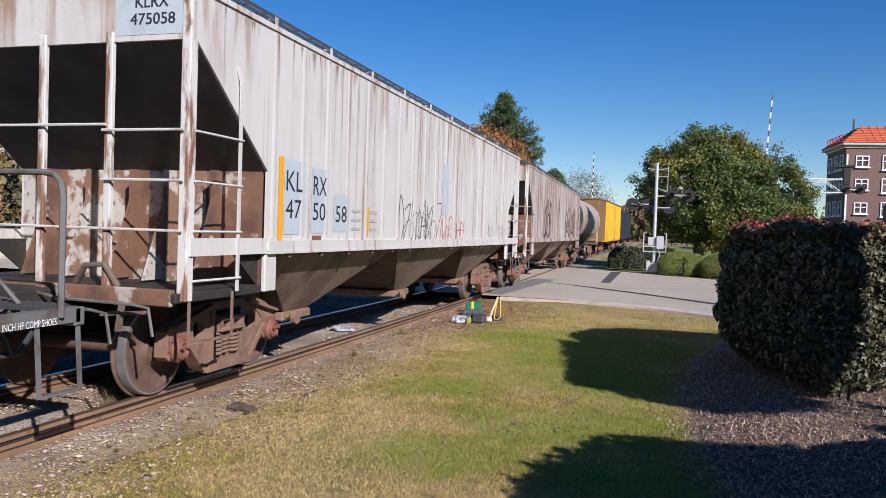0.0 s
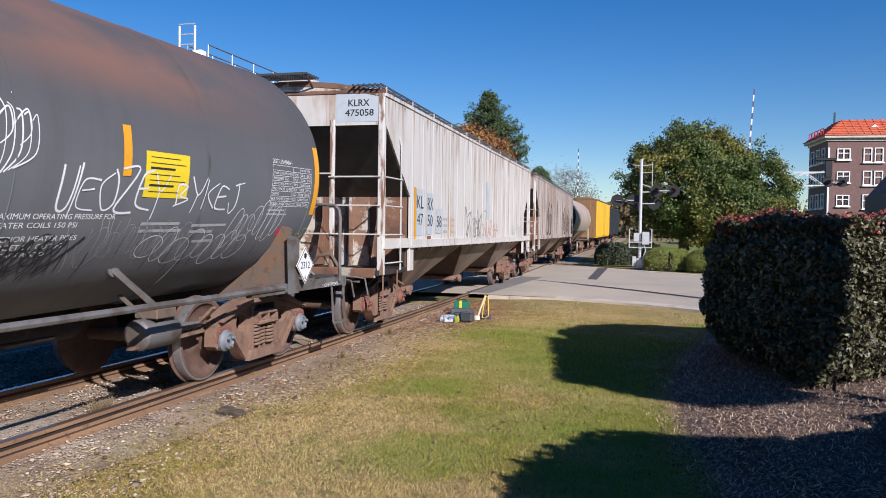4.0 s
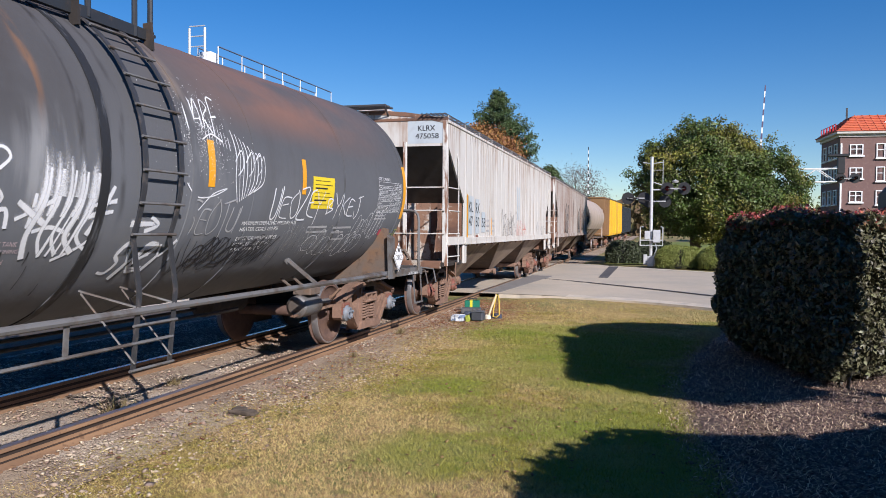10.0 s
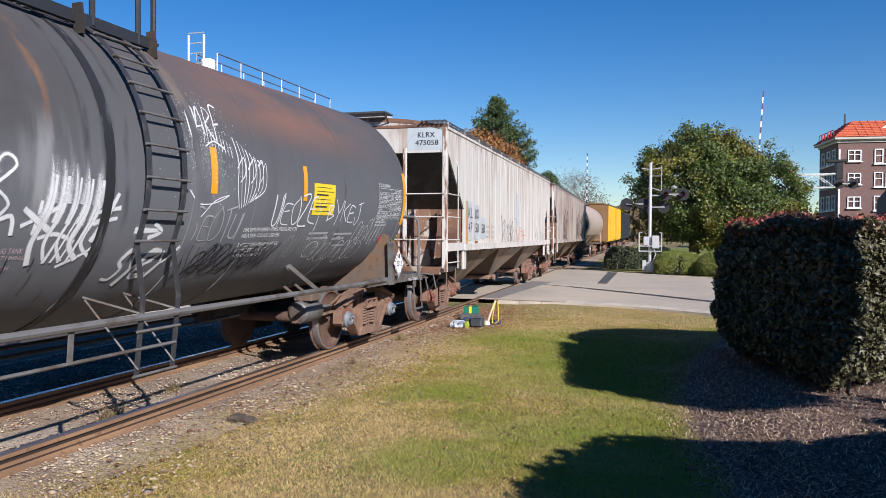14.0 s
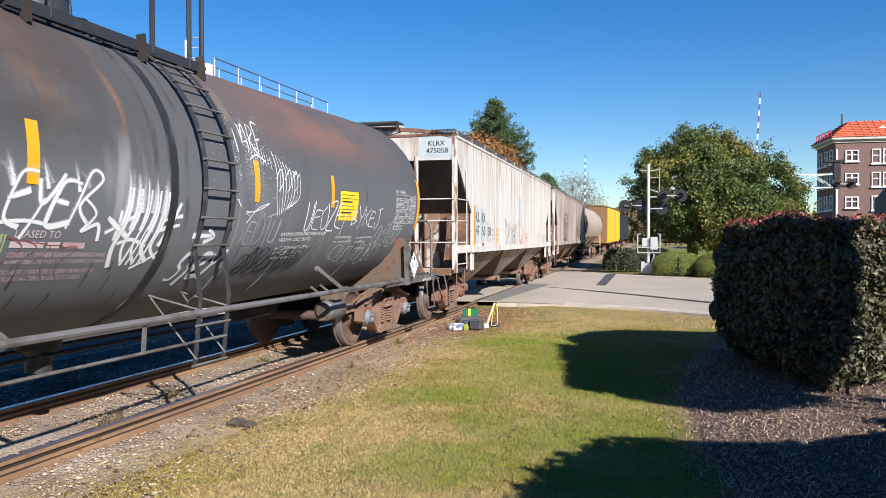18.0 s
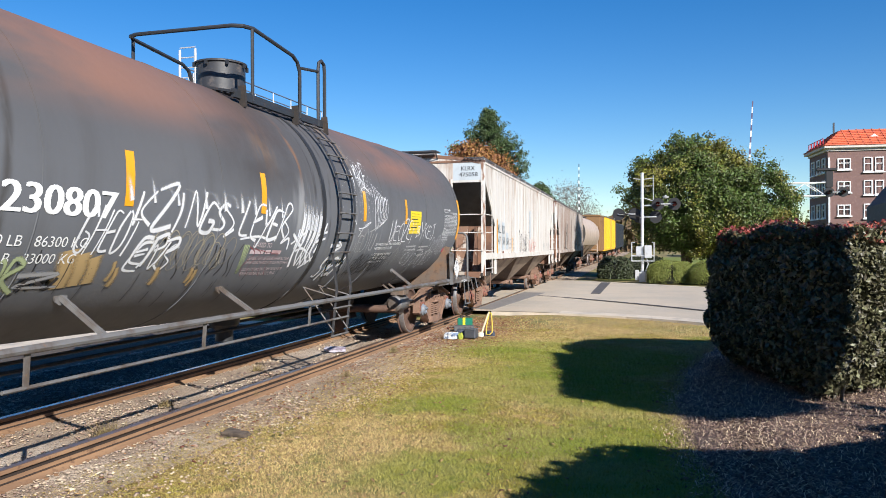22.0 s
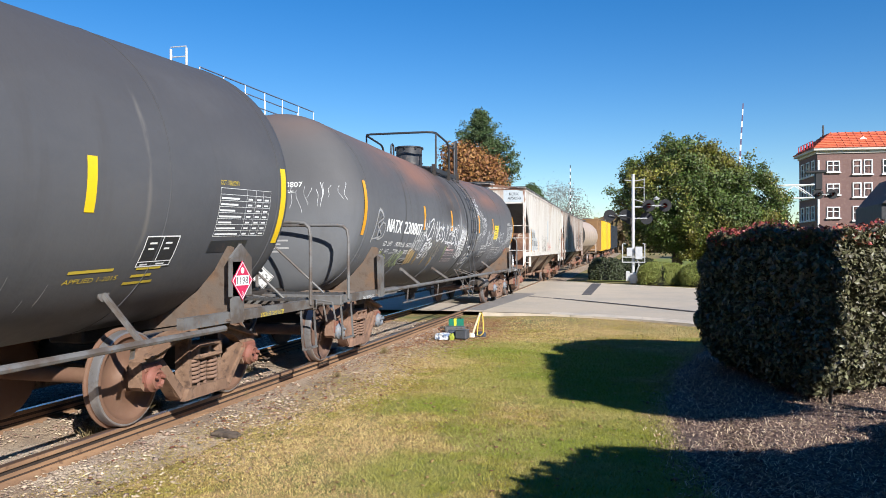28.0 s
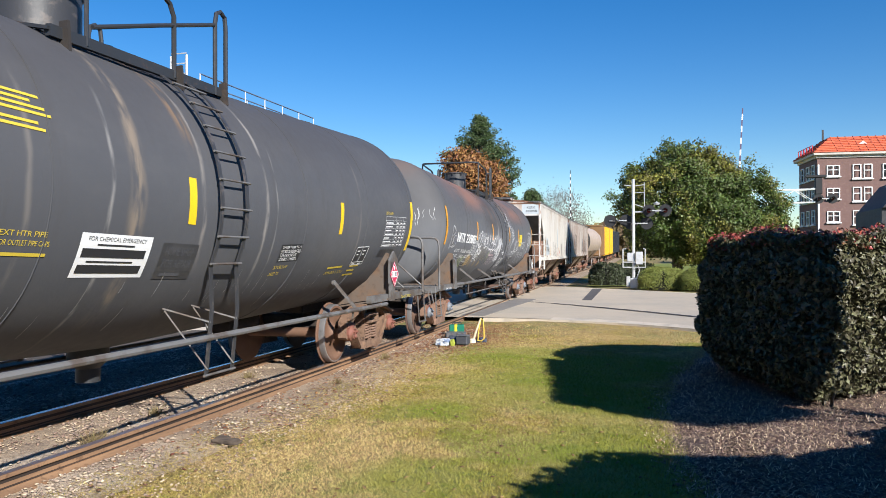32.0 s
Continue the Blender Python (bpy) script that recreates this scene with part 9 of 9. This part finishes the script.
def brick_building():
    b = thing("building", "brown brick building with red tiled hip roof", "building", at=pose(16.9, 89.9, 0.6, 0, 0, 5))
    W, D, H = 34, 7.0, 11.6
    s = Shape()
    s.box((W / 2, D / 2, H / 2), (W, D, H))
    part("wall", s, BRICK, b)
    e = Shape()
    e.box((W / 2, D / 2, H + 0.22), (W + 1.0, D + 1.0, 0.3), bev=0.05)
    e.box((W / 2, D / 2, H - 0.05), (W + 0.3, D + 0.3, 0.3))
    part("eave", e, mat("weathered cream paint", (0.50, 0.47, 0.42), 0.6, 0, [(2, (0.40, 0.37, 0.33), 0.45, 0.65, 0.7)]), b, "cream painted eaves")
    o, hr = 0.5, 2.0
    z = H + 0.37
    i = 2.0
    r = Shape()
    c = [(-o, -o, z), (W + o, -o, z), (W + o, D + o, z), (-o, D + o, z)]
    t = [(i, D / 2 - 1.2, z + hr), (W - i, D / 2 - 1.2, z + hr), (W - i, D / 2 + 1.2, z + hr), (i, D / 2 + 1.2, z + hr)]
    r.add(c + t, [(0, 1, 5, 4), (1, 2, 6, 5), (2, 3, 7, 6), (3, 0, 4, 7), (4, 5, 6, 7), (3, 2, 1, 0)])
    roof = part("roof", r, TILE, b, "red tiled hip roof")
    rows = 9
    for k in range(rows):
        u = k / rows
        a0 = Vector(c[0]).lerp(Vector(t[0]), u)
        a1 = Vector(c[1]).lerp(Vector(t[1]), u)
        q = Shape()
        q.tube([a0 + Vector((0, -0.02, 0.03)), a1 + Vector((0, -0.02, 0.03))], 0.07, 5)
        part("tile_course", q, TILE, roof)
        q = Shape()
        a2 = Vector(c[3]).lerp(Vector(t[3]), u)
        q.tube([a0 + Vector((-0.02, 0, 0.03)), a2 + Vector((-0.02, 0, 0.03))], 0.07, 5)
        part("tile_course", q, TILE, roof)
    for k in range(40):
        x = i + (W - 2 * i) * k / 39
        q = Shape()
        q.tube([(x, -o, z + 0.04), (x, D / 2 - 1.2, z + hr + 0.04)], 0.05, 5)
        part("tile_rib", q, TILE, roof)
    dm = Shape()
    dm.prism([(-0.9, 0), (0.9, 0), (0.9, 0.9), (0, 1.6), (-0.9, 0.9)], 0, 3.0, 'y')
    dob = part("dormer", dm, WHITE, b, "white dormer window", pose(4.9, 0.9, z + 0.35) @ Matrix.Scale(0.6, 4))
    dg = Shape()
    dg.box((0, -0.03, 0.5), (0.9, 0.05, 0.8))
    part("dormer_pane", dg, GLASS, dob)
    ch = Shape()
    ch.box((1.6, D / 2, z + hr - 0.1), (0.16, 0.16, 2.2))
    part("finial", ch, SLATE, b)
    for k in range(5):
        fe = Shape()
        yy = 0.6 + 1.15 * k
        fe.tube([(-0.3, yy, z + 0.1), (-0.3, yy, z + 0.9), (-0.3, yy + 0.9, z + 0.9), (-0.3, yy + 0.9, z + 0.1)], 0.05, 6)
        part("roof_rail", fe, RED_PAINT, b)
    for zc in (10.0, 7.55, 5.05, 2.5):
        for x in (1.6, 12.0, 15.5, 19.0, 22.5, 26.0, 29.5):
            window(b, pose(x, 0, zc), 1.3, 1.2, 2)
        for x in (3.95, 5.05, 6.9, 8.0):
            window(b, pose(x, 0, zc - 0.1), 0.85, 1.55, 1)
        for y in (1.3, 3.3, 5.4):
            window(b, pose(0, y, zc, 0, 0, -90), 1.1, 1.6, 1)
    p = Shape()
    p.box((0.10, -0.10, H / 2 - 0.4), (0.16, 0.16, H - 1.0))
    part("downpipe", p, WHITE, b, "white rain pipe at the corner")


brick_building()


def dark_house():
    h = thing("house", "dark slate townhouse with pointed gables", "house", at=pose(18.0, 70, 0.3, 0, 0, -2))
    s = Shape()
    s.box((8, 5, 2.6), (16, 10, 5.2))
    part("wall", s, SLATE, h)
    for k in range(4):
        g = Shape()
        x = 1.9 + 3.9 * k
        g.prism([(x - 1.9, 5.2), (x + 1.9, 5.2), (x, 7.6)], -0.3, 9.5, 'y')
        part("gable", g, SLATE, h)
        g = Shape()
        g.tube([(x, -0.35, 7.6), (x, -0.35, 8.3)], 0.06, 6)
        part("finial", g, SLATE, h)
        for zc in (3.9, 1.6):
            window(h, pose(x, 0, zc), 1.3, 1.4, 2)


dark_house()


# ---- far side of the line ----
def far_side():
    s = Shape()
    s.prism([(-60, -20), (-9.95, -20), (-9.95, 19.0), (-60, 19.0)], -0.3, -0.19, 'z')
    single("street", s, CONCRETE, "pale paved street beyond the track", "street", kind="structure")
    w = Shape()
    w.box((-27.0, 12, 0.33), (0.5, 40, 1.14), bev=0.03)
    single("wall", w, CONCRETE, "low pale masonry wall across the street", "wall", kind="structure")
    f = thing("fence", "dark slatted fence behind the wall", "fence")
    for i in range(60):
        q = Shape()
        q.box((-28, -8 + 0.7 * i, 0.63), (0.05, 0.5, 1.74))
        part("slat", q, SLATE, f)
    for z in (0.6, 1.4):
        q = Shape()
        q.box((-27.95, 12.5, z), (0.06, 43, 0.08))
        part("rail", q, SLATE, f)
    b = thing("building", "orange brick building across the street", "building", at=pose(-46, 30, -0.25))
    q = Shape()
    q.box((0, 0, 2.6), (10, 16, 5.2))
    part("wall", q, mat("orange brick", (0.32, 0.14, 0.07), 0.85, 0, [((1, 1, 8), (0.25, 0.10, 0.05), 0.45, 0.65, 0.8)], (30, 0.006)), b)
    q = Shape()
    q.box((0, 0, 5.35), (10.6, 16.6, 0.3))
    part("roof", q, SLATE, b)
    for y in (-5, -1.5, 2, 5.5):
        window(b, pose(5.0, y, 2.6, 0, 0, 90), 1.4, 1.6, 2)


far_side()


# ---- unseen walls added behind and at the right, to cut low sky light ----
def low_sky_walls():
    for name, c, size in (("sky_wall_south", (-5, -31, 5.2), (100, 2.0, 10.6)), ("sky_wall_east", (36, 10, 4.7), (2.0, 80, 9.6))):
        w = Shape()
        w.box(c, size)
        single(name, w, BRICK, "unseen plain brick wall added to cut low sky light", "wall", kind="structure")


low_sky_walls()


# ---- things left beside the track ----
def crumpled(name, label, category, x, y, z, size, material, seed):
    """A soft slumped thing with folds."""
    s = Shape()
    bmesh.ops.create_icosphere(s.bm, subdivisions=4, radius=1.0)
    for v in s.bm.verts:
        c = v.co.copy()
        k = 1 + 0.35 * noise.noise(c * 1.5 + Vector((seed * 5, 0, 0))) + 0.20 * abs(noise.noise(c * 3.2 + Vector((seed, 3, 0)))) + 0.08 * noise.noise(c * 8)
        q = Vector([math.copysign(abs(u) ** 0.7, u) for u in c])
        v.co = Vector((q.x * size[0] * k, q.y * size[1] * k, max(-0.75, q.z) * size[2] * k))
    single(name, s, material, label, category, at=pose(x, y, z + size[2] * 0.7), smooth=60)


def clutter():
    z = 0.01
    g = thing("tool_box", "green plastic tool box with a yellow band", "box", at=pose(-4.36, 16.75, z, 0, 0, 12))
    s = Shape()
    s.box((0, 0, 0.12), (0.34, 0.22, 0.22), bev=0.015)
    part("body", s, mat("green plastic", (0.01, 0.16, 0.10), 0.5, 0, [(8, (0.02, 0.11, 0.07), 0.5, 0.7, 0.6)]), g)
    s = Shape()
    s.box((-0.02, 0, 0.12), (0.075, 0.23, 0.228), bev=0.012)
    part("band", s, mat("yellow plastic", (0.62, 0.55, 0.03), 0.5), g, "yellow band")
    s = Shape()
    s.tube([(-0.1, 0, 0.23), (-0.1, 0, 0.27), (0.1, 0, 0.27), (0.1, 0, 0.23)], 0.012, 6)
    part("handle", s, DARK_PIPE, g)
    c = thing("crate", "grey metal crate in front of the tool box", "crate", at=pose(-4.24, 16.2, z, 0, 0, 8))
    s = Shape()
    s.box((0, 0, 0.06), (0.42, 0.3, 0.11), bev=0.012)
    metal = mat("grey metal", (0.13, 0.14, 0.155), 0.5, 0.3, [(9, (0.2, 0.2, 0.2), 0.5, 0.7, 0.6)])
    part("body", s, metal, c)
    for i in range(4):
        s = Shape()
        s.box((-0.16 + 0.107 * i, -0.155, 0.06), (0.03, 0.02, 0.1))
        part("rib", s, FRAME_GREY, c)
    c = thing("case", "dark grey plastic case on the stones", "case", at=pose(-3.74, 14.85, z, 0, 0, -6))
    s = Shape()
    s.box((0, 0, 0.10), (0.24, 0.2, 0.18), bev=0.02)
    part("body", s, mat("dark plastic", (0.06, 0.065, 0.078), 0.5, 0, [(9, (0.10, 0.10, 0.115), 0.5, 0.7, 0.6)]), c)
    s = Shape()
    s.box((0, 0, 0.196), (0.25, 0.21, 0.02), bev=0.006)
    part("lid", s, metal, c)
    dark = mat("dark blue cloth", (0.04, 0.05, 0.075), 0.9, 0, [(5, (0.08, 0.09, 0.12), 0.45, 0.65, 0.8)], (25, 0.02))
    crumpled("cloth", "crumpled white and blue cloth", "cloth", -4.10, 14.75, z, (0.14, 0.12, 0.08), mat("white cloth", (0.55, 0.58, 0.62), 0.9, 0, [(9, (0.14, 0.19, 0.3), 0.5, 0.55, 0.95)], (25, 0.02)), 2)
    crumpled("bag", "slumped dark blue cloth bag", "bag", -3.99, 15.1, z, (0.13, 0.12, 0.09), dark, 1)
    crumpled("bag", "small lime green bag", "bag", -3.92, 14.7, z, (0.045, 0.05, 0.075), mat("lime cloth", (0.30, 0.34, 0.04), 0.8), 4)
    crumpled("bag", "dark grey canvas bag beside the stand", "bag", -3.52, 15.5, z, (0.11, 0.1, 0.05), dark, 3)
    crumpled("litter", "pale crumpled litter between the rails", "litter", -5.62, 12.4, z, (0.18, 0.11, 0.05), mat("pale litter", (0.42, 0.40, 0.46), 0.8, 0, [(8, (0.2, 0.15, 0.2), 0.5, 0.62, 0.9)]), 5)
    st = thing("flag_stand", "bent yellow metal stand with a pale post", "stand", at=pose(-3.52, 15.3, z) @ Matrix.Scale(0.76, 4))
    s = Shape()
    s.tube([(-0.16, 0, 0.02), (-0.08, 0, 0.28), (0.06, 0.02, 0.66)], 0.028, 8)
    part("post", s, mat("cream paint", (0.72, 0.62, 0.42), 0.6), st)
    s = Shape()
    s.tube([(0.06, 0.02, 0.66), (0.13, 0, 0.62), (0.15, 0, 0.35), (0.15, 0, 0.12), (0.08, 0, 0.05), (-0.02, 0, 0.06), (0.0, 0, 0.3), (0.06, 0.02, 0.62)], 0.016, 8)
    part("loop", s, mat("yellow paint", (0.70, 0.50, 0.08), 0.55), st)
    s = Shape()
    s.lathe([(0.0, 0.09), (0.08, 0.085), (0.11, 0.03), (0.11, 0.0)], 14, 'z', (-0.17, 0, 0))
    part("foot", s, mat("cream foot", (0.7, 0.64, 0.5), 0.6), st)
    crumpled("bark_piece", "dark piece of rotten wood on the stones", "debris", -4.05, 6.6, 0.0, (0.15, 0.05, 0.03), BARK, 7)
    crumpled("bark_piece", "dark piece of rotten wood on the stones", "debris", -4.16, 6.72, 0.0, (0.07, 0.04, 0.025), BARK, 9)


clutter()
motions()
